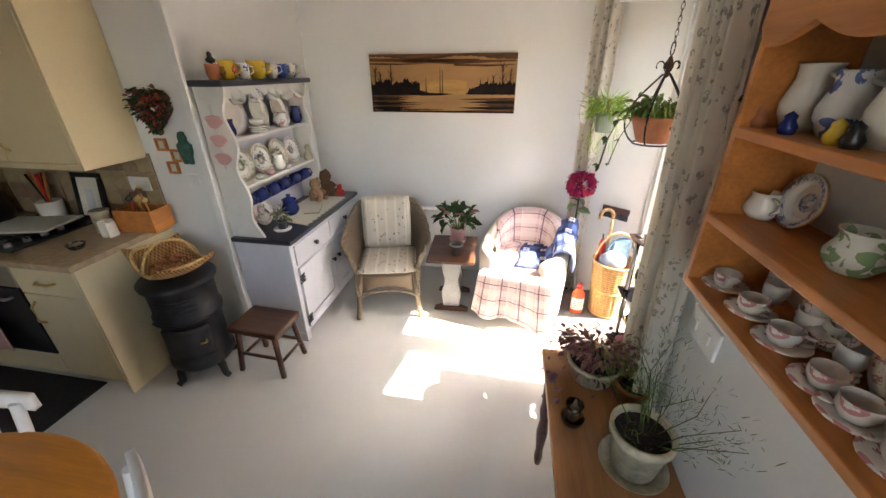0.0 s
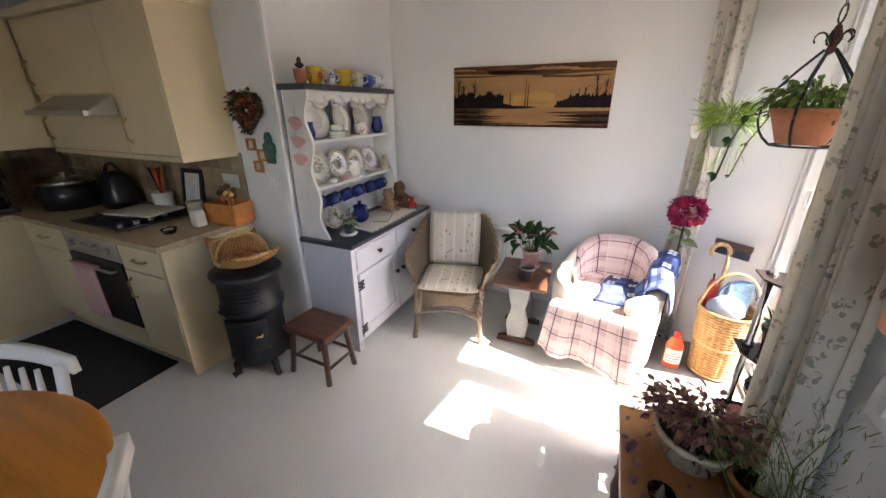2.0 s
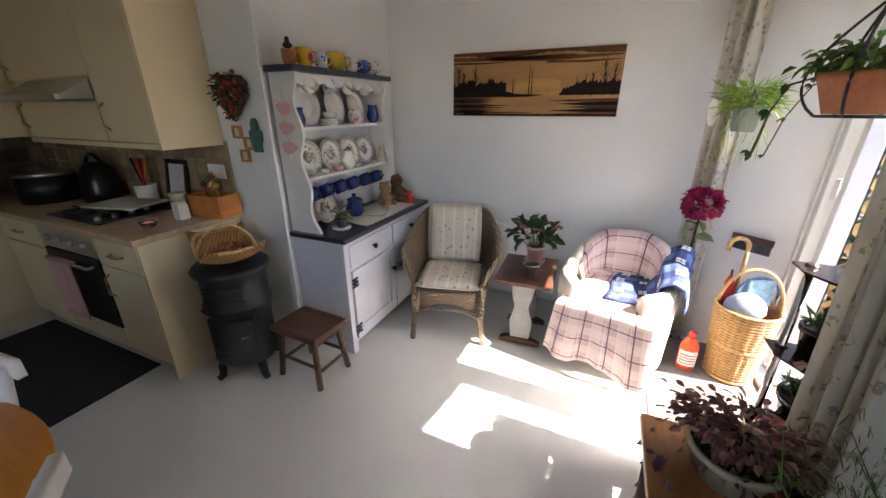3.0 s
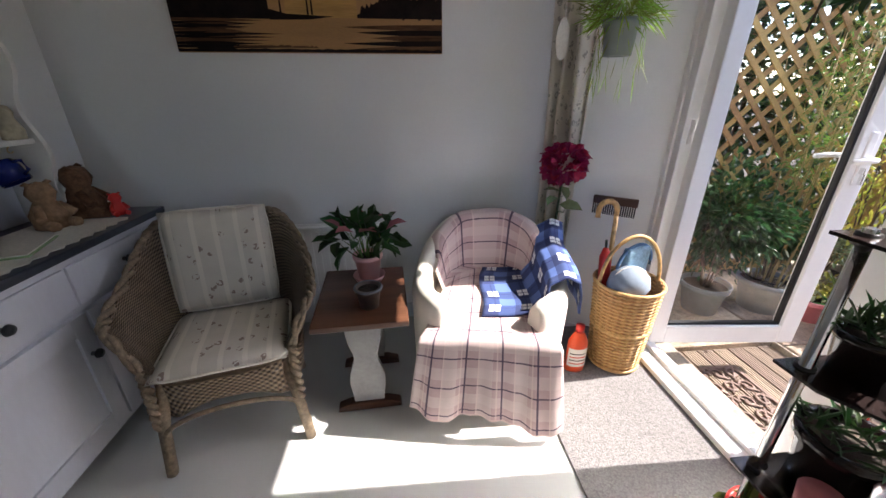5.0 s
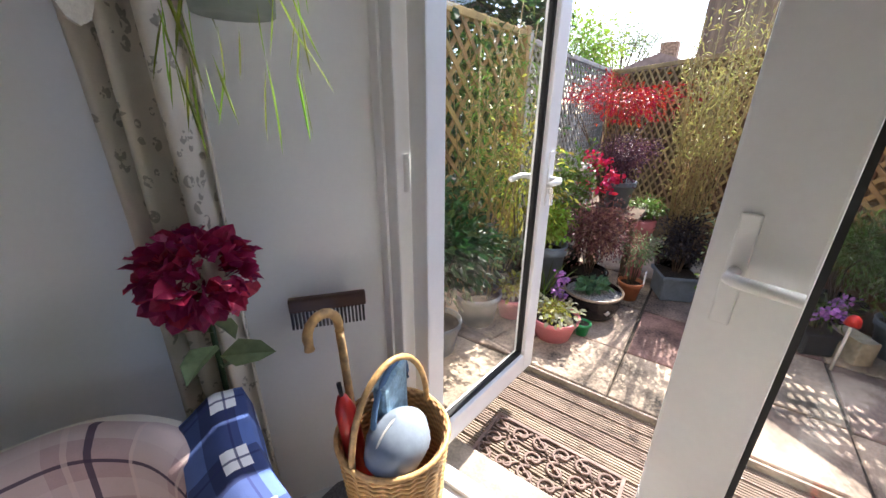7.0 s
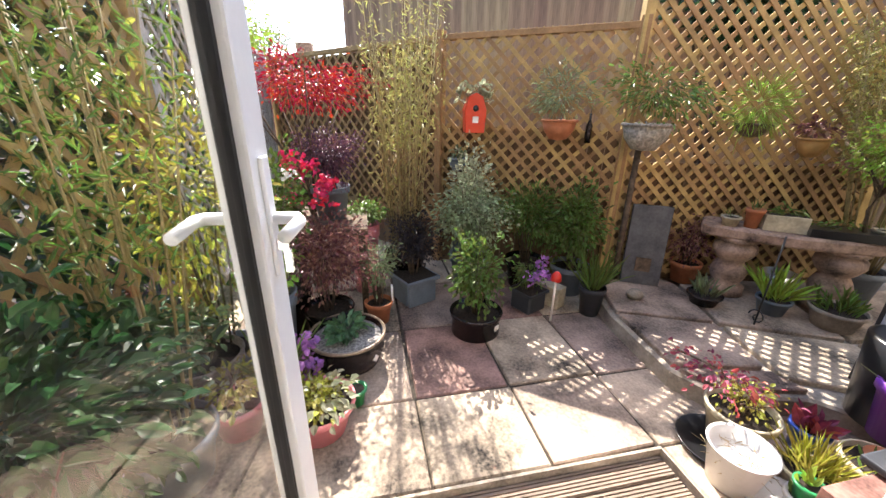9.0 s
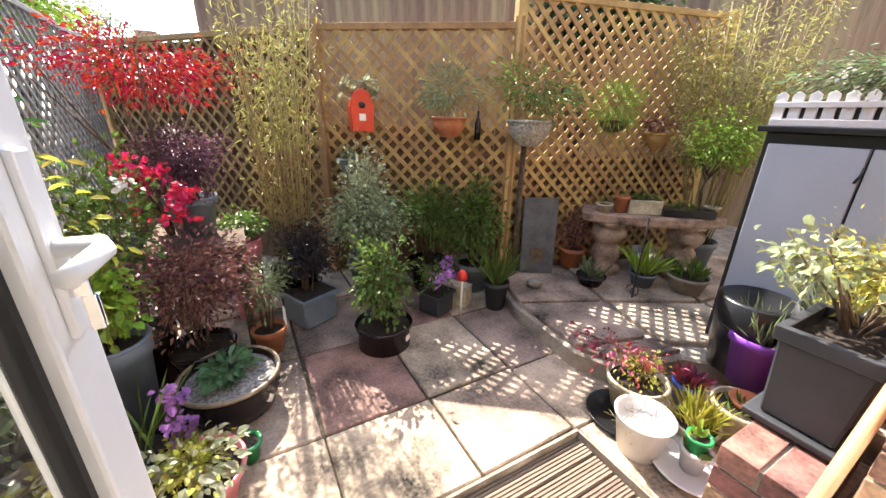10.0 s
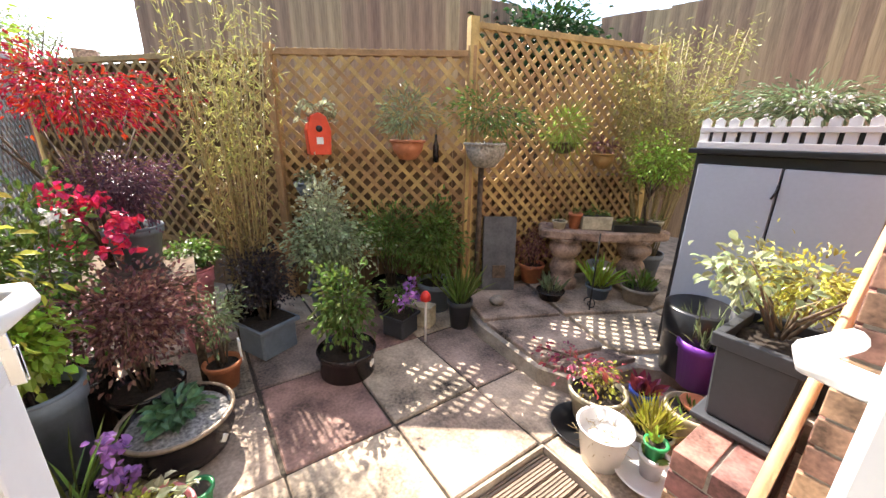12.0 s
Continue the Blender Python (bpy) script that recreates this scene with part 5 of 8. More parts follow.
for x, h in ((-0.008, 0.115), (0.010, 0.095), (-0.40, 0.14), (-0.12, 0.04), (0.305, 0.035), (0.36, 0.05)):
    paint("mast", [(x - 0.004, -0.065), (x + 0.004, -0.065), (x + 0.0015, h), (x - 0.0015, h)], DP, 2.2)
for bx, bz, h in ((-0.53, -0.01, 0.16), (-0.49, -0.02, 0.12), (-0.40, 0.0, 0.11), (0.47, -0.02, 0.19), (0.53, -0.02, 0.15), (0.40, -0.02, 0.09)):
    paint("tree_trunk", [(bx - 0.005, bz - 0.06), (bx + 0.005, bz - 0.06), (bx + 0.002, bz + h * 0.7), (bx - 0.002, bz + h * 0.7)], DP, 2.2)
    for k in range(26):
        a, s = rp.uniform(-1.0, 1.0), rp.uniform(0.4, 1)
        z0 = bz + h * 0.45 * (k / 16)
        paint("twig", [(bx - 0.002, z0), (bx + 0.002, z0), (bx + math.sin(a) * h * 0.5 * s, z0 + math.cos(a) * h * 0.5 * s)], DP, 2.1)

# ---- radiator ----
rad = thing("radiator", pose(0, 0, 0), "white panel radiator low on the wall", "radiator")
part("panel", box(-0.32, NORTH - 0.055, 0.10, 0.22, NORTH - 0.035, 0.62, 0.006), GLOSS, rad)
part("grille", box(-0.32, NORTH - 0.085, 0.60, 0.22, NORTH - 0.02, 0.615, 0.004), GLOSS, rad)
for i in range(13):
    part("flute", box(-0.30 + i * 0.04, NORTH - 0.063, 0.13, -0.28 + i * 0.04, NORTH - 0.0555, 0.58, 0.003), GLOSS, rad)
part("pipe", tube([(-0.34, NORTH - 0.045, 0.12), (-0.37, NORTH - 0.045, 0.12), (-0.37, NORTH - 0.045, 0.0)], 0.008), GLOSS, rad)

# ---- wicker chair ----
wc = thing("wicker_armchair", pose(-0.35, 2.97, 0, 0, 0, 14), "weathered natural wicker armchair with round back", "armchair")
def plan(a, k=0.62):
    """Squarish ring of the seat at angle a."""
    return Vector((math.copysign(abs(math.cos(a)) ** k, math.cos(a)) * 0.238, math.copysign(abs(math.sin(a)) ** k, math.sin(a)) * 0.228, 0.0))
def shell(u, v):
    """Back and arms: high behind, sweeping down and out to the front corners."""
    w = abs(2 * u - 1)
    p = plan(radians(-47 + 274 * u))
    fall = max(0.0, min(1.0, (w - 0.22) / 0.60))
    h = 0.79 - 0.22 * fall * fall * (3 - 2 * fall) - 0.15 * max(0.0, (w - 0.86) / 0.14) ** 1.4
    out = (0.13 + 0.24 * math.sin(min(1.0, w * 1.08) * math.pi * 0.5) ** 3 * (1 - max(0.0, (w - 0.88) / 0.12) * 0.75)) * v ** 1.3
    return (p.x * (1 + out), p.y * (1 + 0.16 * v) + 0.012 * v, 0.37 + (h - 0.37) * v)
part("back", grid_mesh(shell, 60, 14, 0.014), WICKER, wc, "round woven wicker back running into the arms")
bm = bmesh.new()
for ph in (0.0, math.pi):
    tube([Vector(shell(k / 110, 1.0)) + Vector((0.010 * math.cos(k * 0.9 + ph), 0.0, 0.004 + 0.010 * math.sin(k * 0.9 + ph))) for k in range(111)], 0.011, 6, bm)
part("rim", bm, WICKERF, wc, "braided rim")
part("seat", prism([(plan(radians(10 * k)).x, plan(radians(10 * k)).y) for k in range(36)], 0.35, 0.375, "z", 0.006), WICKER, wc)
def apron(u, v):
    p = plan(radians(360 * u))
    dip = 0.15 - 0.035 * math.cos(4 * radians(360 * u))
    return (p.x * (1.01 - 0.02 * v), p.y * (1.01 - 0.02 * v), 0.372 - v * (dip - 0.03))
part("apron", grid_mesh(apron, 72, 6, 0.012), WICKER, wc)
part("apron_edge", tube([apron(k / 72, 1.0) for k in range(72)], 0.010, 6, closed=True), WICKERF, wc)
for x, y in ((-0.235, -0.235), (0.235, -0.235), (-0.2, 0.2), (0.2, 0.2)):
    part("leg", tube([(x * 0.8, y * 0.8, 0.36), (x * 0.92, y * 0.95, 0.18), (x, y, 0.0)], 0.019, 9), WICKERF, wc)
part("front_brace", tube([(-0.225, -0.235, 0.06)] + arc(0, -0.235, 0.17, 0.215, 180, 0, 16, "xz", 0.075) + [(0.225, -0.235, 0.06)], 0.009, 7), WICKERF, wc)
for e in (0.0, 1.0):
    bm = bmesh.new()
    sx = 1 if e == 0.0 else -1
    top, foot = Vector(shell(e, 1.0)), Vector((sx * 0.225, -0.222, 0.20))
    for ph in (0.0, math.pi):
        tube([top.lerp(foot, k / 24) + Vector((0.010 * math.cos(k * 0.9 + ph), 0.010 * math.sin(k * 0.9 + ph), 0)) for k in range(25)], 0.010, 6, bm)
    part("arm_front", bm, WICKERF, wc, "braided front edge of the arm")
cu = thing("seat_cushion", pose(-0.34, 2.935, 0.376, 0, 0, 14), "beige sprigged seat cushion on the wicker chair", "cushion")
def pad(w, d, t, n=14):
    b = bmesh.new()
    uvl = b.loops.layers.uv.verify()
    def top(u, v, s):
        e = min(1, 6 * min(u, 1 - u)) * min(1, 6 * min(v, 1 - v))
        return (w * (u - 0.5), d * (v - 0.5), t / 2 + s * t / 2 * max(0.0, e) ** 0.35)
    for s in (1, -1):
        V = [[b.verts.new(top(i / n, j / n, s)) for j in range(n + 1)] for i in range(n + 1)]
        for i in range(n):
            for j in range(n):
                q = (V[i][j], V[i + 1][j], V[i + 1][j + 1], V[i][j + 1])
                f = b.faces.new(q if s > 0 else q[::-1])
                f.smooth = True
                for lp in f.loops:
                    lp[uvl].uv = (lp.vert.co.x, lp.vert.co.y)
    bmesh.ops.remove_doubles(b, verts=b.verts[:], dist=0.0004)
    return b
part("pad", pad(0.42, 0.43, 0.06), CUSHION, cu)
part("piping", tube([(0.21 * math.copysign(abs(math.cos(a)) ** 0.25, math.cos(a)), 0.215 * math.copysign(abs(math.sin(a)) ** 0.25, math.sin(a)), 0.03) for a in [k / 40 * 6.2832 for k in range(40)]], 0.005, 6, closed=True), CUSHION, cu)
cb = thing("back_cushion", pose(-0.395, 3.115, 0.44, 80, 0, 14), "beige sprigged back cushion on the wicker chair", "cushion")
part("pad", pad(0.37, 0.40, 0.06), CUSHION, cb).matrix_basis = pose(0, 0.20, 0)
part("piping", tube([(0.185 * math.copysign(abs(math.cos(a)) ** 0.25, math.cos(a)), 0.20 + 0.20 * math.copysign(abs(math.sin(a)) ** 0.25, math.sin(a)), 0.03) for a in [k / 40 * 6.2832 for k in range(40)]], 0.005, 6, closed=True), CUSHION, cb)

# ---- side table ----
tb = thing("side_table", pose(0.148, 3.07, 0, 0, 0, 3), "dark oak trestle side table with grey painted shaped legs", "side table")
part("top", box(-0.178, -0.235, 0.456, 0.178, 0.235, 0.48, 0.005), DARKWOOD, tb)
def vase_w(z):
    q = z / 0.41
    return 0.061 - 0.017 * math.exp(-((q - 0.56) / 0.13) ** 2) + 0.012 * math.exp(-((q - 0.26) / 0.16) ** 2) + 0.016 * q ** 3
for y in (-0.14, 0.14):
    out = [(vase_w(k * 0.41 / 24), 0.042 + k * 0.41 / 24) for k in range(25)]
    part("leg", prism(out + [(-a, z) for a, z in out[::-1]], y - 0.013, y + 0.013, "y", 0.002), TABLEGREY, tb, "grey painted shaped leg")
    part("foot", prism([(-0.135, 0.0), (0.135, 0.0), (0.13, 0.022), (0.08, 0.04), (-0.08, 0.04), (-0.13, 0.022)], y - 0.022, y + 0.022, "y", 0.003), DARKWOOD, tb)
part("stretcher", box(-0.012, -0.13, 0.19, 0.012, 0.13, 0.235, 0.003), DARKWOOD, tb)
pl = potted("anthurium", pose(0.165, 3.20, 0.492), "dark leaved pink anthurium in a pink pot", 0.062, 0.11, PINKPL, saucer=True)
sb, tips = stems(rng, 20, 0.09, 0.13, 0.16, 0.003)
part("stalks", sb, LGREEN, pl)
part("foliage", leaves(rng, [tips[k] for k in range(3, len(tips), 4)] * 2 + [tips[k] for k in range(1, len(tips), 4)], 0.095, 0.5, droop=0.6), LDARK, pl, "large dark green leaves")
part("flower", leaves(rng, [(Vector((rng.uniform(-0.10, 0.10), rng.uniform(-0.10, 0.10), rng.uniform(0.2, 0.29))), Vector((rng.uniform(-1, 1), -0.5, 0.8))) for _ in range(9)], 0.075, 0.6), mat("dusky pink petal", (0.42, 0.14, 0.16), 0.5, per="island", island=0.2, trans=0.3), pl, "dusky pink flowers")
sp = potted("small_pot", pose(0.185, 2.965, 0.481), "small grey brown metal pot of soil on the side table", 0.05, 0.085, mat("grey brown metal", (0.17, 0.14, 0.12), 0.45, metal=0.5, vary=0.25, scale=20))
part("rim_band", tube(arc(0, 0, 0.082, 0.051, 0, 350, 26, "xy"), 0.005, 6, closed=True), LEAD, sp)

# ---- tub armchair with throw ----
AC = pose(0.685, 3.09, 0, 0, 0, -11)
ac = thing("tub_armchair", AC, "ivory covered tub armchair half hidden by throws", "armchair")
def tub(a, off, z):
    """A place in the tub's ring at angle a, off inwards from its outer face."""
    ca, sa = math.copysign(abs(math.cos(a)) ** 0.7, math.cos(a)), math.copysign(abs(math.sin(a)) ** 0.85, math.sin(a))
    return Vector(((0.328 - off) * ca, (0.355 - off) * sa + 0.02, z))
def rise(a):
    return 0.555 + 0.165 * max(0.0, math.sin(a)) ** 1.2
SECTION = [(0.01, None, 0.06), (0.0, -0.07, 0), (0.006, -0.028, 0), (0.022, -0.006, 0), (0.042, 0.0, 0), (0.062, -0.006, 0), (0.078, -0.028, 0), (0.085, -0.07, 0), (0.085, None, 0.30)]
bm = bmesh.new()
rings = []
for k in range(65):
    a = radians(-64 + 308 * k / 64)
    pinch = 0.014 * max(0, 1 - min(k, 64 - k) / 2)
    rings.append([bm.verts.new(tub(a, 0.042 + (o - 0.042) * (1 - pinch * 20), (rise(a) + dz - pinch) if dz is not None else zz)) for o, dz, zz in SECTION])
for p_, q_ in zip(rings, rings[1:]):
    for k in range(len(SECTION) - 1):
        bm.faces.new((p_[k], p_[k + 1], q_[k + 1], q_[k])).smooth = True
bm.faces.new(rings[0])
bm.faces.new(rings[-1][::-1])
bmesh.ops.recalc_face_normals(bm, faces=bm.faces[:])
part("body", bm, IVORY, ac, "ivory fabric tub back and arms")
part("base", box(-0.25, -0.29, 0.06, 0.25, 0.27, 0.36, 0.03), IVORY, ac)
part("seat", box(-0.243, -0.315, 0.36, 0.243, 0.23, 0.42, 0.028), IVORY, ac)
for x in (-0.2, 0.2):
    for y in (-0.2, 0.2):
        part("foot", lathe([(0.0, 0.0), (0.018, 0.0), (0.024, 0.06), (0.0, 0.061)], 12, m=pose(x, y, 0)), DARKWOOD, ac)
th = thing("plaid_throw", AC, "dusty pink plaid throw draped over the tub armchair", "throw")
def throw(u, v):
    """Down the back rest, over the seat and down the front."""
    w = u * 2 - 1
    if v < 0.36:
        q = v / 0.36
        a = radians(90 - 92 * w)
        top = rise(a)
        over = min(1.0, max(0.0, (0.82 - abs(w)) / 0.14))
        if q < 0.4:
            t = q / 0.4
            off = (-0.012 + 0.108 * t) * over + 0.096 * (1 - over)
            z = top + (0.012 - 0.10 * (1 - t) ** 2.5) * over + (-0.03) * (1 - over) - 0.03 * max(0, t - 0.7) / 0.3 * over
        else:
            t = (q - 0.4) / 0.6
            off, z = 0.096 + 0.03 * t, top - 0.03 + 0.012 * over * (1 - t) + (0.436 - top + 0.03) * t
        p = tub(a, off, z)
        return (p.x, p.y, p.z + 0.003 * math.sin(w * 17))
    if v < 0.68:
        q = (v - 0.36) / 0.32
        x = w * (0.200 + 0.055 * q)
        return (x, 0.25 * math.sqrt(max(0.0, 1 - w * w)) * (1 - q) ** 2 - 0.345 * (1 - (1 - q) ** 2), 0.436 + 0.012 * math.sin(q * 3.1) - 0.006 * w * w - 0.012 * max(0, q - 0.92) / 0.08)
    q = (v - 0.68) / 0.32
    fold = (0.014 * math.sin(w * 9 + 1) + 0.006 * math.sin(w * 23)) * q
    drop = 0.335 - 0.035 * math.cos(w * 5.0) * 0.8 + 0.03 * w
    return (w * (0.255 + 0.04 * q), -0.350 - 0.02 * math.sin(q * 1.4) - fold, 0.424 - q * drop)
part("cloth", grid_mesh(throw, 48, 72, 0.006), PINKPLAID, th)
part("hem", tube([Vector(throw(k / 48, 1.0)) + Vector((0, -0.003, 0)) for k in range(49)], 0.005, 6), PINKPLAID, th, "stitched lower hem of the throw")
bl = thing("blue_blanket", AC, "blue and white checked fleece over the chair arm", "blanket")
def fleece(u, v):
    """From the seat up over the arm and down outside."""
    w = u * 0.44 - 0.24
    path = [(-0.03, 0.455), (0.08, 0.452), (0.17, 0.462), (0.215, 0.51), (0.228, 0.575), (0.285, 0.605), (0.335, 0.585), (0.350, 0.52), (0.356, 0.44)]
    f = v * (len(path) - 1)
    i = min(int(f), len(path) - 2)
    t = f - i
    x = path[i][0] * (1 - t) + path[i + 1][0] * t
    z = path[i][1] * (1 - t) + path[i + 1][1] * t
    sk = -0.03 + 0.09 * v
    return (x + 0.01 * math.sin(u * 7), w + sk + 0.05, z + 0.13 * max(0, u - 0.35) * min(1, max(0, v - 0.25) * 4) + 0.006 * math.sin(u * 11 + v * 5))
part("cloth", grid_mesh(fleece, 30, 44, 0.009), BLUEPLAID, bl)

# ---- log basket, cane, brush, bottle ----
wb = thing("willow_basket", pose(1.345, 3.105, 0.009) @ Matrix.Scale(0.95, 4), "tall golden willow basket with a hoop handle", "basket")
part("body", lathe([(0.0, 0.01), (0.115, 0.0), (0.118, 0.02), (0.135, 0.25), (0.152, 0.455), (0.162, 0.465), (0.152, 0.475), (0.142, 0.46), (0.125, 0.24), (0.108, 0.03), (0.0, 0.025)], 40), GOLDWICK, wb)
for z, r in ((0.015, 0.121), (0.235, 0.137), (0.468, 0.156)):
    part("band", tube(arc(0, 0, z, r, 0, 352, 44, "xy"), 0.008, 6, closed=True), GOLDF, wb)
part("handle", tube(arc(0, 0, 0.46, 0.15, 0, 180, 20, "xz", 0.24), 0.009, 7), GOLDF, wb)
for z in [0.04 + k * 0.0185 for k in range(23)]:
    r = 0.118 + (z - 0.02) * 0.078
    part("weave", tube([((r + 0.0035 * (1 if k % 2 else -1)) * math.cos(k / 44 * 6.2832), (r + 0.0035 * (1 if k % 2 else -1)) * math.sin(k / 44 * 6.2832), z) for k in range(44)], 0.0055, 5, closed=True), GOLDF, wb)
o = thing("dog_toy_ball", pose(1.315, 3.06, 0.455), "round grey cushion in the willow basket", "cushion")
part("body", lathe([(0.0, -0.07), (0.07, -0.05), (0.095, 0.0), (0.085, 0.05), (0.04, 0.085), (0.0, 0.10)], 22, squash=0.8), mat("grey blue cloth", (0.22, 0.27, 0.33), 0.85, vary=0.1, scale=20, bump=0.3), o)
part("seam", tube(arc(0, -0.002, 0.01, 0.088, -40, 220, 16, "xz", 0.085), 0.003, 5), CHINA, o)
o = thing("folded_bag", pose(1.375, 3.135, 0.42, 0, 0, 20), "pale blue folded bag in the basket", "bag")
part("bag", box(-0.07, -0.02, 0.0, 0.07, 0.02, 0.19, 0.012), mat("pale blue cloth", (0.30, 0.48, 0.60), 0.8, vary=0.25, scale=30, fine=120), o)
part("loop", tube(arc(0, 0, 0.10, 0.11, -10, 190, 16, "xz", 0.10), 0.008, 7), mat("blue webbing", (0.10, 0.20, 0.34), 0.8), o)
o = thing("walking_stick", pose(1.30, 3.185, 0.03, -5, 1), "bamboo walking stick with a crook handle", "walking stick")
part("shaft", tube([(0, 0, 0), (0, 0, 0.70)], 0.011, 10), GOLDF, o)
part("crook", tube([(0, 0, 0.70)] + [(-0.045 + 0.045 * math.cos(radians(a)), 0, 0.72 + 0.045 * math.sin(radians(a))) for a in range(0, 181, 20)] + [(-0.09, 0, 0.69)], 0.0125, 10), GOLDF, o)
o = thing("umbrella", pose(1.285, 3.13, 0.03, -6, -3), "rolled red umbrella in the basket", "umbrella")
part("canopy", lathe([(0.0, 0.0), (0.012, 0.05), (0.03, 0.30), (0.026, 0.52), (0.012, 0.56), (0.0, 0.565)], 14), RED, o)
part("tip", tube([(0, 0, 0.56), (0, 0, 0.60)], 0.006), BLACKM, o)
o = thing("dust_brush", pose(1.35, 3.335, 0.72, 0, 0, -37.6), "dark bristled hand brush hanging on the reveal", "brush")
part("stock", box(-0.10, -0.022, 0.03, 0.10, 0.0, 0.07, 0.006), DARKWOOD, o)
for k in range(20):
    part("bristle", box(-0.098 + k * 0.0098, -0.02, -0.02, -0.092 + k * 0.0098, -0.003, 0.03), BLACKM, o)
bt = thing("plastic_bottle", pose(1.125, 3.06, 0.009), "bright orange red plastic bottle with a white label", "bottle")
part("body", lathe([(0.0, 0.0), (0.045, 0.0), (0.048, 0.01), (0.048, 0.16), (0.03, 0.20), (0.018, 0.215), (0.0, 0.216)], 22, squash=0.7), ORANGER, bt)
part("cap", lathe([(0.0, 0.216), (0.02, 0.216), (0.02, 0.25), (0.0, 0.252)], 16), RED, bt)
lab = part("label", grid_mesh(lambda u, v: (0.0492 * math.cos(radians(200 + 140 * u)), 0.0345 * math.sin(radians(200 + 140 * u)), 0.035 + 0.10 * v), 12, 2), CHINA, bt, "white printed label")
for k in range(4):
    part("print_bar", grid_mesh(lambda u, v: (0.0498 * math.cos(radians(215 + 100 * u)), 0.0350 * math.sin(radians(215 + 100 * u)), 0.05 + k * 0.018 + 0.006 * v), 8, 1), (RED, BLACKM)[k % 2], lab)

# ---- curtains and hanging plants ----
def curtain(m, w, label, folds, h0=0.03, h1=2.24, lean=0.0):
    ob = thing("curtain", m, label, "curtain", "pair of curtains")
    def fn(u, v):
        z = h0 + (h1 - h0) * v
        a = 0.030 * (1.15 - 0.4 * v)
        return (a * math.sin(u * folds * 2 * math.pi) + 0.008 * math.sin(u * folds * 4.3 + v * 3), w * (u - 0.5) * (1 - 0.10 * (1 - v)) + lean * (z - 1.4) + 0.008 * math.sin(v * 6 + u * 9), z)
    part("cloth", grid_mesh(fn, folds * 14, 30, 0.003), CURTAIN, ob)
    part("heading_tape", tube([(0, -w / 2, h1), (0, w / 2, h1)], 0.014, 8), CURTAIN, ob)
    return ob
curtain(pose(1.06, 1.745, 0, 0, 0, -4), 0.29, "cream curtain with a grey leaf print, drawn aside", 7, lean=0.10)
curtain(pose(1.085, 3.44, 0, 0, 0, 42), 0.20, "narrow cream leaf print curtain in the corner", 3)
o = thing("curtain_pole", pose(0, 0, 0), "dark curtain pole above the garden door", "curtain pole")
part("pole", tube([(1.045, 1.40, 2.26), (1.06, 3.58, 2.26)], 0.013, 10), DARKWOOD, o)
part("bracket", tube([(1.05, 2.5, 2.26), (1.102, 2.5, 2.28)], 0.008), BRASS, o)
part("bracket", tube([(1.045, 1.45, 2.26), (1.102, 1.45, 2.26)], 0.008), BRASS, o)
part("finial", lathe([(0.0, -0.02), (0.02, 0.0), (0.0, 0.03)], 14, m=pose(1.045, 1.39, 2.26, 90)), DARKWOOD, o)

hb = thing("hanging_basket", pose(1.075, 2.155, 1.455) @ Matrix.Diagonal((0.80, 0.80, 0.92, 1.0)), "terracotta bowl of greenery in a wrought iron hanger on a chain", "hanging basket")
part("bowl", lathe([(0.0, 0.0), (0.07, 0.0), (0.105, 0.085), (0.112, 0.09), (0.112, 0.105), (0.10, 0.105), (0.095, 0.09), (0.0, 0.088)], 30), TERRA, hb, "terracotta bowl")
part("soil", lathe([(0.096, 0.092), (0.0, 0.096)], 20), SOIL, hb)
part("ring", tube(arc(0, 0, -0.006, 0.085, 0, 350, 30, "xy"), 0.004, 6, closed=True), IRON, hb)
for k in range(5):
    a = radians(20 + 72 * k)
    pts = [(0.085 - 0.070 * q + 0.078 * math.sin(math.pi * q ** 0.8), -0.006 + 0.271 * q) for q in [j / 14 for j in range(15)]]
    part("hanger_rib", tube([(r * math.cos(a), r * math.sin(a), z) for r, z in pts], 0.0045, 6), IRON, hb)
    part("scroll", tube([(0.012 * math.cos(a), 0.012 * math.sin(a), 0.275)] + [((0.035 + 0.016 * math.cos(radians(t))) * math.cos(a), (0.035 + 0.016 * math.cos(radians(t))) * math.sin(a), 0.295 + 0.016 * math.sin(radians(t))) for t in range(200, -60, -35)], 0.003, 6), IRON, hb)
part("finial", lathe([(0.0, 0.25), (0.014, 0.26), (0.01, 0.28), (0.018, 0.30), (0.008, 0.325), (0.0, 0.335)], 14), mat("rusty iron", (0.14, 0.05, 0.03), 0.8, vary=0.3, scale=30), hb)
part("hook_ring", tube(arc(0, 0, 0.355, 0.024, 0, 345, 20, "yz"), 0.003, 6, closed=True), IRON, hb)
for k in range(31):
    part("chain_link", tube(arc(0, 0, 0.385 + k * 0.022, 0.007, 0, 330, 8, "xz" if k % 2 else "yz", 0.013), 0.0017, 5, closed=True), IRON, hb)
part("foliage", leaves(rng, cloud(rng, 260, (0, 0, 0.14), (0.12, 0.12, 0.045), clumps=12), 0.040, 0.5, droop=0.5), LGREEN, hb)
tr = bmesh.new()
trail = []
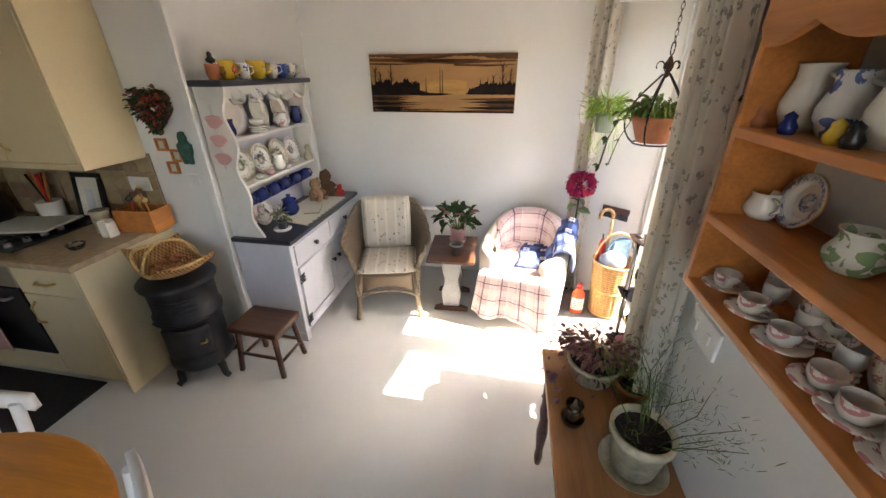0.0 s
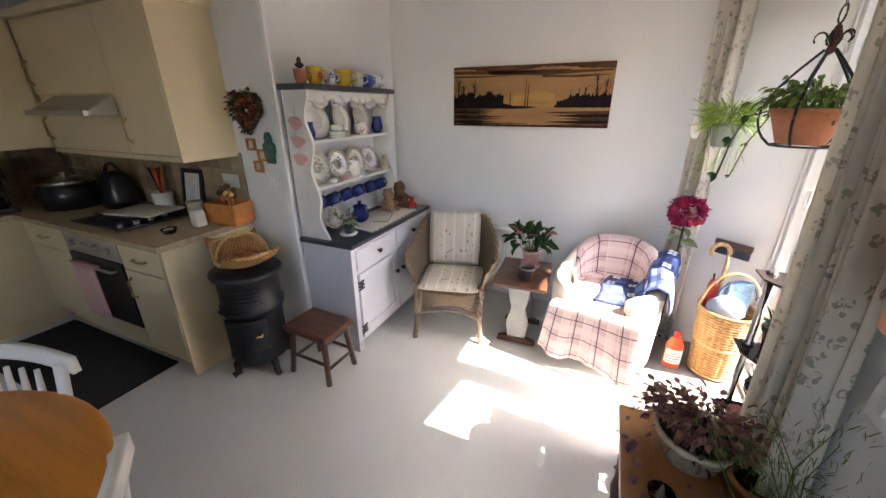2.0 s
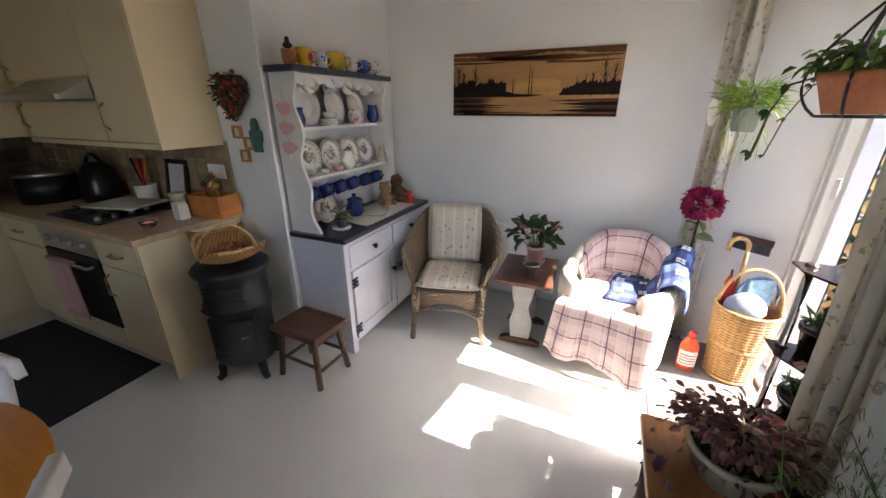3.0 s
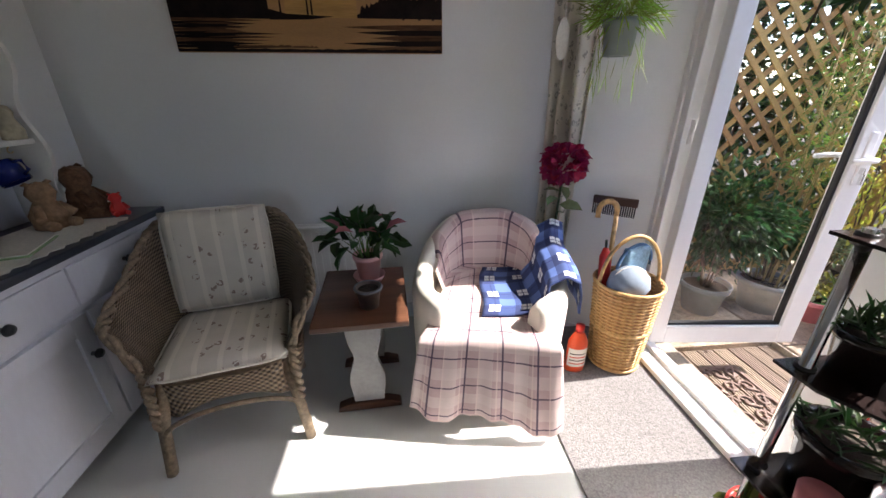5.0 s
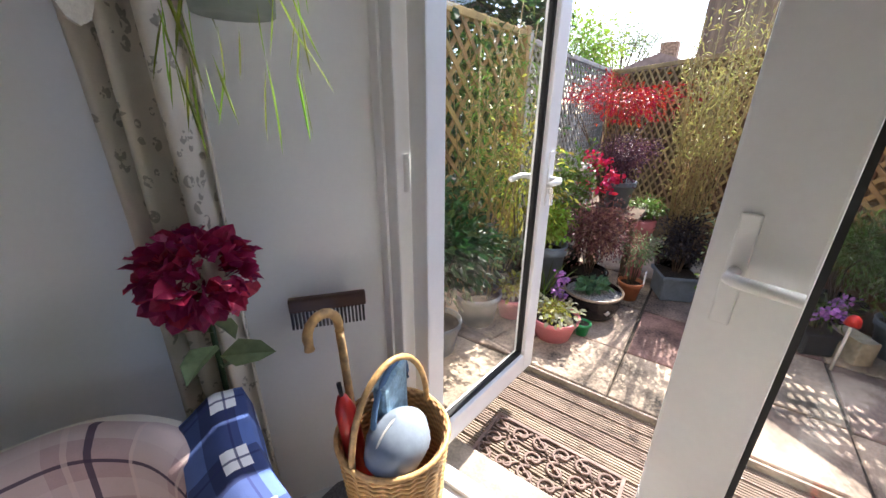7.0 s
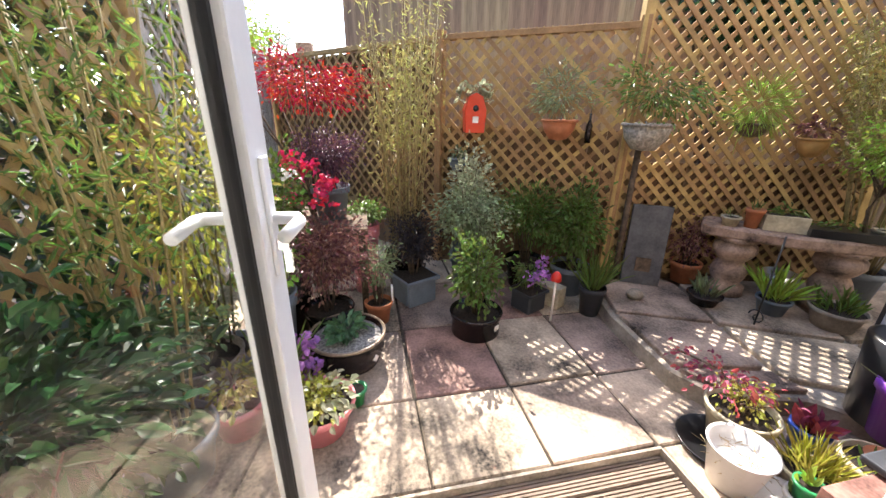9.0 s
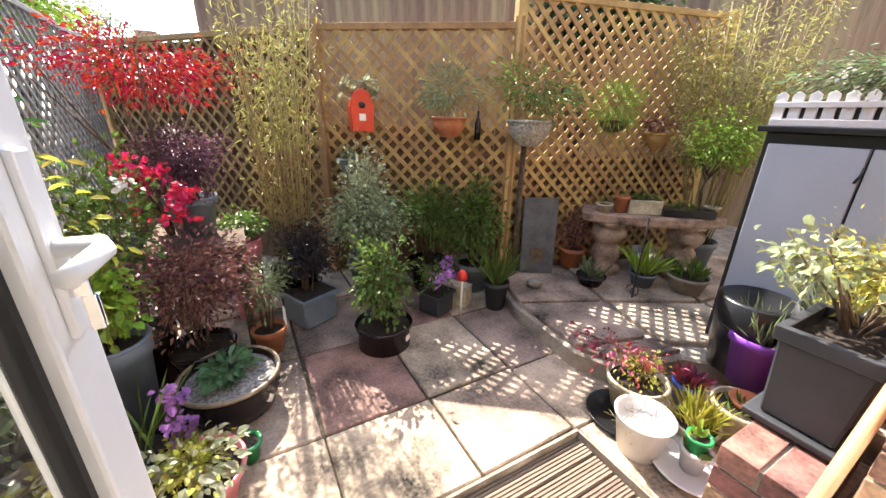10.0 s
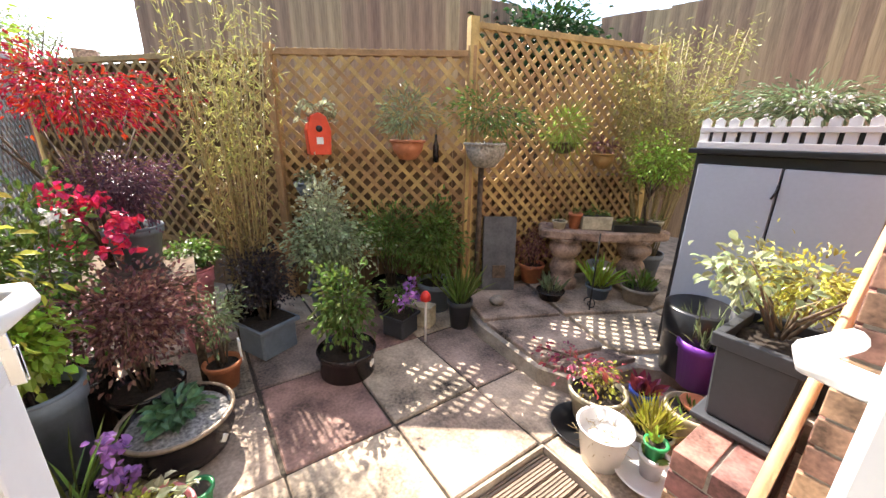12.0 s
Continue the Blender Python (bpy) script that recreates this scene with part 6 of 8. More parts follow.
for k in range(3):
    a = rng.uniform(1.8, 2.9)
    pts = [Vector((0.10 * math.cos(a), 0.10 * math.sin(a), 0.10)), Vector((0.17 * math.cos(a), 0.17 * math.sin(a), 0.08)), Vector((0.20 * math.cos(a + 0.2), 0.20 * math.sin(a + 0.2), 0.02 - 0.05 * rng.random())), Vector((0.22 * math.cos(a + 0.3), 0.22 * math.sin(a + 0.3), -0.05 - 0.10 * rng.random()))]
    tube(pts, 0.0025, 5, tr)
    trail += [(q, Vector((math.cos(a), math.sin(a), -0.3))) for q in pts[1:] for _ in range(3)]
part("trailing_stem", tr, BARK, hb)
part("trailing_leaf", leaves(rng, trail, 0.026, 0.6), LDARK, hb)

gp = thing("hanging_planter", pose(1.09, 3.07, 1.365), "grey green wall pot of fine bright green trailing foliage", "hanging planter")
part("pot", lathe(pot_profile(0.058, 0.11, foot=0.8), 24), mat("grey green pot", (0.20, 0.25, 0.22), 0.6, vary=0.1), gp)
part("hook", tube([(0.02, 0.05, 0.09), (0.05, 0.2, 0.15), (0.08, 0.42, 0.16)], 0.004), IRON, gp)
ft = []
for k in range(520):
    a, r = rng.uniform(0, 6.28), rng.uniform(0.01, 0.09)
    ft.append((Vector((r * math.cos(a), r * math.sin(a), 0.10 + rng.uniform(0, 0.10))), Vector((math.cos(a), math.sin(a), rng.uniform(-0.5, 0.9)))))
part("foliage", leaves(rng, ft, 0.085, 0.06, droop=0.35), LBRIGHT, gp, "fine bright green foliage")
ft = [(Vector((0.075 * math.cos(a), 0.075 * math.sin(a), 0.10 - 0.05 * k)), Vector((0.15 * math.cos(a), 0.15 * math.sin(a), -1))) for a in [j * 0.35 for j in range(18)] for k in range(4) if rng.random() < 0.7]
part("trailing_strand", leaves(rng, ft, 0.09, 0.04, droop=0.8), LBRIGHT, gp)
fl = thing("artificial_flower", pose(1.075, 3.33, 0.0), "large magenta artificial hydrangea head on a stem", "flower")
part("stem", tube([(0.03, 0.1, 0.0), (0.0, 0.06, 0.4), (-0.01, 0.0, 0.90)], 0.006, 7), LDARK, fl)
part("vase", lathe([(0.0, 0.0), (0.05, 0.0), (0.06, 0.1), (0.035, 0.22), (0.04, 0.25), (0.034, 0.25), (0.0, 0.05)], 18, m=pose(0.03, 0.1, 0)), GLASS, fl)
ft = []
for k in range(420):
    v = Vector((rng.gauss(0, 1), rng.gauss(0, 1), rng.gauss(0, 1))).normalized()
    ft.append((Vector((-0.01, 0, 0.955)) + Vector((v.x * 0.088, v.y * 0.088, v.z * 0.075)) * rng.uniform(0.7, 1.0), v))
part("flower_head", leaves(rng, ft, 0.034, 0.95, droop=0), PETALM, fl, "magenta petals")
part("leaf", leaves(rng, [(Vector((-0.01, 0, 0.85 - 0.03 * k)), Vector((math.cos(k * 2), math.sin(k * 2), 0.2))) for k in range(5)], 0.09, 0.55), LGREY, fl)
lh = thing("lace_heart", pose(1.019, 3.40, 1.455, 0, 0, 20), "cream fretwork hanging ornament", "ornament")
part("body", prism([(0.035 * math.cos(k * 0.5236), 0.08 * math.sin(k * 0.5236)) for k in range(12)], -0.003, 0.003, "y"), LACE, lh)
part("cord", tube([(0, 0, 0.08), (0, 0, 0.40)], 0.002, 5), LACE, lh)

# ---- console table, its plants, wall shelf ----
ct = thing("console_table", pose(0, 0, 0), "narrow brown varnished table under the wall shelf", "table")
TZ = 0.63
part("top", box(0.725, 0.45, TZ - 0.025, 1.085, 1.835, TZ, 0.006), CONSOLE, ct)
part("apron", box(0.75, 0.50, TZ - 0.10, 0.765, 1.80, TZ - 0.025), WHITEW, ct, "white painted apron")
part("apron", box(0.766, 1.785, TZ - 0.10, 1.07, 1.80, TZ - 0.025), WHITEW, ct)
for x, y in ((0.765, 1.745), (1.05, 1.745), (0.765, 0.53), (1.05, 0.53)):
    part("leg", lathe([(0.0, 0.0), (0.014, 0.0), (0.02, 0.05), (0.016, 0.10), (0.026, 0.22), (0.018, 0.30), (0.026, 0.36), (0.02, 0.40), (0.024, TZ - 0.10), (0.0, TZ - 0.099)], 14, m=pose(x, y, 0)), DARKWOOD, ct, "dark turned leg")
bp = potted("fern_pot", pose(0.955, 1.335, TZ + 0.014), "tall cream pot with an airy asparagus fern", 0.085, 0.155, CREAMPOT, saucer=True)
fs, tips = stems(rng, 16, 0.13, 0.27, 0.26, 0.0018, origin=(0.02, 0.02))
part("stem", fs, LGREEN, bp)
ft = [(q + Vector((rng.uniform(-1, 1), rng.uniform(-1, 1), rng.uniform(-0.6, 0.6))) * 0.035, d) for q, d in tips for _ in range(11)]
part("foliage", leaves(rng, ft, 0.022, 0.08, droop=0.1), LGREEN, bp, "fine feathery fronds")
rp2 = potted("red_leaf_plant", pose(0.905, 1.70, TZ), "cream bowl of dark red trailing leaves", 0.10, 0.09, CREAMPOT)
part("foliage", leaves(rng, cloud(rng, 560, (0, 0, 0.13), (0.14, 0.13, 0.065), clumps=16), 0.026, 0.6, droop=0.4), LCOPPER, rp2)
part("trailing_leaf", leaves(rng, [(Vector((-0.12 - 0.05 * rng.random(), rng.uniform(-0.16, 0.12), 0.05 - 0.26 * rng.random())), Vector((-0.4, 0, -1))) for _ in range(40)], 0.032, 0.6), LPURPLE, rp2)
fp2 = potted("fern_pot", pose(1.02, 1.60, TZ), "small pot of feathery green fern", 0.06, 0.08, TERRA)
ft = []
for k in range(260):
    a, r = rng.uniform(0, 6.28), rng.uniform(0.02, 0.12)
    ft.append((Vector((r * math.cos(a), r * math.sin(a), 0.10 + 0.10 * rng.random() - 0.3 * r * r)), Vector((math.cos(a), math.sin(a), 0.2))))
part("foliage", leaves(rng, ft, 0.032, 0.07), LGREEN, fp2)
gv = thing("glass_vase", pose(0.80, 1.47, TZ), "small glass vase with a bulb and roots", "vase")
part("vase", lathe([(0.0, 0.0), (0.032, 0.0), (0.04, 0.03), (0.022, 0.06), (0.03, 0.085), (0.027, 0.085), (0.018, 0.06), (0.035, 0.03), (0.0, 0.006)], 20), GLASS, gv)
part("bulb", lathe([(0.0, 0.01), (0.022, 0.03), (0.012, 0.06), (0.004, 0.10), (0.0, 0.11)], 12), BARK, gv)
o = thing("paper_card", pose(0.86, 1.17, TZ, 0, 0, 25), "small white card on the table", "card")
part("card", box(-0.05, -0.04, 0.0, 0.05, 0.04, 0.004, 0.001), CHINA, o)
for k in range(3):
    part("print_bar", box(-0.035, -0.02 + k * 0.018, 0.004, 0.03, -0.014 + k * 0.018, 0.0046), BLACKM, o)

SF, SY0, SY1 = 0.94, 0.25, 1.355
S1, S2, S3 = 1.295, 1.447, 1.615
shelf = thing("wall_shelf", pose(0, 0, 0), "orange pine open wall shelf with a scalloped top, full of china", "wall shelf")
outl = [(SF, 1.276), (SF + 0.02, 1.262), (SF + 0.05, 1.258), (SF + 0.08, 1.245), (SF + 0.10, 1.222), (SF + 0.13, 1.212), (EAST - 0.002, 1.185), (EAST - 0.002, 2.08), (SF, 2.08)]
for y in (SY1 - 0.02, SY0):
    part("side", prism(outl, y, y + 0.02, "y", 0.002), PINE, shelf)
for z in (S1, S2, S3):
    part("board", box(SF - 0.004, SY0 + 0.02, z - 0.018, EAST - 0.002, SY1 - 0.02, z, 0.003), PINE, shelf)
part("back_board", box(EAST - 0.008, SY0 + 0.02, 1.28, EAST - 0.002, SY1 - 0.02, 2.08), WHITEW, shelf, "white back board")
sc = [(SY0, 2.08), (SY0, 1.775)] + [(SY0 + 0.02 + (SY1 - SY0 - 0.04) * k / 60, 1.775 - 0.03 * abs(math.cos(k / 60 * math.pi * 5))) for k in range(61)] + [(SY1, 1.775), (SY1, 2.08)]
part("frieze", prism(sc, SF - 0.004, SF + 0.012, "x"), PINE, shelf)
part("cornice", box(SF - 0.03, SY0 - 0.03, 2.08, EAST - 0.002, SY1 + 0.03, 2.11, 0.008), PINE, shelf)
sx = (SF + EAST) / 2
for y, r, h, mt, lb in ((1.405, 0.038, 0.105, CHINA, "plain white china pitcher"), (1.32, 0.036, 0.095, CHINAB, "blue patterned china pitcher"), (1.22, 0.042, 0.11, CHINA, "large white china pitcher"), (1.02, 0.045, 0.11, CHINAP, "rose patterned china pitcher")):
    jug(pose(sx, y - 0.095, S3), r, h, mt, lb, "pitcher", "pitchers on the shelf", cat="pitcher")
for y, mt in ((1.43, TERRA), (1.35, COBALT), (1.25, YELLOWG), (1.22, BLACKM), (1.1, CHINA)):
    o = thing("figurine", pose(SF + 0.03, y - 0.095, S3), "tiny painted pottery bird", "figurine", "pottery birds")
    part("body", lathe([(0.0, 0.0), (0.011, 0.0), (0.014, 0.011), (0.008, 0.022), (0.009, 0.029), (0.0, 0.036)], 12), mt, o)
for y, r, h, mt, lb in ((1.415, 0.031, 0.052, CHINA, "white lidded sugar bowl"), (1.195, 0.036, 0.062, CHINAG, "white teapot with a green tree"), (1.05, 0.04, 0.07, CHINAP, "cream teapot with a rose pattern")):
    jug(pose(sx, y - 0.095, S2), r, h, mt, lb, "teapot", "teapots on the shelf", cat="teapot")
plate(pose(EAST - 0.045, 1.262, S2 + 0.05, 0, 192), 0.05, CHINAP, "embossed cream plate leaning at the back of the shelf")
for k, y in enumerate((1.395, 1.30, 1.21, 1.115, 1.06, 0.99, 0.9)):
    sc_ = thing("saucer", pose(SF + 0.055, y - 0.095, S1 + 0.0005), "white china saucer with a small rose print", "saucer", "tea set on the shelf")
    part("dish", lathe([(0.0, 0.0), (0.024, 0.0), (0.042, 0.007), (0.04, 0.009), (0.024, 0.004), (0.0, 0.003)], 22), CHINAP, sc_)
    cup(pose(SF + 0.055, y - 0.095, S1 + 0.005), 0.024, 0.030, CHINAP, "white china teacup with a small rose print", "teacup", "tea set on the shelf", turn=150 + 40 * k)
    cup(pose(EAST - 0.04, y - 0.14, S1 + 0.0005), 0.021, 0.042, CHINA, "white china cream jug", "cream_jug", "tea set on the shelf")
plate(pose(EAST - 0.03, 1.12, S1 + 0.06, 0, 190), 0.06, CHINAG, "green rimmed tea plate at the back of the shelf")
plate(pose(EAST - 0.03, 0.98, S1 + 0.06, 0, 190), 0.06, CHINAG, "green rimmed tea plate at the back of the shelf")
o = thing("double_switch", pose(EAST - 0.004, 1.47, 1.055), "white double switch plate on the wall", "switch")
part("plate", box(-0.006, -0.075, -0.045, 0.004, 0.075, 0.045, 0.003), UPVC, o)
for y in (-0.035, 0.035):
    part("rocker", box(-0.012, y - 0.01, -0.016, -0.006, y + 0.01, 0.016, 0.002), UPVC, o)
o = thing("blind_toggle", pose(1.035, 1.50, 1.66), "dark cord toggle hanging by the curtain", "toggle")
part("toggle", lathe([(0.0, -0.03), (0.009, -0.02), (0.009, 0.02), (0.0, 0.03)], 10, m=pose(0, 0, 0, 0, 70)), LDARK, o)
part("cord", tube([(0, 0, 0), (0.01, 0.01, 0.60)], 0.0018, 5), LACE, o)

# ---- glass plant stand ----
ps = thing("plant_stand", pose(1.25, 2.09, 0), "chrome and black glass corner stand of plants", "plant stand")
for x, y in ((-0.10, 0.14), (0.12, 0.14), (0.12, -0.14)):
    part("post", tube([(x, y, 0.0), (x, y, 1.03)], 0.012, 12), CHROME, ps, "chrome post")
    for z in (0.10, 0.42, 0.72, 1.01):
        part("collar", lathe([(0.0, z - 0.012), (0.018, z - 0.012), (0.018, z + 0.012), (0.0, z + 0.012)], 14, m=pose(x, y, 0)), BLACKM, ps)
for z in (0.10, 0.42, 0.72, 1.01):
    part("glass_shelf", prism([(-0.14, 0.17), (0.15, 0.17), (0.15, -0.18), (0.05, -0.18), (-0.06, -0.05), (-0.14, 0.08)], z, z + 0.007, "z"), BLACKGL, ps, "black glass shelf")
for x, y, z, r, h, mt, lm, lb in ((-0.04, 0.09, 0.1075, 0.10, 0.17, RED, LGREEN, "glossy red pot on the lowest shelf"), (0.08, -0.06, 0.1075, 0.085, 0.15, RED, LGREEN, "second glossy red pot with green shoots"), (0.0, 0.08, 0.4275, 0.085, 0.16, BLACKGL, LDARK, "black pot with dark shoots"), (0.10, -0.05, 0.4275, 0.075, 0.13, RED, LBRIGHT, "red pot with a succulent"), (0.09, 0.09, 0.7275, 0.06, 0.11, WHITEP, LBRIGHT, "white printed pot with feathery foliage"), (-0.03, 0.11, 0.7275, 0.055, 0.10, BLACKGL, LDARK, "black pot with feathery shoots"), (0.08, -0.08, 0.7275, 0.065, 0.12, RED, LGREEN, "glossy red pot with broad leaves"), (0.03, -0.04, 1.0175, 0.085, 0.16, BLACKGL, LDARK, "black pot with dark foliage on the top shelf"), (0.06, 0.10, 1.0175, 0.05, 0.09, BLACKGL, LDARK, "small black pot with dark foliage")):
    q = potted("potted_plant", pose(1.25 + x, 2.09 + y, z), lb, r, h, mt, group="plants on the stand")
    part("foliage", leaves(rng, [(Vector((rng.uniform(-1, 1) * r * 0.7, rng.uniform(-1, 1) * r * 0.7, h * 0.87 + rng.uniform(0, 0.03))), Vector((rng.uniform(-1, 1), rng.uniform(-1, 1), 0.7))) for _ in range(60)], 0.07, 0.13 if lm is not LGREEN else 0.4), lm, q)
o = thing("plastic_tray", pose(1.18, 2.19, 0.428), "clear plastic tray on the stand", "tray")
part("tray", box(-0.05, -0.05, 0.0, 0.05, 0.05, 0.03, 0.003), GLASS, o)
o = thing("pink_vase", pose(1.15, 2.11, 0.428), "pink and green plastic toy pot", "pot")
part("body", lathe([(0.0, 0.0), (0.03, 0.0), (0.04, 0.08), (0.0, 0.07)], 16), PINKPOT, o)
o = thing("clear_bag", pose(1.10, 2.30, 0.009), "crumpled clear plastic bag on the carpet", "bag")
part("bag", grid_mesh(lambda u, v: (0.16 * (u - 0.5), 0.12 * (v - 0.5), 0.005 + 0.05 * math.sin(u * 3.14) * math.sin(v * 3.14) + 0.012 * math.sin(u * 17 + v * 11)), 14, 12, 0.002), GLASS, o)

# ---- round table and chairs ----
rt = thing("round_table", pose(-0.75, 0.50, 0), "round dining table with an orange varnished pine top", "table")
part("top", lathe([(0.0, 0.70), (0.54, 0.70), (0.567, 0.71), (0.572, 0.725), (0.567, 0.738), (0.557, 0.742), (0.0, 0.742)], 56), TABLEW, rt)
part("pedestal", lathe([(0.0, 0.08), (0.10, 0.08), (0.06, 0.16), (0.05, 0.30), (0.07, 0.45), (0.05, 0.60), (0.10, 0.70), (0.0, 0.70)], 20), WHITEW, rt, "white painted pedestal")
for k in range(4):
    a = radians(45 + 90 * k)
    part("foot", tube([(0.05 * math.cos(a), 0.05 * math.sin(a), 0.12), (0.2 * math.cos(a), 0.2 * math.sin(a), 0.08), (0.33 * math.cos(a), 0.33 * math.sin(a), 0.025)], 0.035, 8, taper=0.024), WHITEW, rt)


def dining_chair(m):
    ob = thing("dining_chair", m, "white painted farmhouse chair with turned spindles", "chair", "chairs round the table")
    part("seat", box(-0.20, -0.20, 0.41, 0.20, 0.20, 0.445, 0.014), WHITEW, ob)
    for x in (-1, 1):
        for y in (-1, 1):
            part("leg", lathe([(0.0, 0.0), (0.014, 0.0), (0.018, 0.12), (0.024, 0.2), (0.017, 0.26), (0.024, 0.34), (0.018, 0.41), (0.0, 0.41)], 12, m=pose(x * 0.16, y * 0.16, 0)), WHITEW, ob)
        part("stretcher", tube([(x * 0.16, -0.16, 0.18), (x * 0.16, 0.16, 0.18)], 0.010), WHITEW, ob)
        part("back_post", tube([(x * 0.17, 0.18, 0.44), (x * 0.185, 0.22, 0.64), (x * 0.19, 0.25, 0.83)], 0.016, 10), WHITEW, ob)
    part("top_rail", grid_mesh(lambda u, v: (0.23 * (u * 2 - 1), 0.245 + 0.02 * math.cos((u * 2 - 1) * 1.5), 0.815 + 0.052 * v - 0.02 * (u * 2 - 1) ** 2), 18, 4, 0.022), WHITEW, ob)
    for k in range(5):
        x = -0.11 + k * 0.055
        part("spindle", lathe([(0.0, 0.0), (0.008, 0.0), (0.011, 0.12), (0.007, 0.17), (0.012, 0.22), (0.007, 0.37), (0.0, 0.37)], 10, m=pose(x, 0.19, 0.44, -8)), WHITEW, ob)
    return ob


ch = dining_chair(pose(-0.975, 0.785, 0, 0, 0, 17))
copy_thing(ch, pose(-0.355, 0.656, 0, 0, 0, -39))

# ---- garden ground ----
structure("ground", box(-60, -60, -0.6, 80, 60, PATIO - 0.06), GROUT, "dark earth under the garden", "ground")
rg = random.Random(21)


def slab(parent, pts, z0, z1, material, name="slab"):
    return part(name, prism(pts, z0, z1, "z", 0.006), material, parent)


patio = thing("paving", pose(0, 0, 0), "weathered sandstone patio slabs with dark joints", "paving", kind="structure")
part("bed", box(2.49, 1.2, PATIO - 0.1, 6.4, 4.4, PATIO - 0.012), GROUT, patio)
xs = [2.497, 2.945, 3.545, 4.15, 4.75, 5.4]
ys = [0.85, 1.32, 1.79, 2.272, 2.750, 3.25, 3.75, 4.2]
for i in range(len(xs) - 1):
    for j in range(len(ys) - 1):
        sh = 0.0 if i % 2 == 0 else 0.004
        g = 0.006
        a, b, c, d = xs[i] + g, ys[j] + g, xs[i + 1] - g, ys[j + 1] - g
        jt = [rg.uniform(-0.006, 0.006) for _ in range(8)]
        slab(patio, [(a + jt[0], b + jt[1]), (c + jt[2], b + jt[3]), (c + jt[4], d + jt[5]), (a + jt[6], d + jt[7])], PATIO - 0.045, PATIO + rg.uniform(-0.003, 0.003), REDSTONE if (i, j) in ((1, 3), (2, 2)) else STONE)
for j, (y0, y1) in enumerate(((0.9, 1.33), (1.34, 1.78))):
    slab(patio, [(1.82, y0), (2.485, y0 + 0.004), (2.488, y1), (1.82, y1 - 0.003)], PATIO - 0.045, PATIO, STONE)
slab(patio, [(1.82, 3.30), (2.485, 3.30), (2.488, 4.2), (1.82, 4.2)], PATIO - 0.045, PATIO, STONE)
for a in ((2.485, 1.785, 2.497, 3.3), (1.82, 1.782, 2.485, 1.79)):
    part("edging", box(a[0], a[1], PATIO - 0.12, a[2], a[3], PATIO - 0.004), STONEG, patio)

step = thing("raised_terrace", pose(0, 0, 0), "low raised stone terrace with a rough edge", "terrace", kind="structure")
part("riser", prism([(3.95, 1.28), (3.33, 1.45), (2.80, 1.49), (2.60, 1.40), (2.50, 1.02), (2.30, 0.85), (1.82, 0.80), (1.82, -2.2), (5.0, -2.2), (5.0, 1.0)], PATIO - 0.1, -0.012, "z", 0.012), STONEG, step)
slab(step, [(3.88, 1.25), (3.32, 1.42), (3.10, 0.92), (3.60, 0.75)], -0.03, 0.02, STONE)
slab(step, [(3.29, 1.425), (2.81, 1.47), (2.70, 1.05), (3.07, 0.93)], -0.03, 0.018, STONE)
slab(step, [(2.78, 1.465), (2.62, 1.38), (2.53, 1.00), (2.67, 1.04)], -0.03, 0.016, STONE)
slab(step, [(3.57, 0.72), (3.08, 0.90), (2.80, 0.35), (3.30, 0.15)], -0.03, 0.021, STONE)
slab(step, [(3.05, 0.90), (2.62, 1.02), (2.30, 0.45), (2.76, 0.36)], -0.03, 0.017, STONE)
slab(step, [(2.76, 0.33), (2.30, 0.42), (2.1, -0.4), (2.7, -0.6)], -0.03, 0.019, STONE)
slab(step, [(3.28, 0.12), (2.79, 0.32), (2.73, -0.6), (3.2, -0.8)], -0.03, 0.02, STONE)

deck = thing("deck", pose(0, 0, 0), "weathered ribbed deck boards outside the garden door", "deck", kind="structure")
bm0 = None
for k in range(7):
    x = 1.815 + k * 0.0965
    if bm0 is None:
        bm = box(0, 1.795, DECKZ - 0.03, 0.090, 3.3, DECKZ - 0.004)
        for q in range(6):
            bm = box(0.004 + q * 0.0145, 1.795, DECKZ - 0.004, 0.0125 + q * 0.0145, 3.3, DECKZ + 0.004, bm=bm)
        bm0 = part("board", bm, DECK, deck)
        bm0.matrix_basis = pose(x, 0, 0)
    else:
        share("board", bm0, deck, pose(x, 0, 0))

dm = thing("doormat", pose(1.965, 2.86, DECKZ + 0.0045), "cast rubber scrollwork doormat on the deck", "doormat")
for a in ((-0.14, -0.29, 0.14, -0.275), (-0.14, 0.275, 0.14, 0.29), (-0.14, -0.2745, -0.125, 0.2745), (0.125, -0.2745, 0.14, 0.2745)):
    part("border", box(a[0], a[1], 0, a[2], a[3], 0.012, 0.002), RUBBER, dm)
for i in range(3):
    for j in range(6):
        cx, cy, s = -0.085 + i * 0.085, -0.235 + j * 0.094, 1 if (i + j) % 2 else -1
        pts = [(cx + s * 0.042 * (1 - t / 15) * math.cos(t * 0.62), cy + 0.046 * (1 - t / 15) * math.sin(t * 0.62), 0.006) for t in range(14)]
        part("scroll", tube(pts, 0.0065, 6), RUBBER, dm)
        part("scroll", tube([(cx - s * 0.03, cy - 0.04, 0.006), (cx, cy - 0.01, 0.006), (cx + s * 0.035, cy + 0.045, 0.006)], 0.006, 6), RUBBER, dm)

# ---- fences ----
FA, FB, FC, FD = (3.84, 1.19), (4.65, 2.30), (6.57, 3.90), (3.42, -0.45)


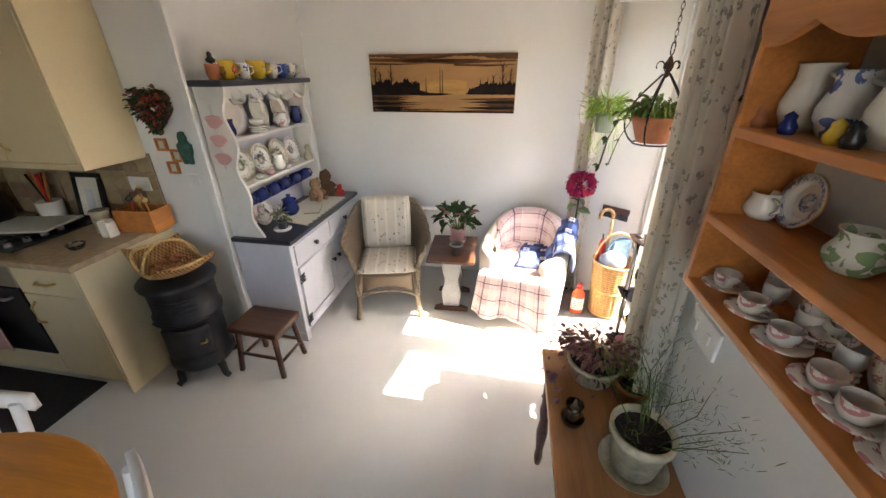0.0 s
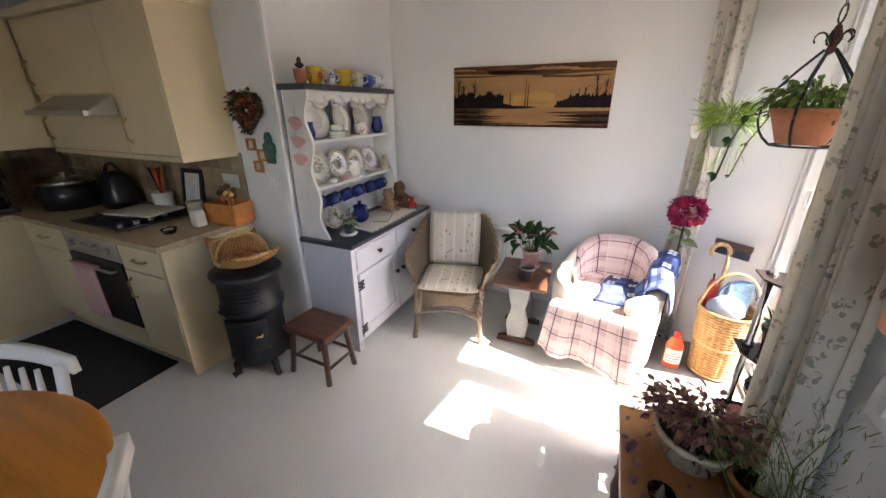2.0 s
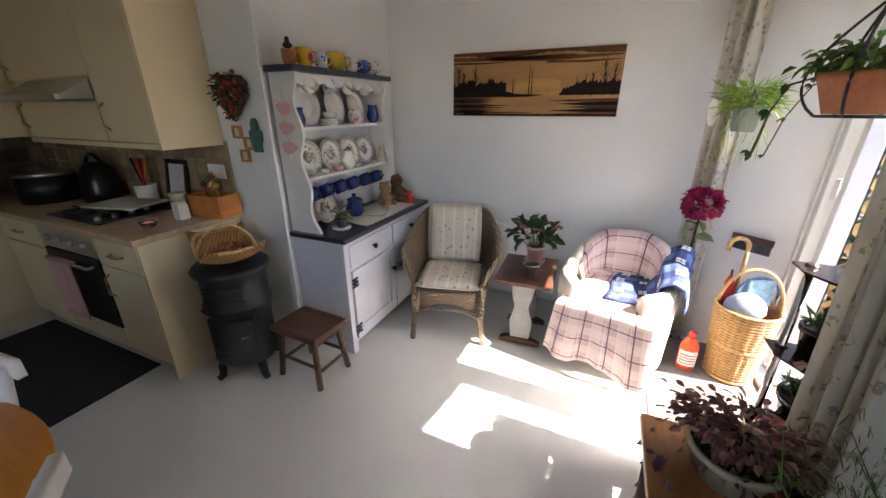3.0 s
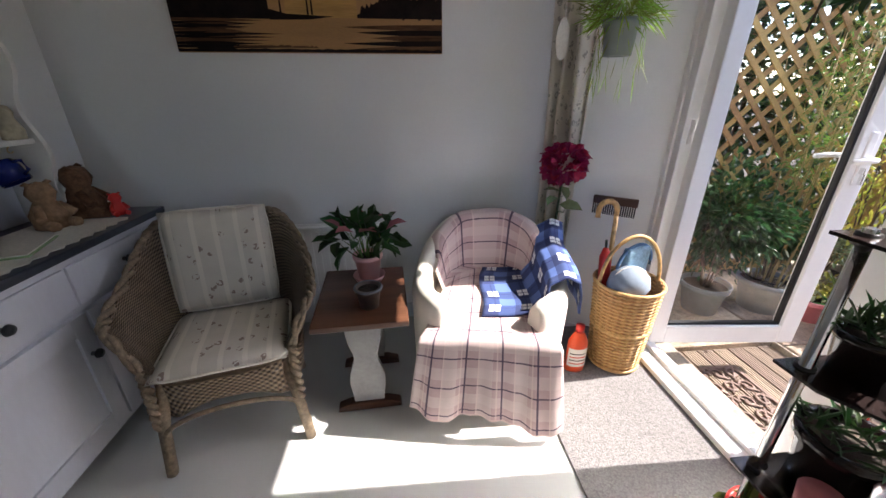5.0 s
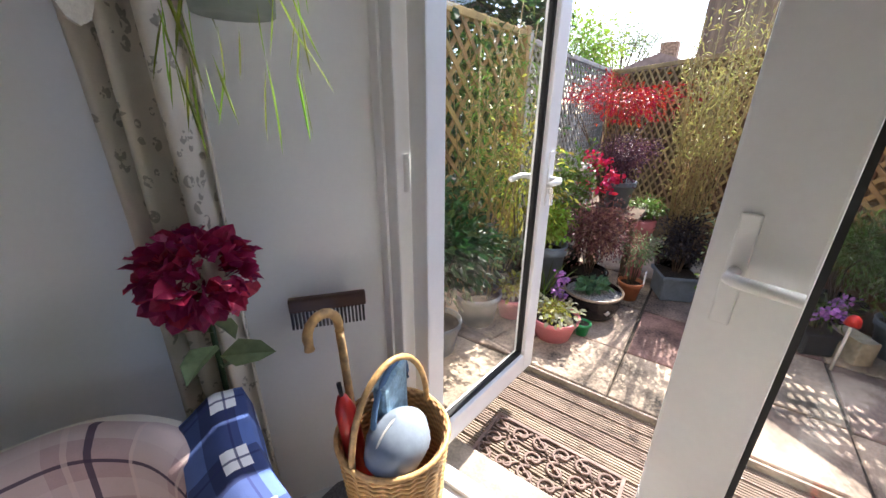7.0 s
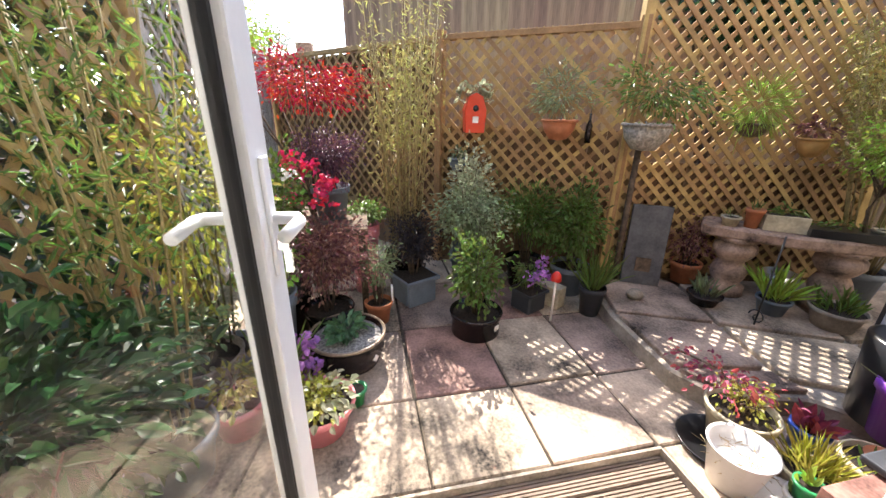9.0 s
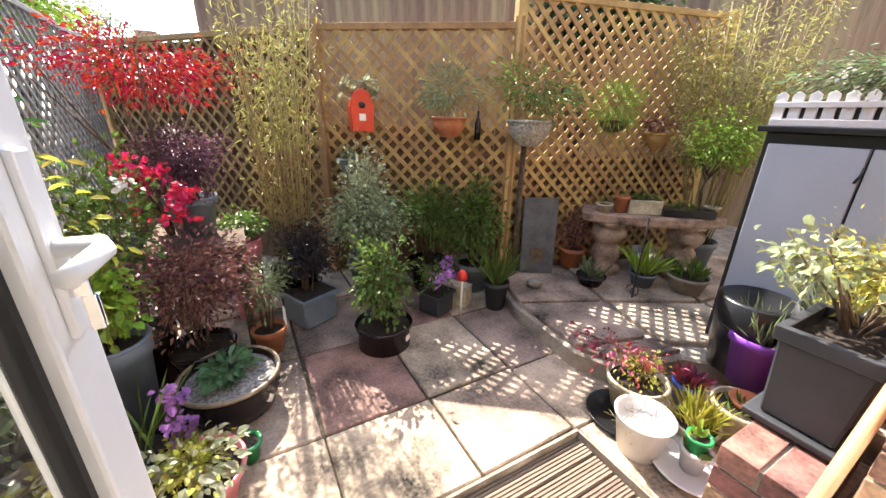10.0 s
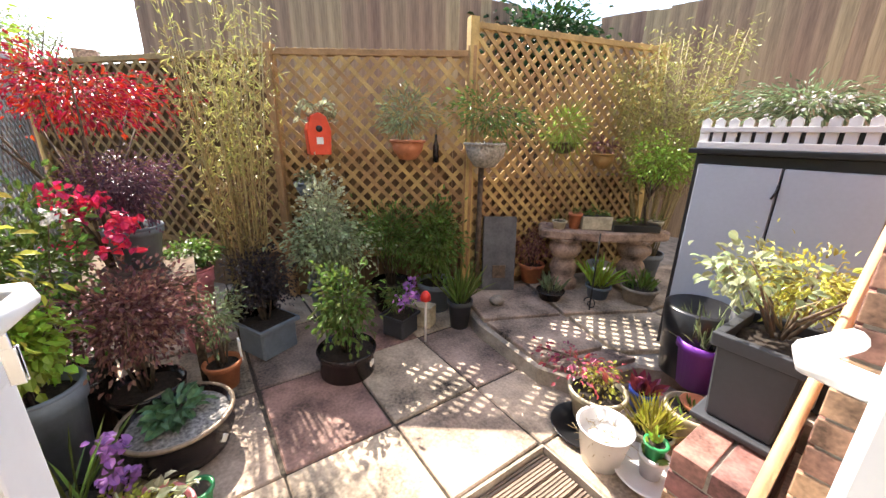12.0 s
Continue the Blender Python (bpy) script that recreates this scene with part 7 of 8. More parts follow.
def fence(p, q, z0, z1, label, spacing, backing=None, top=1.0, slatm=TRELLIS, width=0.024, thick=0.008):
    """A diagonal trellis between p and q, with a frame and perhaps boards behind."""
    P, Q = Vector((*p, 0)), Vector((*q, 0))
    L = (Q - P).length
    ang = math.degrees(math.atan2(Q.y - P.y, Q.x - P.x))
    ob = thing("trellis_fence", pose(p[0], p[1], 0, 0, 0, ang), label, "fence", "garden fences")
    h = z1 - z0
    part("top_rail", box(-0.02, -0.03, z1 - 0.04, L + 0.02, 0.03, z1, 0.004), slatm, ob)
    part("bottom_rail", box(0, -0.02, z0, L, 0.02, z0 + 0.04, 0.003), slatm, ob)
    for x in (0.0, L):
        part("post", box(x - 0.03, -0.035, PATIO - 0.06, x + 0.03, 0.035, z1 + 0.03, 0.004), slatm, ob)
    for sgn, yy in ((1, 0.006), (-1, 0.016)):
        n = int((L + h) / spacing)
        for k in range(1, n + 1):
            s = k * spacing
            x0, y0 = (s - h, h) if s > h else (0.0, s)
            x1, y1 = (L, s - L) if s > L else (s, 0.0)
            a, b = (x0, z0 + y0), (x1, z0 + y1)
            if sgn < 0:
                a, b = (L - a[0], a[1]), (L - b[0], b[1])
            d = Vector((b[0] - a[0], b[1] - a[1]))
            if d.length < 0.05:
                continue
            nn = Vector((-d.y, d.x)).normalized() * width / 2
            part("slat", prism([(a[0] + nn.x, a[1] + nn.y), (b[0] + nn.x, b[1] + nn.y), (b[0] - nn.x, b[1] - nn.y), (a[0] - nn.x, a[1] - nn.y)], yy, yy + thick, "y"), slatm, ob)
    if backing:
        n = int(L / 0.12) + 1
        for k in range(n):
            part("back_board", box(k * L / n + 0.002, -0.024, PATIO - 0.06, (k + 1) * L / n - 0.002, -0.008 - 0.004 * (k % 2), top), backing, ob)
    return ob


fence(FA, FB, 0.25, 1.70, "golden brown diagonal trellis on an orange brown board fence", 0.105, BOARDO, 1.06, width=0.028)
fence(FB, FC, 0.25, 1.70, "diagonal trellis over a brown board fence", 0.13, BOARDO, 1.65)
fence(FD, FA, 0.05, 1.87, "tall open golden trellis panel that lets the sun through", 0.098, BOARDO, 0.86, width=0.028)
fence((3.55, 3.85), (1.80, 3.85), 0.1, 1.75, "weathered open diagonal trellis beside the house", 0.14, width=0.03)
fence((6.5, 3.98), (3.6, 3.85), 0.1, 1.72, "silvery lattice fence at the garden's side", 0.11, slatm=GREYF)

tall = thing("board_fence", pose(0, 0, 0), "tall grey brown feather-edge board fence behind the garden", "fence")
for (p, q, z1) in (((5.0, 0.45), (6.9, 3.05), 2.5), ((4.9, -1.7), (5.0, 0.45), 2.5), ((2.0, -2.6), (4.9, -1.7), 2.6)):
    P, Q = Vector((*p, 0)), Vector((*q, 0))
    n = int((Q - P).length / 0.125)
    ang = math.degrees(math.atan2(Q.y - P.y, Q.x - P.x))
    for k in range(n):
        m = P.lerp(Q, (k + 0.5) / n)
        bd = part("board", box(-0.066, -0.006 - 0.006 * (k % 2), PATIO - 0.1, 0.066, 0.008, z1 + rg.uniform(-0.015, 0.015)), BOARDF, tall)
        bd.matrix_basis = pose(m.x, m.y, 0, 0, 0, ang)
    for z in (0.6, 1.6, 2.3):
        r = part("rail", box(0, -0.05, z, (Q - P).length, -0.013, z + 0.08), BOARDF, tall)
        r.matrix_basis = pose(p[0], p[1], 0, 0, 0, ang)

house = thing("far_house", pose(0, 0, 0), "distant house roof beyond the fence", "house")
part("wall", box(17.5, 2.5, -2, 23, 7.5, 2.0), BRICK, house)
part("roof", prism([(2.2, 2.0), (7.8, 2.0), (5.0, 3.05)], 17.2, 23.3, "x"), ROOF, house)
part("chimney", box(19, 4.7, 2.6, 19.7, 5.3, 3.6), BRICK, house)
part("window", box(17.45, 4.3, 0.2, 17.5, 5.5, 1.3), SLATE, house)


def tree(name, m, label, h, r, leaf_mat, n, size, trunk_r=0.03, base=0.35, slim=0.5, clumps=12, flat=0.6, limbs=7, shell=0.5, kind="tree", spread=0.5):
    """Tapered trunk with limbs and an uneven crown of single leaves."""
    ob = thing(name, m, label, kind)
    rr = random.Random(int(h * 1000 + r * 777 + n))
    part("trunk", tube([(0, 0, 0), (0.02, 0.01, h * base * 0.6), (0.0, 0.02, h * base), (0.02, 0, h * 0.8)], trunk_r, 7, taper=trunk_r * 0.3), BARK, ob)
    for k in range(limbs):
        a = k * 2.4 + rr.random()
        z0 = h * base * rr.uniform(0.75, 1.3)
        e = Vector((math.cos(a) * r * 0.75, math.sin(a) * r * 0.75, h - flat * r * rr.uniform(0.3, 1.2)))
        part("limb", tube([(0, 0.01, z0), (e.x * 0.45, e.y * 0.45, (z0 + e.z) / 2 + 0.04), e], trunk_r * 0.4, 5, taper=trunk_r * 0.1), BARK, ob)
    part("crown", leaves(rr, cloud(rr, int(n * 2.2), (0, 0, h - flat * r * 0.6), (r, r, r * flat), shell, clumps, spread), size * 0.68, slim), leaf_mat, ob)
    return ob


tree("far_tree", pose(20.5, 7.0, -1.0), "bare pale tree far beyond the fence", 5.6, 1.8, LGREY, 900, 0.16, 0.16, limbs=14)
tree("hedge_tree", pose(4.75, -0.45, -0.2), "dark green tree behind the open trellis", 2.55, 0.6, LDARK, 1300, 0.10, 0.06, clumps=16)
tree("far_bush", pose(7.0, 4.6, -0.2), "bright green tree beyond the side fence", 2.5, 0.7, LBRIGHT, 1300, 0.09, 0.05)


def hedge(name, x0, x1, y, h, label, n):
    """A clipped wall of leaves on a row of stems."""
    rr = random.Random(31)
    ob = thing(name, pose(0, 0, PATIO - 0.06), label, "hedge")
    for k in range(7):
        x = x0 + (x1 - x0) * (k + 0.5) / 7
        part("stem", tube([(x, y, 0), (x + 0.05, y, h * 0.5), (x - 0.03, y + 0.03, h * 0.9)], 0.025, 6, taper=0.008), BARK, ob)
    spots = []
    for _ in range(n):
        spots.append((Vector((rr.uniform(x0, x1), y + rr.gauss(0, 0.13), h * rr.random() ** 0.8 + rr.gauss(0, 0.05))), Vector((rr.gauss(0, 0.5), -1, 0.2))))
    part("foliage", leaves(rr, spots, 0.085, 0.6), LDARK, ob)
    return ob


hedge("hedge", 1.5, 4.8, 4.25, 3.0, "dense dark green hedge behind the side trellis", 11000)


def shrub(name, x, y, z, label, pr, ph, pot_mat, r, h, leaf_mat, n, size, slim=0.5, clumps=10, square=False, trunk=0.012, droop=0.3, cat="potted shrub", stem_n=7, lift=0.1, foot=0.72):
    """A pot with soil, stems and a leafy bush over it."""
    rr = random.Random(int(x * 997 + y * 313 + n))
    ob = thing(name, pose(x, y, z, 0, 0, rr.uniform(0, 40) if not square else 25), label, cat)
    if ph:
        if square:
            w = pr
            part("pot", prism([(-w * 0.85, -w * 0.85), (w * 0.85, -w * 0.85), (w * 0.85, w * 0.85), (-w * 0.85, w * 0.85)], 0.0, ph * 0.93, "z", 0.01), pot_mat, ob)
            part("rim", box(-w, -w, ph * 0.86, w, w, ph, 0.008), pot_mat, ob)
            part("soil", box(-w * 0.88, -w * 0.88, ph * 0.95, w * 0.88, w * 0.88, ph + 0.002, 0.001), SOIL, ob)
        else:
            part("pot", lathe(pot_profile(pr, ph, foot=foot), 28), pot_mat, ob)
            part("rim", tube(arc(0, 0, ph * 0.99, pr, 0, 350, 30, "xy"), 0.008, 6, closed=True), pot_mat, ob)
            part("soil", lathe([(pr * 0.955, ph * 0.87), (pr * 0.5, ph * 0.885), (0.0, ph * 0.875)], 20), SOIL, ob)
    for k in range(stem_n):
        a = k * 2.4
        part("stem", tube([(0.02 * math.cos(a), 0.02 * math.sin(a), ph * 0.85), (r * 0.3 * math.cos(a), r * 0.3 * math.sin(a), ph + h * 0.4), (r * 0.7 * math.cos(a + 0.3), r * 0.7 * math.sin(a + 0.3), ph + h * rr.uniform(0.6, 0.95))], trunk * 0.5, 5, taper=trunk * 0.15), BARK, ob)
    part("foliage", leaves(rr, cloud(rr, int(n * 2.6), (0, 0, ph + h * (0.5 + lift)), (r, r, h * 0.5), 0.45, clumps * 2, 0.42), size * 0.66, slim, droop), leaf_mat, ob)
    return ob


def grass(name, x, y, z, label, pr, ph, pot_mat, n, length, leaf_mat, slim=0.05, cat="potted grass"):
    rr = random.Random(int(x * 771 + y * 533 + n))
    ob = potted(name, pose(x, y, z), label, pr, ph, pot_mat, cat)
    spots = []
    for _ in range(n):
        a, q = rr.uniform(0, 6.28), rr.random() * pr * 0.7
        spots.append((Vector((q * math.cos(a), q * math.sin(a), ph * 0.88)), Vector((math.cos(a) * rr.random(), math.sin(a) * rr.random(), 1.4))))
    part("tuft", leaves(rr, spots, length, slim, 0.1, curl=0.10), leaf_mat, ob)
    return ob


def blossom(ob, rr, spots, r, petal_mat, n=16, size=0.03, name="blossom"):
    for c in spots:
        part(name, leaves(rr, [(Vector(c) + Vector((rr.gauss(0, 1), rr.gauss(0, 1), rr.gauss(0, 1))) * r * 0.5, Vector((rr.gauss(0, 1), rr.gauss(0, 1), rr.gauss(0, 1)))) for _ in range(n)], size, 0.8), petal_mat, ob)


def bamboo(x, y, z, label, r, h, pr, ph, pot_mat, n=900, canes=22, leaf_mat=LBAMBOO, size=0.07, low=0.15):
    rr = random.Random(int(x * 100 + y * 10))
    ob = potted("bamboo", pose(x, y, z), label, pr, ph, pot_mat, "bamboo")
    spots = []
    for k in range(canes):
        a, q = rr.uniform(0, 6.28), math.sqrt(rr.random())
        p0 = Vector((math.cos(a) * q * pr * 0.6, math.sin(a) * q * pr * 0.6, ph * 0.85))
        p1 = Vector((math.cos(a) * q * r, math.sin(a) * q * r, ph + h * rr.uniform(0.7, 1.0)))
        part("cane", tube([p0, (p0 + p1) / 2 + Vector((0, 0, 0.02)), p1], 0.006, 5, taper=0.0025), CANE, ob)
        for _ in range(2 * n // canes):
            t = rr.uniform(low, 1.02) ** 0.7
            spots.append((p0.lerp(p1, t) + Vector((rr.gauss(0, 1), rr.gauss(0, 1), rr.gauss(0, 0.6))) * 0.05, Vector((rr.gauss(0, 1), rr.gauss(0, 1), -0.3))))
    if leaf_mat is LBAMBOO:
        dry = [q for q in spots if q[0].z < ph + h * 0.42]
        spots = [q for q in spots if q[0].z >= ph + h * 0.42] + dry[::3]
        part("dry_leaf", leaves(rr, dry, size * 0.55, 0.14, 0.7), LDRY, ob, "dry brown leaves low on the canes")
    part("foliage", leaves(rr, spots, size * 0.62, 0.16, 0.4), leaf_mat, ob)
    return ob


# left of the doorway, along the side fence
rf = random.Random(77)
bamboo(2.72, 3.66, PATIO, "leafy green bamboo screen beside the house", 0.34, 1.75, 0.16, 0.22, LEAD, 1000, 14, LSCREEN, 0.075, 0.3)
shrub("side_shrub", 2.78, 3.72, PATIO, "dense dark green shrub in a tub", 0.12, 0.2, BLACKGL, 0.17, 0.48, LDARK, 420, 0.07, lift=0.14)
shrub("side_shrub", 2.3, 3.68, PATIO, "glossy dark green shrub in a grey pot", 0.14, 0.2, LEAD, 0.27, 0.66, LDARK, 700, 0.085, 0.45, lift=0.14)
tp = shrub("trough_plant", 3.08, 3.66, PATIO, "dry stems and silver leaves in a rough stone trough", 0.16, 0.28, STONEG, 0.17, 0.22, LGREY, 160, 0.05)
for k in range(16):
    a = k * 0.8
    part("dry_stem", tube([(0.03 * math.cos(a), 0.03 * math.sin(a), 0.24), (0.09 * math.cos(a + 0.4), 0.09 * math.sin(a + 0.4), 0.42), (0.20 * math.cos(a + 0.7), 0.20 * math.sin(a + 0.7), 0.46 + 0.05 * (k % 4))], 0.004, 5, taper=0.001), STRAW, tp)
pv = shrub("variegated_plant", 2.92, 3.50, PATIO, "second variegated plant in a small pink pot", 0.11, 0.15, PINKPOT, 0.15, 0.14, LYELLOW, 70, 0.06, 0.6)
part("cream_leaf", leaves(rf, cloud(rf, 90, (0, 0, 0.22), (0.17, 0.17, 0.09)), 0.04, 0.7), LWHITE, pv)
tree("red_maple", pose(4.08, 3.25, PATIO), "scarlet Japanese maple with fine leaves", 1.55, 0.47, LRED, 950, 0.040, 0.028, slim=0.4, clumps=34, flat=0.42, spread=0.26)
shrub("purple_shrub", 4.0, 3.14, PATIO + 0.62, "round purple leaved shrub in a blue grey pot", 0.12, 0.2, LEAD, 0.23, 0.33, LPURPLE, 1100, 0.032)
o = thing("plant_table", pose(4.0, 3.14, PATIO), "dark slatted wooden plant table", "table")
part("top", box(-0.3, -0.22, 0.58, 0.3, 0.22, 0.62, 0.004), BARK, o)
for x in (-0.26, 0.26):
    for y in (-0.18, 0.18):
        part("leg", box(x - 0.02, y - 0.02, 0.0, x + 0.02, y + 0.02, 0.58), BARK, o)
ro = shrub("azalea", 3.64, 3.42, PATIO, "azalea with bright red and white flowers", 0.15, 0.28, BLACKGL, 0.26, 0.75, LGREEN, 560, 0.05)
blossom(ro, rf, [(0.05, -0.22, 0.98), (-0.06, -0.28, 0.92), (0.14, -0.16, 0.94), (-0.14, -0.25, 0.84), (0.1, -0.3, 0.86), (-0.02, -0.12, 1.02), (0.2, -0.1, 0.8)], 0.05, PETALR, 34, 0.034, "red_blossom")
blossom(ro, rf, [(-0.18, -0.1, 0.98)], 0.03, PETALW, 12, 0.028, "white_blossom")
shrub("yellow_shrub", 3.22, 3.60, PATIO, "yellow green shrub with arching leaves", 0.13, 0.22, LEAD, 0.26, 1.25, LYELLOW, 300, 0.07, 0.35)
shrub("green_shrub", 3.36, 3.43, PATIO, "fresh green broad leaved plant in a tall blue grey pot", 0.13, 0.42, LEAD, 0.155, 0.28, LBRIGHT, 330, 0.058, 0.7)
shrub("copper_shrub", 3.56, 3.17, PATIO, "copper leaved shrub in a dark pot", 0.14, 0.20, BLACKGL, 0.27, 0.50, LCOPPER, 1500, 0.036, 0.55, 14)
bowl = thing("hosta_bowl", pose(3.30, 3.06, PATIO) @ Matrix.Scale(0.82, 4), "wide black glazed bowl with a hosta", "potted plant")
part("bowl", lathe([(0.0, 0.0), (0.16, 0.0), (0.20, 0.02), (0.235, 0.12), (0.225, 0.19), (0.245, 0.205), (0.245, 0.22), (0.225, 0.22), (0.215, 0.18), (0.0, 0.17)], 40), BLACKGL, bowl, "black glazed bowl")
part("rim", tube(arc(0, 0, 0.216, 0.236, 0, 354, 44, "xy"), 0.012, 7, closed=True), mat("bronze glazed rim", (0.30, 0.22, 0.15), 0.3, vary=0.3, scale=20), bowl)
part("gravel", lathe([(0.22, 0.185), (0.1, 0.195), (0.0, 0.20)], 30), mat("white speckled gravel", (0.30, 0.28, 0.26), 0.95, vary=0.6, scale=60, fine=160, bump=1.0), bowl)
hs = []
for k in range(80):
    a, q = rf.uniform(0, 6.28), rf.uniform(0.01, 0.09)
    hs.append((Vector((q * math.cos(a), q * math.sin(a), 0.22 + 0.05 * rf.random())), Vector((math.cos(a), math.sin(a), 0.45))))
part("hosta_leaf", leaves(rf, hs, 0.085, 0.55, 0.15), mat("hosta leaf", (0.10, 0.22, 0.10), 0.4, vary=0.3, scale=30, per="island", island=0.3, trans=0.25), bowl)
part("medallion", lathe([(0.0, 0.0), (0.03, 0.0), (0.024, 0.006), (0.0, 0.007)], 4, m=pose(-0.155, -0.17, 0.11, 90, 0, -42)), CHINA, bowl, "pale square motif")
pk = shrub("variegated_plant", 2.86, 3.17, PATIO, "yellow and cream variegated plant in a pink bowl", 0.15, 0.145, PINKPOT, 0.12, 0.07, LYELLOW, 200, 0.036, 0.7)
part("cream_leaf", leaves(rf, cloud(rf, 120, (0, 0, 0.19), (0.15, 0.15, 0.05)), 0.036, 0.7), LWHITE, pk)
grass("green_cup", 2.98, 3.02, PATIO, "small green plastic pot of soil", 0.05, 0.085, GREENP, 8, 0.05, LGREEN)
og = grass("orchid", 3.02, 3.34, PATIO, "violet orchid with strap leaves", 0.10, 0.16, BLACKGL, 22, 0.28, LGREEN, 0.05)
blossom(og, rf, [(0.0, -0.12, 0.36), (0.03, -0.14, 0.30), (-0.03, -0.12, 0.25), (0.01, -0.15, 0.19)], 0.035, PETALV, 14, 0.034)
tt = shrub("standard_tree", 3.68, 2.88, PATIO, "small grey green standard in a terracotta pot", 0.085, 0.14, TERRA, 0.13, 0.34, LGREY, 260, 0.04, 0.35, lift=0.3)
part("plant_label", box(-0.02, -0.09, 0.12, 0.025, -0.084, 0.24, 0.008), UPVC, tt, "white plant label")
shrub("green_tray_plant", 4.15, 2.95, PATIO, "mixed green herbs in a pink pot", 0.11, 0.52, PINKPOT, 0.16, 0.16, LGREEN, 320, 0.05)
bamboo(4.12, 2.66, PATIO, "tall yellow green bamboo", 0.24, 1.75, 0.15, 0.3, BLACKGL, 1500, 26)
shrub("black_shrub", 3.93, 2.62, PATIO, "blackish purple shrub in a square lead pot", 0.135, 0.20, LEAD, 0.19, 0.42, LBLACK, 900, 0.032, square=True)
gr = shrub("rose_shrub", 3.46, 2.30, PATIO, "leafy green shrub in a black glazed pot", 0.155, 0.14, BLACKGL, 0.19, 0.44, LGREEN, 480, 0.05, 0.55, foot=0.95)
part("motif", box(-0.155, -0.02, 0.06, -0.148, 0.02, 0.09, 0.002), CHINA, gr)
shrub("green_mound", 4.05, 2.17, PATIO, "pale variegated mounded shrub", 0.16, 0.28, LEAD, 0.28, 0.54, LPALE, 1300, 0.045, 0.6, 14)
part("white_leaf", leaves(rf, cloud(rf, 300, (4.16, 2.15, 0.86), (0.16, 0.2, 0.2)), 0.05, 0.7), LWHITE, shrub("white_ivy", 4.18, 2.16, PATIO, "white variegated ivy climbing the trellis", 0.12, 0.3, LEAD, 0.18, 0.7, LWHITE, 420, 0.045, 0.7)).matrix_basis = Matrix.Identity(4)
shrub("green_mound", 4.02, 1.74, PATIO, "dark rosemary like shrub", 0.15, 0.22, BLACKGL, 0.27, 0.56, LGREEN, 1200, 0.06, 0.22, 14)
shrub("green_mound", 3.85, 1.45, PATIO, "green leafy shrub by the trellis", 0.14, 0.22, LEAD, 0.22, 0.56, LGREEN, 900, 0.055, 0.5, 12)
vb = shrub("flower_box", 3.66, 1.86, PATIO, "dark box with violet flowers and grass", 0.10, 0.15, PLANTERG, 0.13, 0.20, LGREEN, 160, 0.06, 0.2, square=True)
blossom(vb, rf, [(-0.10, 0.04, 0.32), (-0.07, -0.02, 0.36), (-0.09, 0.09, 0.29), (-0.13, 0.01, 0.29)], 0.04, PETALV, 22, 0.03)
tk = thing("toadstool_ornament", pose(3.47, 1.78, PATIO), "red and white toadstool garden ornament on a stick", "ornament")
part("stick", tube([(0, 0, 0), (0, 0, 0.30)], 0.008, 8), CHINA, tk)
part("cap", lathe([(0.0, 0.30), (0.035, 0.295), (0.03, 0.33), (0.015, 0.35), (0.0, 0.355)], 16), RED, tk)
grass("grass_box", 3.52, 1.47, PATIO, "upright grass in a square black pot", 0.085, 0.2, PLANTERG, 90, 0.26, LGREEN)
o = thing("brick_block", pose(3.70, 1.68, PATIO, 0, 0, 30), "loose buff brick between the pots", "brick")
part("brick", box(-0.1, -0.05, 0, 0.1, 0.05, 0.15, 0.006), CREAMPOT, o)
sl = thing("slate_slab", pose(3.63, 1.02, 0.02, 0, 0, -31) @ pose(0, 0, 0, 0, 6), "grey stone slab leaning upright", "stone slab")
part("slab", box(-0.02, -0.125, 0.0, 0.02, 0.125, 0.57, 0.006), SLATE, sl)
part("boot_scraper", box(-0.03, -0.05, 0.10, -0.021, 0.05, 0.20, 0.004), BARK, sl)
o = thing("round_stone", pose(3.44, 1.20, 0.02), "round pale garden stone", "stone")
part("stone", lathe([(0.0, 0.0), (0.04, 0.005), (0.055, 0.03), (0.035, 0.055), (0.0, 0.06)], 14), STONEG, o)

# on the fences
bh = thing("bird_house", pose(4.36, 2.10, 1.02, 0, 0, 84), "bright red wooden bird house on the trellis", "bird house")
part("body", prism([(-0.07, 0.0), (0.07, 0.0), (0.08, 0.16), (0.05, 0.25), (0.0, 0.275), (-0.05, 0.25), (-0.08, 0.16)], -0.06, 0.06, "y", 0.004), mat("bright red paint", (0.72, 0.055, 0.012), 0.4, vary=0.1), bh)
part("entrance", lathe([(0.0, 0.0), (0.022, 0.0), (0.022, 0.003), (0.0, 0.003)], 16, m=pose(0, 0.060, 0.17, -90)), BLACKM, bh)
part("sign", box(-0.022, 0.060, 0.07, 0.022, 0.066, 0.115, 0.002), CHINA, bh)
part("fringe_leaf", leaves(rf, [(Vector((rf.uniform(-0.13, 0.13), -0.02, 0.24 + rf.uniform(-0.04, 0.09))), Vector((0, 0.5, 0.6))) for _ in range(90)], 0.06, 0.5), LWHITE, bh)


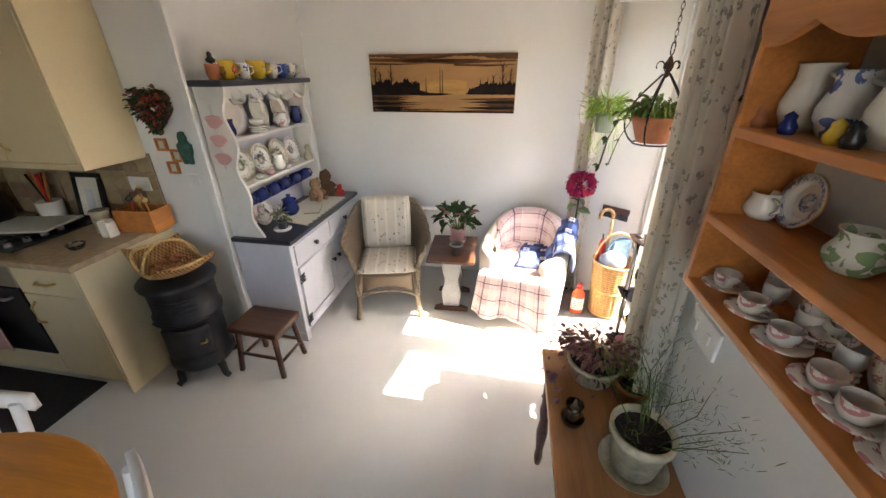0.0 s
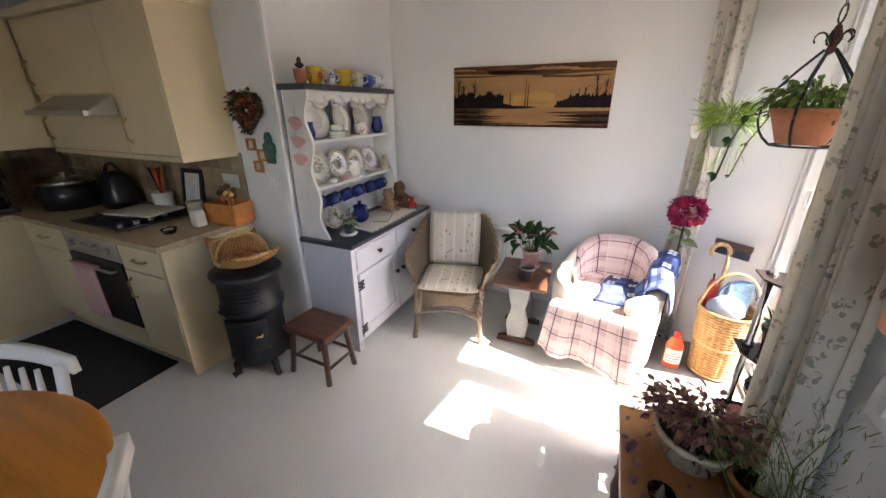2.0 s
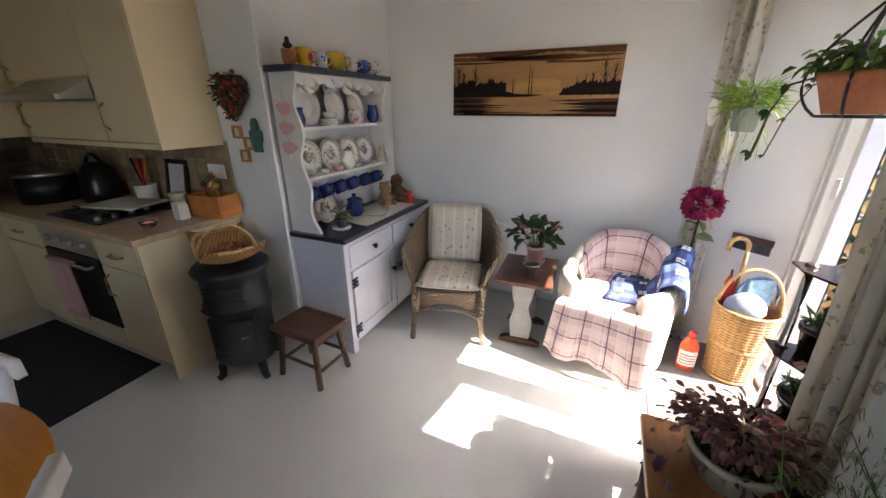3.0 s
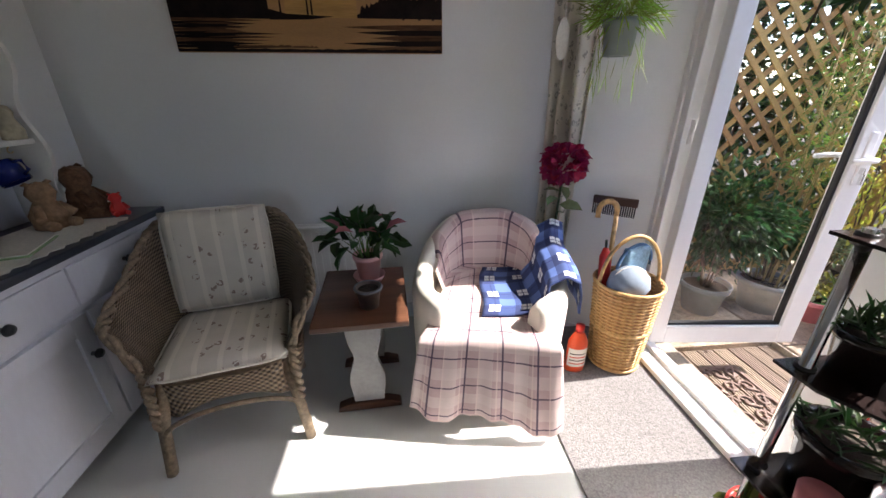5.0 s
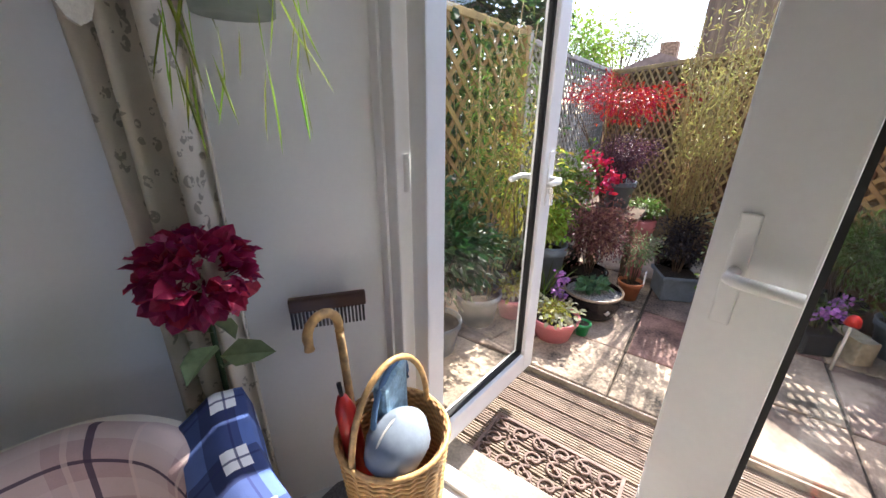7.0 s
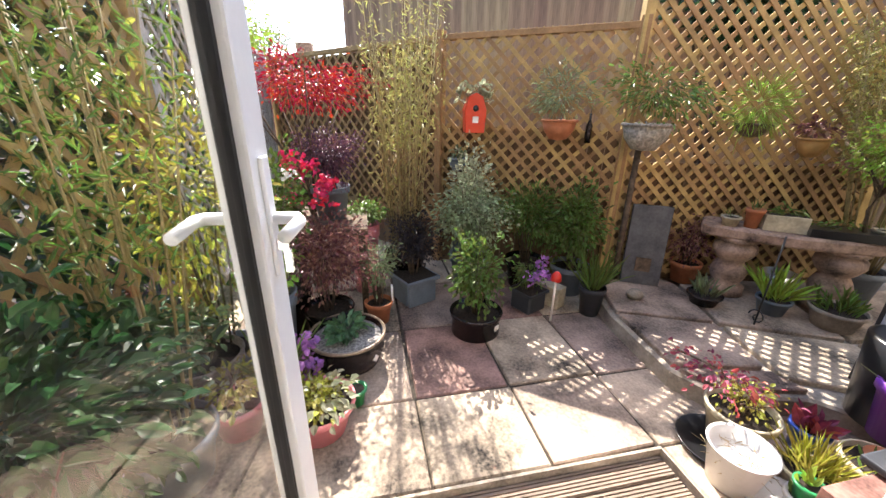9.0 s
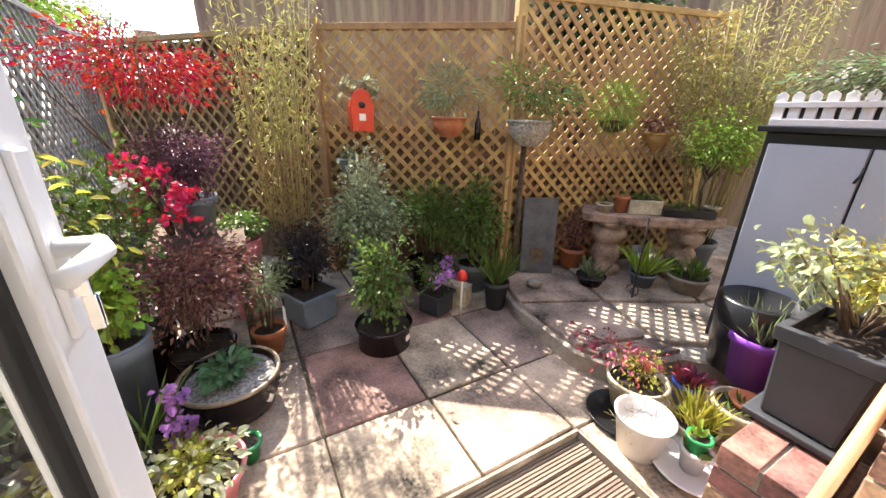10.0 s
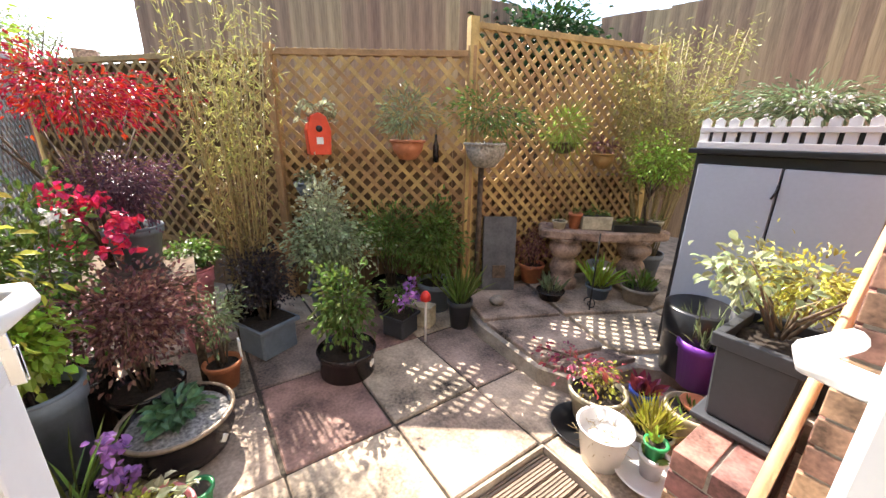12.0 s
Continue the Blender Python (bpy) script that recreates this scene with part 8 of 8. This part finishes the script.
def wall_basket(x, y, z, r, h, material, leaf_mat, label, lr, lh, n, size, slim):
    ob = thing("wall_basket", pose(x, y, z), label, "hanging basket", "baskets on the trellis")
    part("bowl", lathe([(0.0, 0.0), (r * 0.5, 0.01), (r * 0.85, h * 0.5), (r, h), (r * 0.93, h), (0.0, h * 0.8)], 26), material, ob)
    part("rim", tube(arc(0, 0, h, r, 0, 350, 28, "xy"), 0.010, 6, closed=True), material, ob)
    part("bracket", tube([(0, 0, h), (0.12, -0.08, h * 1.1), (0.16, -0.1, h)], 0.006), IRON, ob)
    part("foliage", leaves(rf, cloud(rf, n, (0, 0, h + lh * 0.45), (lr, lr, lh * 0.5), clumps=10), size, slim), leaf_mat, ob)
    return ob


wall_basket(4.00, 1.60, 0.99, 0.115, 0.13, TERRA, LGREY, "brown wicker basket of grey lavender", 0.23, 0.34, 1100, 0.045, 0.12)
wall_basket(3.68, 1.17, 0.95, 0.145, 0.16, mat("grey wicker bowl", (0.36, 0.33, 0.28), 0.8, vary=0.3, scale=60, bump=0.8), LGREEN, "grey wicker basket of wispy green shrub", 0.30, 0.42, 900, 0.036, 0.3)
wall_basket(3.60, 0.45, 1.04, 0.10, 0.08, BARK, LBRIGHT, "hanging pot of bright green grass", 0.15, 0.26, 700, 0.11, 0.035)
wall_basket(3.48, 0.08, 0.92, 0.085, 0.12, mat("ochre pot", (0.42, 0.24, 0.08), 0.6), LCOPPER, "ochre wall pot with trailing stems", 0.12, 0.14, 120, 0.04, 0.4)
wall_basket(4.42, 2.20, 0.72, 0.07, 0.10, LEAD, LGREY, "small grey wicker wall basket", 0.07, 0.08, 90, 0.035, 0.4)
o = thing("support_post", pose(3.74, 1.14, PATIO), "rough wooden post under the wicker basket", "post")
part("post", tube([(0, 0, 0), (0.01, 0, 0.5), (0, 0.01, 1.06)], 0.024, 9, taper=0.02), BARK, o)
o = thing("hanging_bottle", pose(3.92, 1.42, 0.98), "dark glass bottle hanging on the trellis", "bottle")
part("bottle", lathe([(0.0, 0.0), (0.022, 0.0), (0.022, 0.11), (0.008, 0.15), (0.008, 0.19), (0.0, 0.19)], 14), BLACKGL, o)
part("wire", tube([(0, 0, 0.18), (0.03, -0.02, 0.24)], 0.002), IRON, o)
bamboo(3.14, -0.16, 0.02, "second yellow bamboo beside the stone bench", 0.40, 1.62, 0.14, 0.25, LEAD, 3800, 30, size=0.07, low=0.3)

# ---- stone bench and its pots ----
bn = thing("stone_bench", pose(3.24, 0.32, 0.02, 0, 0, 53), "weathered curved stone bench on two baluster feet", "bench")
pts = []
for k in range(13):
    a = -0.5 + k / 12
    pts.append((a * 0.98, 0.12 - 0.35 * a * a + 0.0))
for k in range(12, -1, -1):
    a = -0.5 + k / 12
    pts.append((a * 0.9, -0.16 - 0.35 * a * a))
part("seat", prism(pts, 0.405, 0.48, "z", 0.014), PINKSTONE, bn)
for x in (-0.265, 0.265):
    part("baluster", lathe([(0.0, 0.0), (0.115, 0.0), (0.115, 0.06), (0.08, 0.08), (0.10, 0.13), (0.105, 0.17), (0.09, 0.21), (0.07, 0.235), (0.10, 0.27), (0.125, 0.31), (0.12, 0.35), (0.09, 0.37), (0.12, 0.385), (0.12, 0.41), (0.0, 0.41)], 24, m=pose(x, -0.03, 0)), PINKSTONE, bn)
BZ = 0.501
for x, y, r, h, mt, lb in ((3.44, 0.60, 0.055, 0.06, CREAMPOT, "small cream dish"), (3.38, 0.50, 0.05, 0.12, TERRA, "terracotta flower pot"), (3.02, 0.00, 0.05, 0.07, CREAMPOT, "white plastic pot of seedlings")):
    grass("bench_pot", x, y, BZ, lb + " on the stone bench", r, h, mt, 16, 0.07, LGREEN)
o = thing("wooden_planter", pose(3.29, 0.37, BZ, 0, 0, 53), "small pale wooden planter on the bench", "planter")
part("box", box(-0.11, -0.05, 0, 0.11, 0.05, 0.10, 0.004), CREAMPOT, o)
part("soil", box(-0.10, -0.04, 0.1005, 0.10, 0.04, 0.104), SOIL, o)
part("seedling", leaves(rf, cloud(rf, 80, (0, 0, 0.12), (0.1, 0.04, 0.03)), 0.04, 0.4), LGREEN, o)
o = thing("black_tray", pose(3.12, 0.15, BZ, 0, 0, 53), "black seed tray on the bench", "tray")
part("tray", box(-0.17, -0.09, 0, 0.17, 0.09, 0.05, 0.004), BLACKM, o)
part("seedling", leaves(rf, cloud(rf, 60, (0, 0, 0.08), (0.15, 0.07, 0.03)), 0.03, 0.4), LGREEN, o)
tree("lime_maple", pose(3.05, 0.10, BZ + 0.051), "lime green cut-leaf maple in a tray on the bench", 0.60, 0.32, LBRIGHT, 700, 0.042, 0.012, slim=0.45, clumps=14, flat=0.75, spread=0.4)
o = thing("galvanised_bucket", pose(3.25, 0.30, 0.02), "grey galvanised bucket under the bench", "bucket")
part("body", lathe([(0.0, 0.0), (0.08, 0.0), (0.10, 0.2), (0.095, 0.2), (0.0, 0.02)], 22), STEEL, o)
grass("strap_plant", 3.12, 0.48, 0.02, "strappy green plant in a low pot", 0.09, 0.10, LEAD, 60, 0.20, LBRIGHT, 0.09)
grass("trough_grass", 2.92, 0.28, 0.02, "green plant in a rough stone trough", 0.13, 0.12, STONEG, 50, 0.12, LGREEN, 0.15)
grass("low_planter", 3.30, 0.80, 0.02, "dark low pot with a small silver plant", 0.10, 0.07, BLACKGL, 40, 0.12, LGREY, 0.15)
shrub("red_corner_shrub", 3.62, 0.66, 0.02, "reddish leaved shrub by the trellis", 0.1, 0.15, TERRA, 0.16, 0.32, LCOPPER, 300, 0.035)
o = thing("iron_scroll_stand", pose(3.02, 0.72, 0.02), "thin wrought iron scroll plant stake", "plant stake")
part("rod", tube([(0, 0, 0), (0.0, 0, 0.55)], 0.005), IRON, o)
part("scroll", tube([(0.05 * math.cos(t * 0.5) * (1 - t / 20), 0, 0.05 + 0.05 * math.sin(t * 0.5) * (1 - t / 20)) for t in range(16)], 0.004), IRON, o)

# ---- storage cabinet ----
sc2 = thing("storage_cabinet", pose(2.20, 0.76, 0.0), "grey garden storage cabinet with dark frame", "cabinet")
part("body", box(-0.36, -0.42, 0.0, 0.36, -0.03, 1.10, 0.006), BLACKM, sc2)
for x0, x1 in ((-0.33, -0.005), (0.005, 0.33)):
    d = part("door", box(x0, -0.03, 0.03, x1, 0.0, 1.05, 0.004), SHEDG, sc2, "pale grey door")
part("hasp", tube([(0.0, 0.004, 0.98), (0.0, 0.015, 0.95), (0.012, 0.012, 0.92)], 0.005), IRON, sc2)
part("lid", box(-0.38, -0.44, 1.10, 0.38, 0.02, 1.125, 0.004), BLACKM, sc2)
pf = thing("picket_planter", pose(2.20, 0.76, 1.126), "white picket planter box full of grey green plants", "planter")
part("ledge", box(-0.35, -0.22, 0, 0.35, 0.01, 0.03, 0.003), WHITEP, pf)
part("rail", box(-0.35, -0.008, 0.075, 0.35, 0.008, 0.098, 0.002), WHITEP, pf)
for k in range(13):
    x = -0.335 + k * 0.0558
    part("picket", prism([(x - 0.019, 0.03), (x + 0.019, 0.03), (x + 0.019, 0.125), (x, 0.140), (x - 0.019, 0.125)], -0.022, -0.009, "y", 0.001), WHITEP, pf)
part("soil_box", box(-0.34, -0.21, 0.03, 0.34, -0.03, 0.10), BLACKM, pf)
part("foliage", leaves(rf, cloud(rf, 1700, (0, -0.12, 0.19), (0.37, 0.13, 0.10), clumps=26), 0.035, 0.25), LGREY, pf)
part("white_flower", leaves(rf, cloud(rf, 120, (0, -0.06, 0.19), (0.34, 0.08, 0.05), clumps=16), 0.016, 0.9), PETALW, pf)
o = thing("rubber_tyre", pose(2.32, 0.90, 0.02), "black round tub in front of the cabinet", "tub")
part("tub", lathe([(0.0, 0.0), (0.13, 0.0), (0.16, 0.36), (0.14, 0.37), (0.0, 0.3)], 28), BLACKM, o)

# ---- pots by the house wall ----
br = thing("brick_pier", pose(0, 0, 0), "low red brick pier under the planter", "brick pier")
part("mortar_core", box(1.825, 1.445, PATIO - 0.05, 2.00, 1.865, 0.322), MORTAR, br)
for k in range(6):
    for (x0, x1, y0, y1) in (((1.82, 1.91, 1.44, 1.65), (1.92, 2.006, 1.44, 1.65), (1.82, 1.91, 1.66, 1.872), (1.92, 2.006, 1.66, 1.872)) if k % 2 else ((1.82, 2.006, 1.44, 1.54), (1.82, 2.006, 1.55, 1.65), (1.82, 2.006, 1.66, 1.76), (1.82, 2.006, 1.77, 1.872))):
        part("brick", box(x0, y0, PATIO + 0.001 + k * 0.075, x1, y1, PATIO + 0.066 + k * 0.075, 0.003), BRICK, br)
pb = thing("square_planter", pose(1.925, 1.545, 0.342), "dark grey trough planter on a matching tray", "planter")
part("tray", box(-0.10, -0.15, 0.0, 0.115, 0.16, 0.020, 0.006), PLANTERG, pb)
part("body", prism([(-0.075, 0.021), (0.085, 0.021), (0.100, 0.25), (-0.090, 0.25)], -0.125, 0.135, "y", 0.006), PLANTERG, pb)
for a in ((-0.098, -0.14, 0.112, -0.115), (-0.098, 0.125, 0.112, 0.15), (-0.098, -0.1148, -0.073, 0.1248), (0.087, -0.1148, 0.112, 0.1248)):
    part("rim", box(a[0], a[1], 0.251, a[2], a[3], 0.292, 0.004), PLANTERG, pb)
part("soil", grid_mesh(lambda u, v: (-0.072 + 0.158 * u, -0.114 + 0.238 * v, 0.258 + 0.008 * math.sin(u * 9 + v * 4) * math.sin(v * 11)), 12, 12, 0.004), SOIL, pb)
for k in range(6):
    a = k * 1.1
    part("stem", tube([(0.02 * math.cos(a), 0.02 * math.sin(a), 0.285), (0.06 * math.cos(a), 0.06 * math.sin(a), 0.36), (0.15 * math.cos(a + 0.2), 0.15 * math.sin(a + 0.2), 0.46)], 0.006, 6, taper=0.003), BARK, pb)
for k in range(9):
    a = k * 0.75 + 0.3
    part("twig", tube([(0.01 * math.cos(a), -0.05 + 0.01 * math.sin(a), 0.288), (0.07 * math.cos(a), -0.06 + 0.09 * math.sin(a), 0.38), (0.16 * math.cos(a + 0.3), -0.08 + 0.2 * math.sin(a + 0.3), 0.42 + 0.02 * (k % 4))], 0.003, 5, taper=0.001), STRAW, pb)
part("foliage", leaves(rf, cloud(rf, 330, (-0.02, -0.14, 0.42), (0.13, 0.20, 0.12), clumps=30, spread=0.25), 0.022, 0.55), LYELLOW, pb, "yellow green leaves")
part("pale_leaf", leaves(rf, cloud(rf, 190, (0.12, -0.02, 0.45), (0.18, 0.20, 0.09), clumps=26, spread=0.3), 0.034, 0.6), LPALE, pb)
shrub("orange_pot_plant", 1.98, 1.18, 0.02, "variegated shrub in an orange pot", 0.13, 0.42, ORANGER, 0.22, 0.36, LYELLOW, 260, 0.042, 0.3)
grass("striped_grass", 2.05, 1.02, 0.02, "cream striped grass in a dark pot", 0.12, 0.46, PLANTERG, 60, 0.27, LPALE, 0.04)
grass("purple_tub", 2.25, 0.98, 0.018, "pale grass in a purple plastic tub", 0.115, 0.24, PURPLE, 110, 0.17, LGREY, 0.05)
grass("blue_pot", 2.37, 1.22, PATIO, "bright blue pot with pinkish plant", 0.065, 0.12, BLUEP, 30, 0.09, LPINK, 0.4)
ur = shrub("urn_shrub", 2.47, 1.46, PATIO, "mossy cream urn with a pink red leaved shrub", 0.125, 0.16, CREAMPOT, 0.12, 0.10, LYELLOW, 120, 0.03)
part("arching_stem", tube([(0, 0, 0.14), (0.12, 0.0, 0.26), (0.26, 0.1, 0.28)], 0.005, 6), BARK, ur)
part("red_leaf", leaves(rf, cloud(rf, 150, (0.12, 0.02, 0.25), (0.30, 0.2, 0.07), clumps=22, spread=0.3), 0.030, 0.55), LPINK, ur, "pink red leaves")
wtb = thing("white_tub", pose(2.31, 1.65, PATIO), "crinkled white plastic tub with dry straw", "tub")
part("tub", lathe([(0.0, 0.0), (0.075, 0.0), (0.105, 0.17), (0.112, 0.175), (0.10, 0.17), (0.092, 0.12), (0.0, 0.12)], 26), WHITEP, wtb)
part("straw", leaves(rf, [(Vector((rf.uniform(-0.07, 0.07), rf.uniform(-0.07, 0.07), 0.122)), Vector((rf.uniform(-1, 1), rf.uniform(-1, 1), 0.3))) for _ in range(80)], 0.06, 0.06), STRAW, wtb)
o = thing("black_saucer", pose(2.45, 1.56, PATIO), "black plastic plant saucer", "saucer")
part("dish", lathe([(0.0, 0.0), (0.13, 0.0), (0.15, 0.025), (0.145, 0.025), (0.12, 0.006), (0.0, 0.006)], 26), BLACKM, o)
ds = thing("white_dish", pose(2.155, 1.56, PATIO), "white enamel dish holding small pots", "dish")
part("dish", lathe([(0.0, 0.0), (0.10, 0.0), (0.14, 0.03), (0.135, 0.033), (0.095, 0.006), (0.0, 0.006)], 28), WHITEP, ds)
grass("white_cup_plant", 2.155, 1.555, PATIO + 0.007, "seedling in a white plastic cup", 0.05, 0.10, WHITEP, 12, 0.06, LGREEN, 0.4)
grass("green_cup", 2.155, 1.555, PATIO + 0.095, "small green pot with seedlings", 0.042, 0.07, GREENP, 14, 0.05, LBRIGHT, 0.4)
grass("yellow_green_tuft", 2.24, 1.39, PATIO, "sprawling yellow green grassy plant", 0.09, 0.08, CREAMPOT, 150, 0.13, LYELLOW, 0.06)
grass("cream_pot", 2.16, 1.22, PATIO, "wide mossy cream pot of bulbs", 0.11, 0.16, CREAMPOT, 20, 0.06, LGREEN, 0.2)
o = thing("terracotta_bowl", pose(2.16, 1.19, PATIO + 0.142), "small terracotta bowl set in the cream pot", "bowl")
part("bowl", lathe([(0.0, 0.0), (0.05, 0.0), (0.07, 0.03), (0.065, 0.03), (0.0, 0.008)], 22), TERRA, o)
sp = thing("spray_bottle", pose(1.96, 1.95, DECKZ + 0.0045, 0, 0, 60) @ Matrix.Scale(1.9, 4), "white plastic trigger spray bottle on the deck by the brick pier", "spray bottle")
part("bottle", lathe([(0.0, 0.0), (0.024, 0.0), (0.026, 0.01), (0.026, 0.055), (0.012, 0.075), (0.010, 0.085), (0.0, 0.085)], 18), WHITEP, sp)
part("collar", lathe([(0.0, 0.085), (0.013, 0.085), (0.013, 0.098), (0.0, 0.098)], 14), WHITEP, sp)
part("nozzle", box(-0.045, -0.010, 0.098, 0.020, 0.010, 0.118, 0.004), WHITEP, sp)
part("trigger", tube([(-0.022, 0, 0.098), (-0.030, 0, 0.083), (-0.026, 0, 0.066)], 0.004, 6), WHITEP, sp)
bo = thing("broom_handle", pose(0, 0, 0), "pale wooden broom handle leaning on the brick wall", "broom")
part("handle", tube([(1.822, 2.30, DECKZ + 0.10), (1.80, 1.40, 1.03)], 0.014, 10), BROOMW, bo)
part("head", box(1.795, 2.20, DECKZ + 0.06, 1.86, 2.42, DECKZ + 0.11, 0.01), BROOMW, bo)
part("bristles", box(1.80, 2.205, DECKZ + 0.004, 1.855, 2.415, DECKZ + 0.06, 0.006), STRAW, bo)

# ---- house bricks ----
def bricks(wall, y0, y1, z0, rows):
    first = None
    for r in range(rows):
        y = y0 - (0.1125 if r % 2 else 0.0)
        while y < y1:
            a, b = max(y, y0), min(y + 0.215, y1)
            if b - a > 0.03:
                m = pose(OUT - 0.012, a, z0 + r * 0.075)
                if first is None:
                    first = part("brick", box(0, 0, 0, 0.012, 0.215, 0.065, 0.003), BRICK, wall)
                    first.matrix_basis = m
                else:
                    ob = share("brick", first, wall, m @ Matrix.Diagonal((1, (b - a) / 0.215, 1, 1)))
            y += 0.225


bricks(bpy.data.objects["wall_outside_south"], 0.7, DOOR_S, PATIO - 0.05, 30)
reveal = structure("brick_reveal", box(1.66, DOOR_S - 0.002, PATIO - 0.05, 1.765, DOOR_S + 0.003, HEAD), MORTAR, "red brick reveal of the garden doorway")
for k in range(28):
    z = PATIO - 0.04 + k * 0.075
    part("brick", box(1.662 if k % 2 else 1.70, DOOR_S + 0.003, z, 1.778, DOOR_S + 0.012, z + 0.065, 0.003), BRICK, reveal)
LEAFY = ("foliage", "crown", "tuft", "fine_twig", "trailing_leaf", "trailing_strand", "stalks", "straw", "berries", "dried_leaves", "dried_filling", "pale_leaf", "white_leaf", "red_leaf", "cream_leaf", "seedling", "white_flower", "fringe_leaf", "hosta_leaf", "dry_leaf", "russet_leaves", "flower_head", "flower")
for ob in bpy.data.objects:
    if ob.name.split(".")[0] in LEAFY:
        ob["kind"] = "stuff"
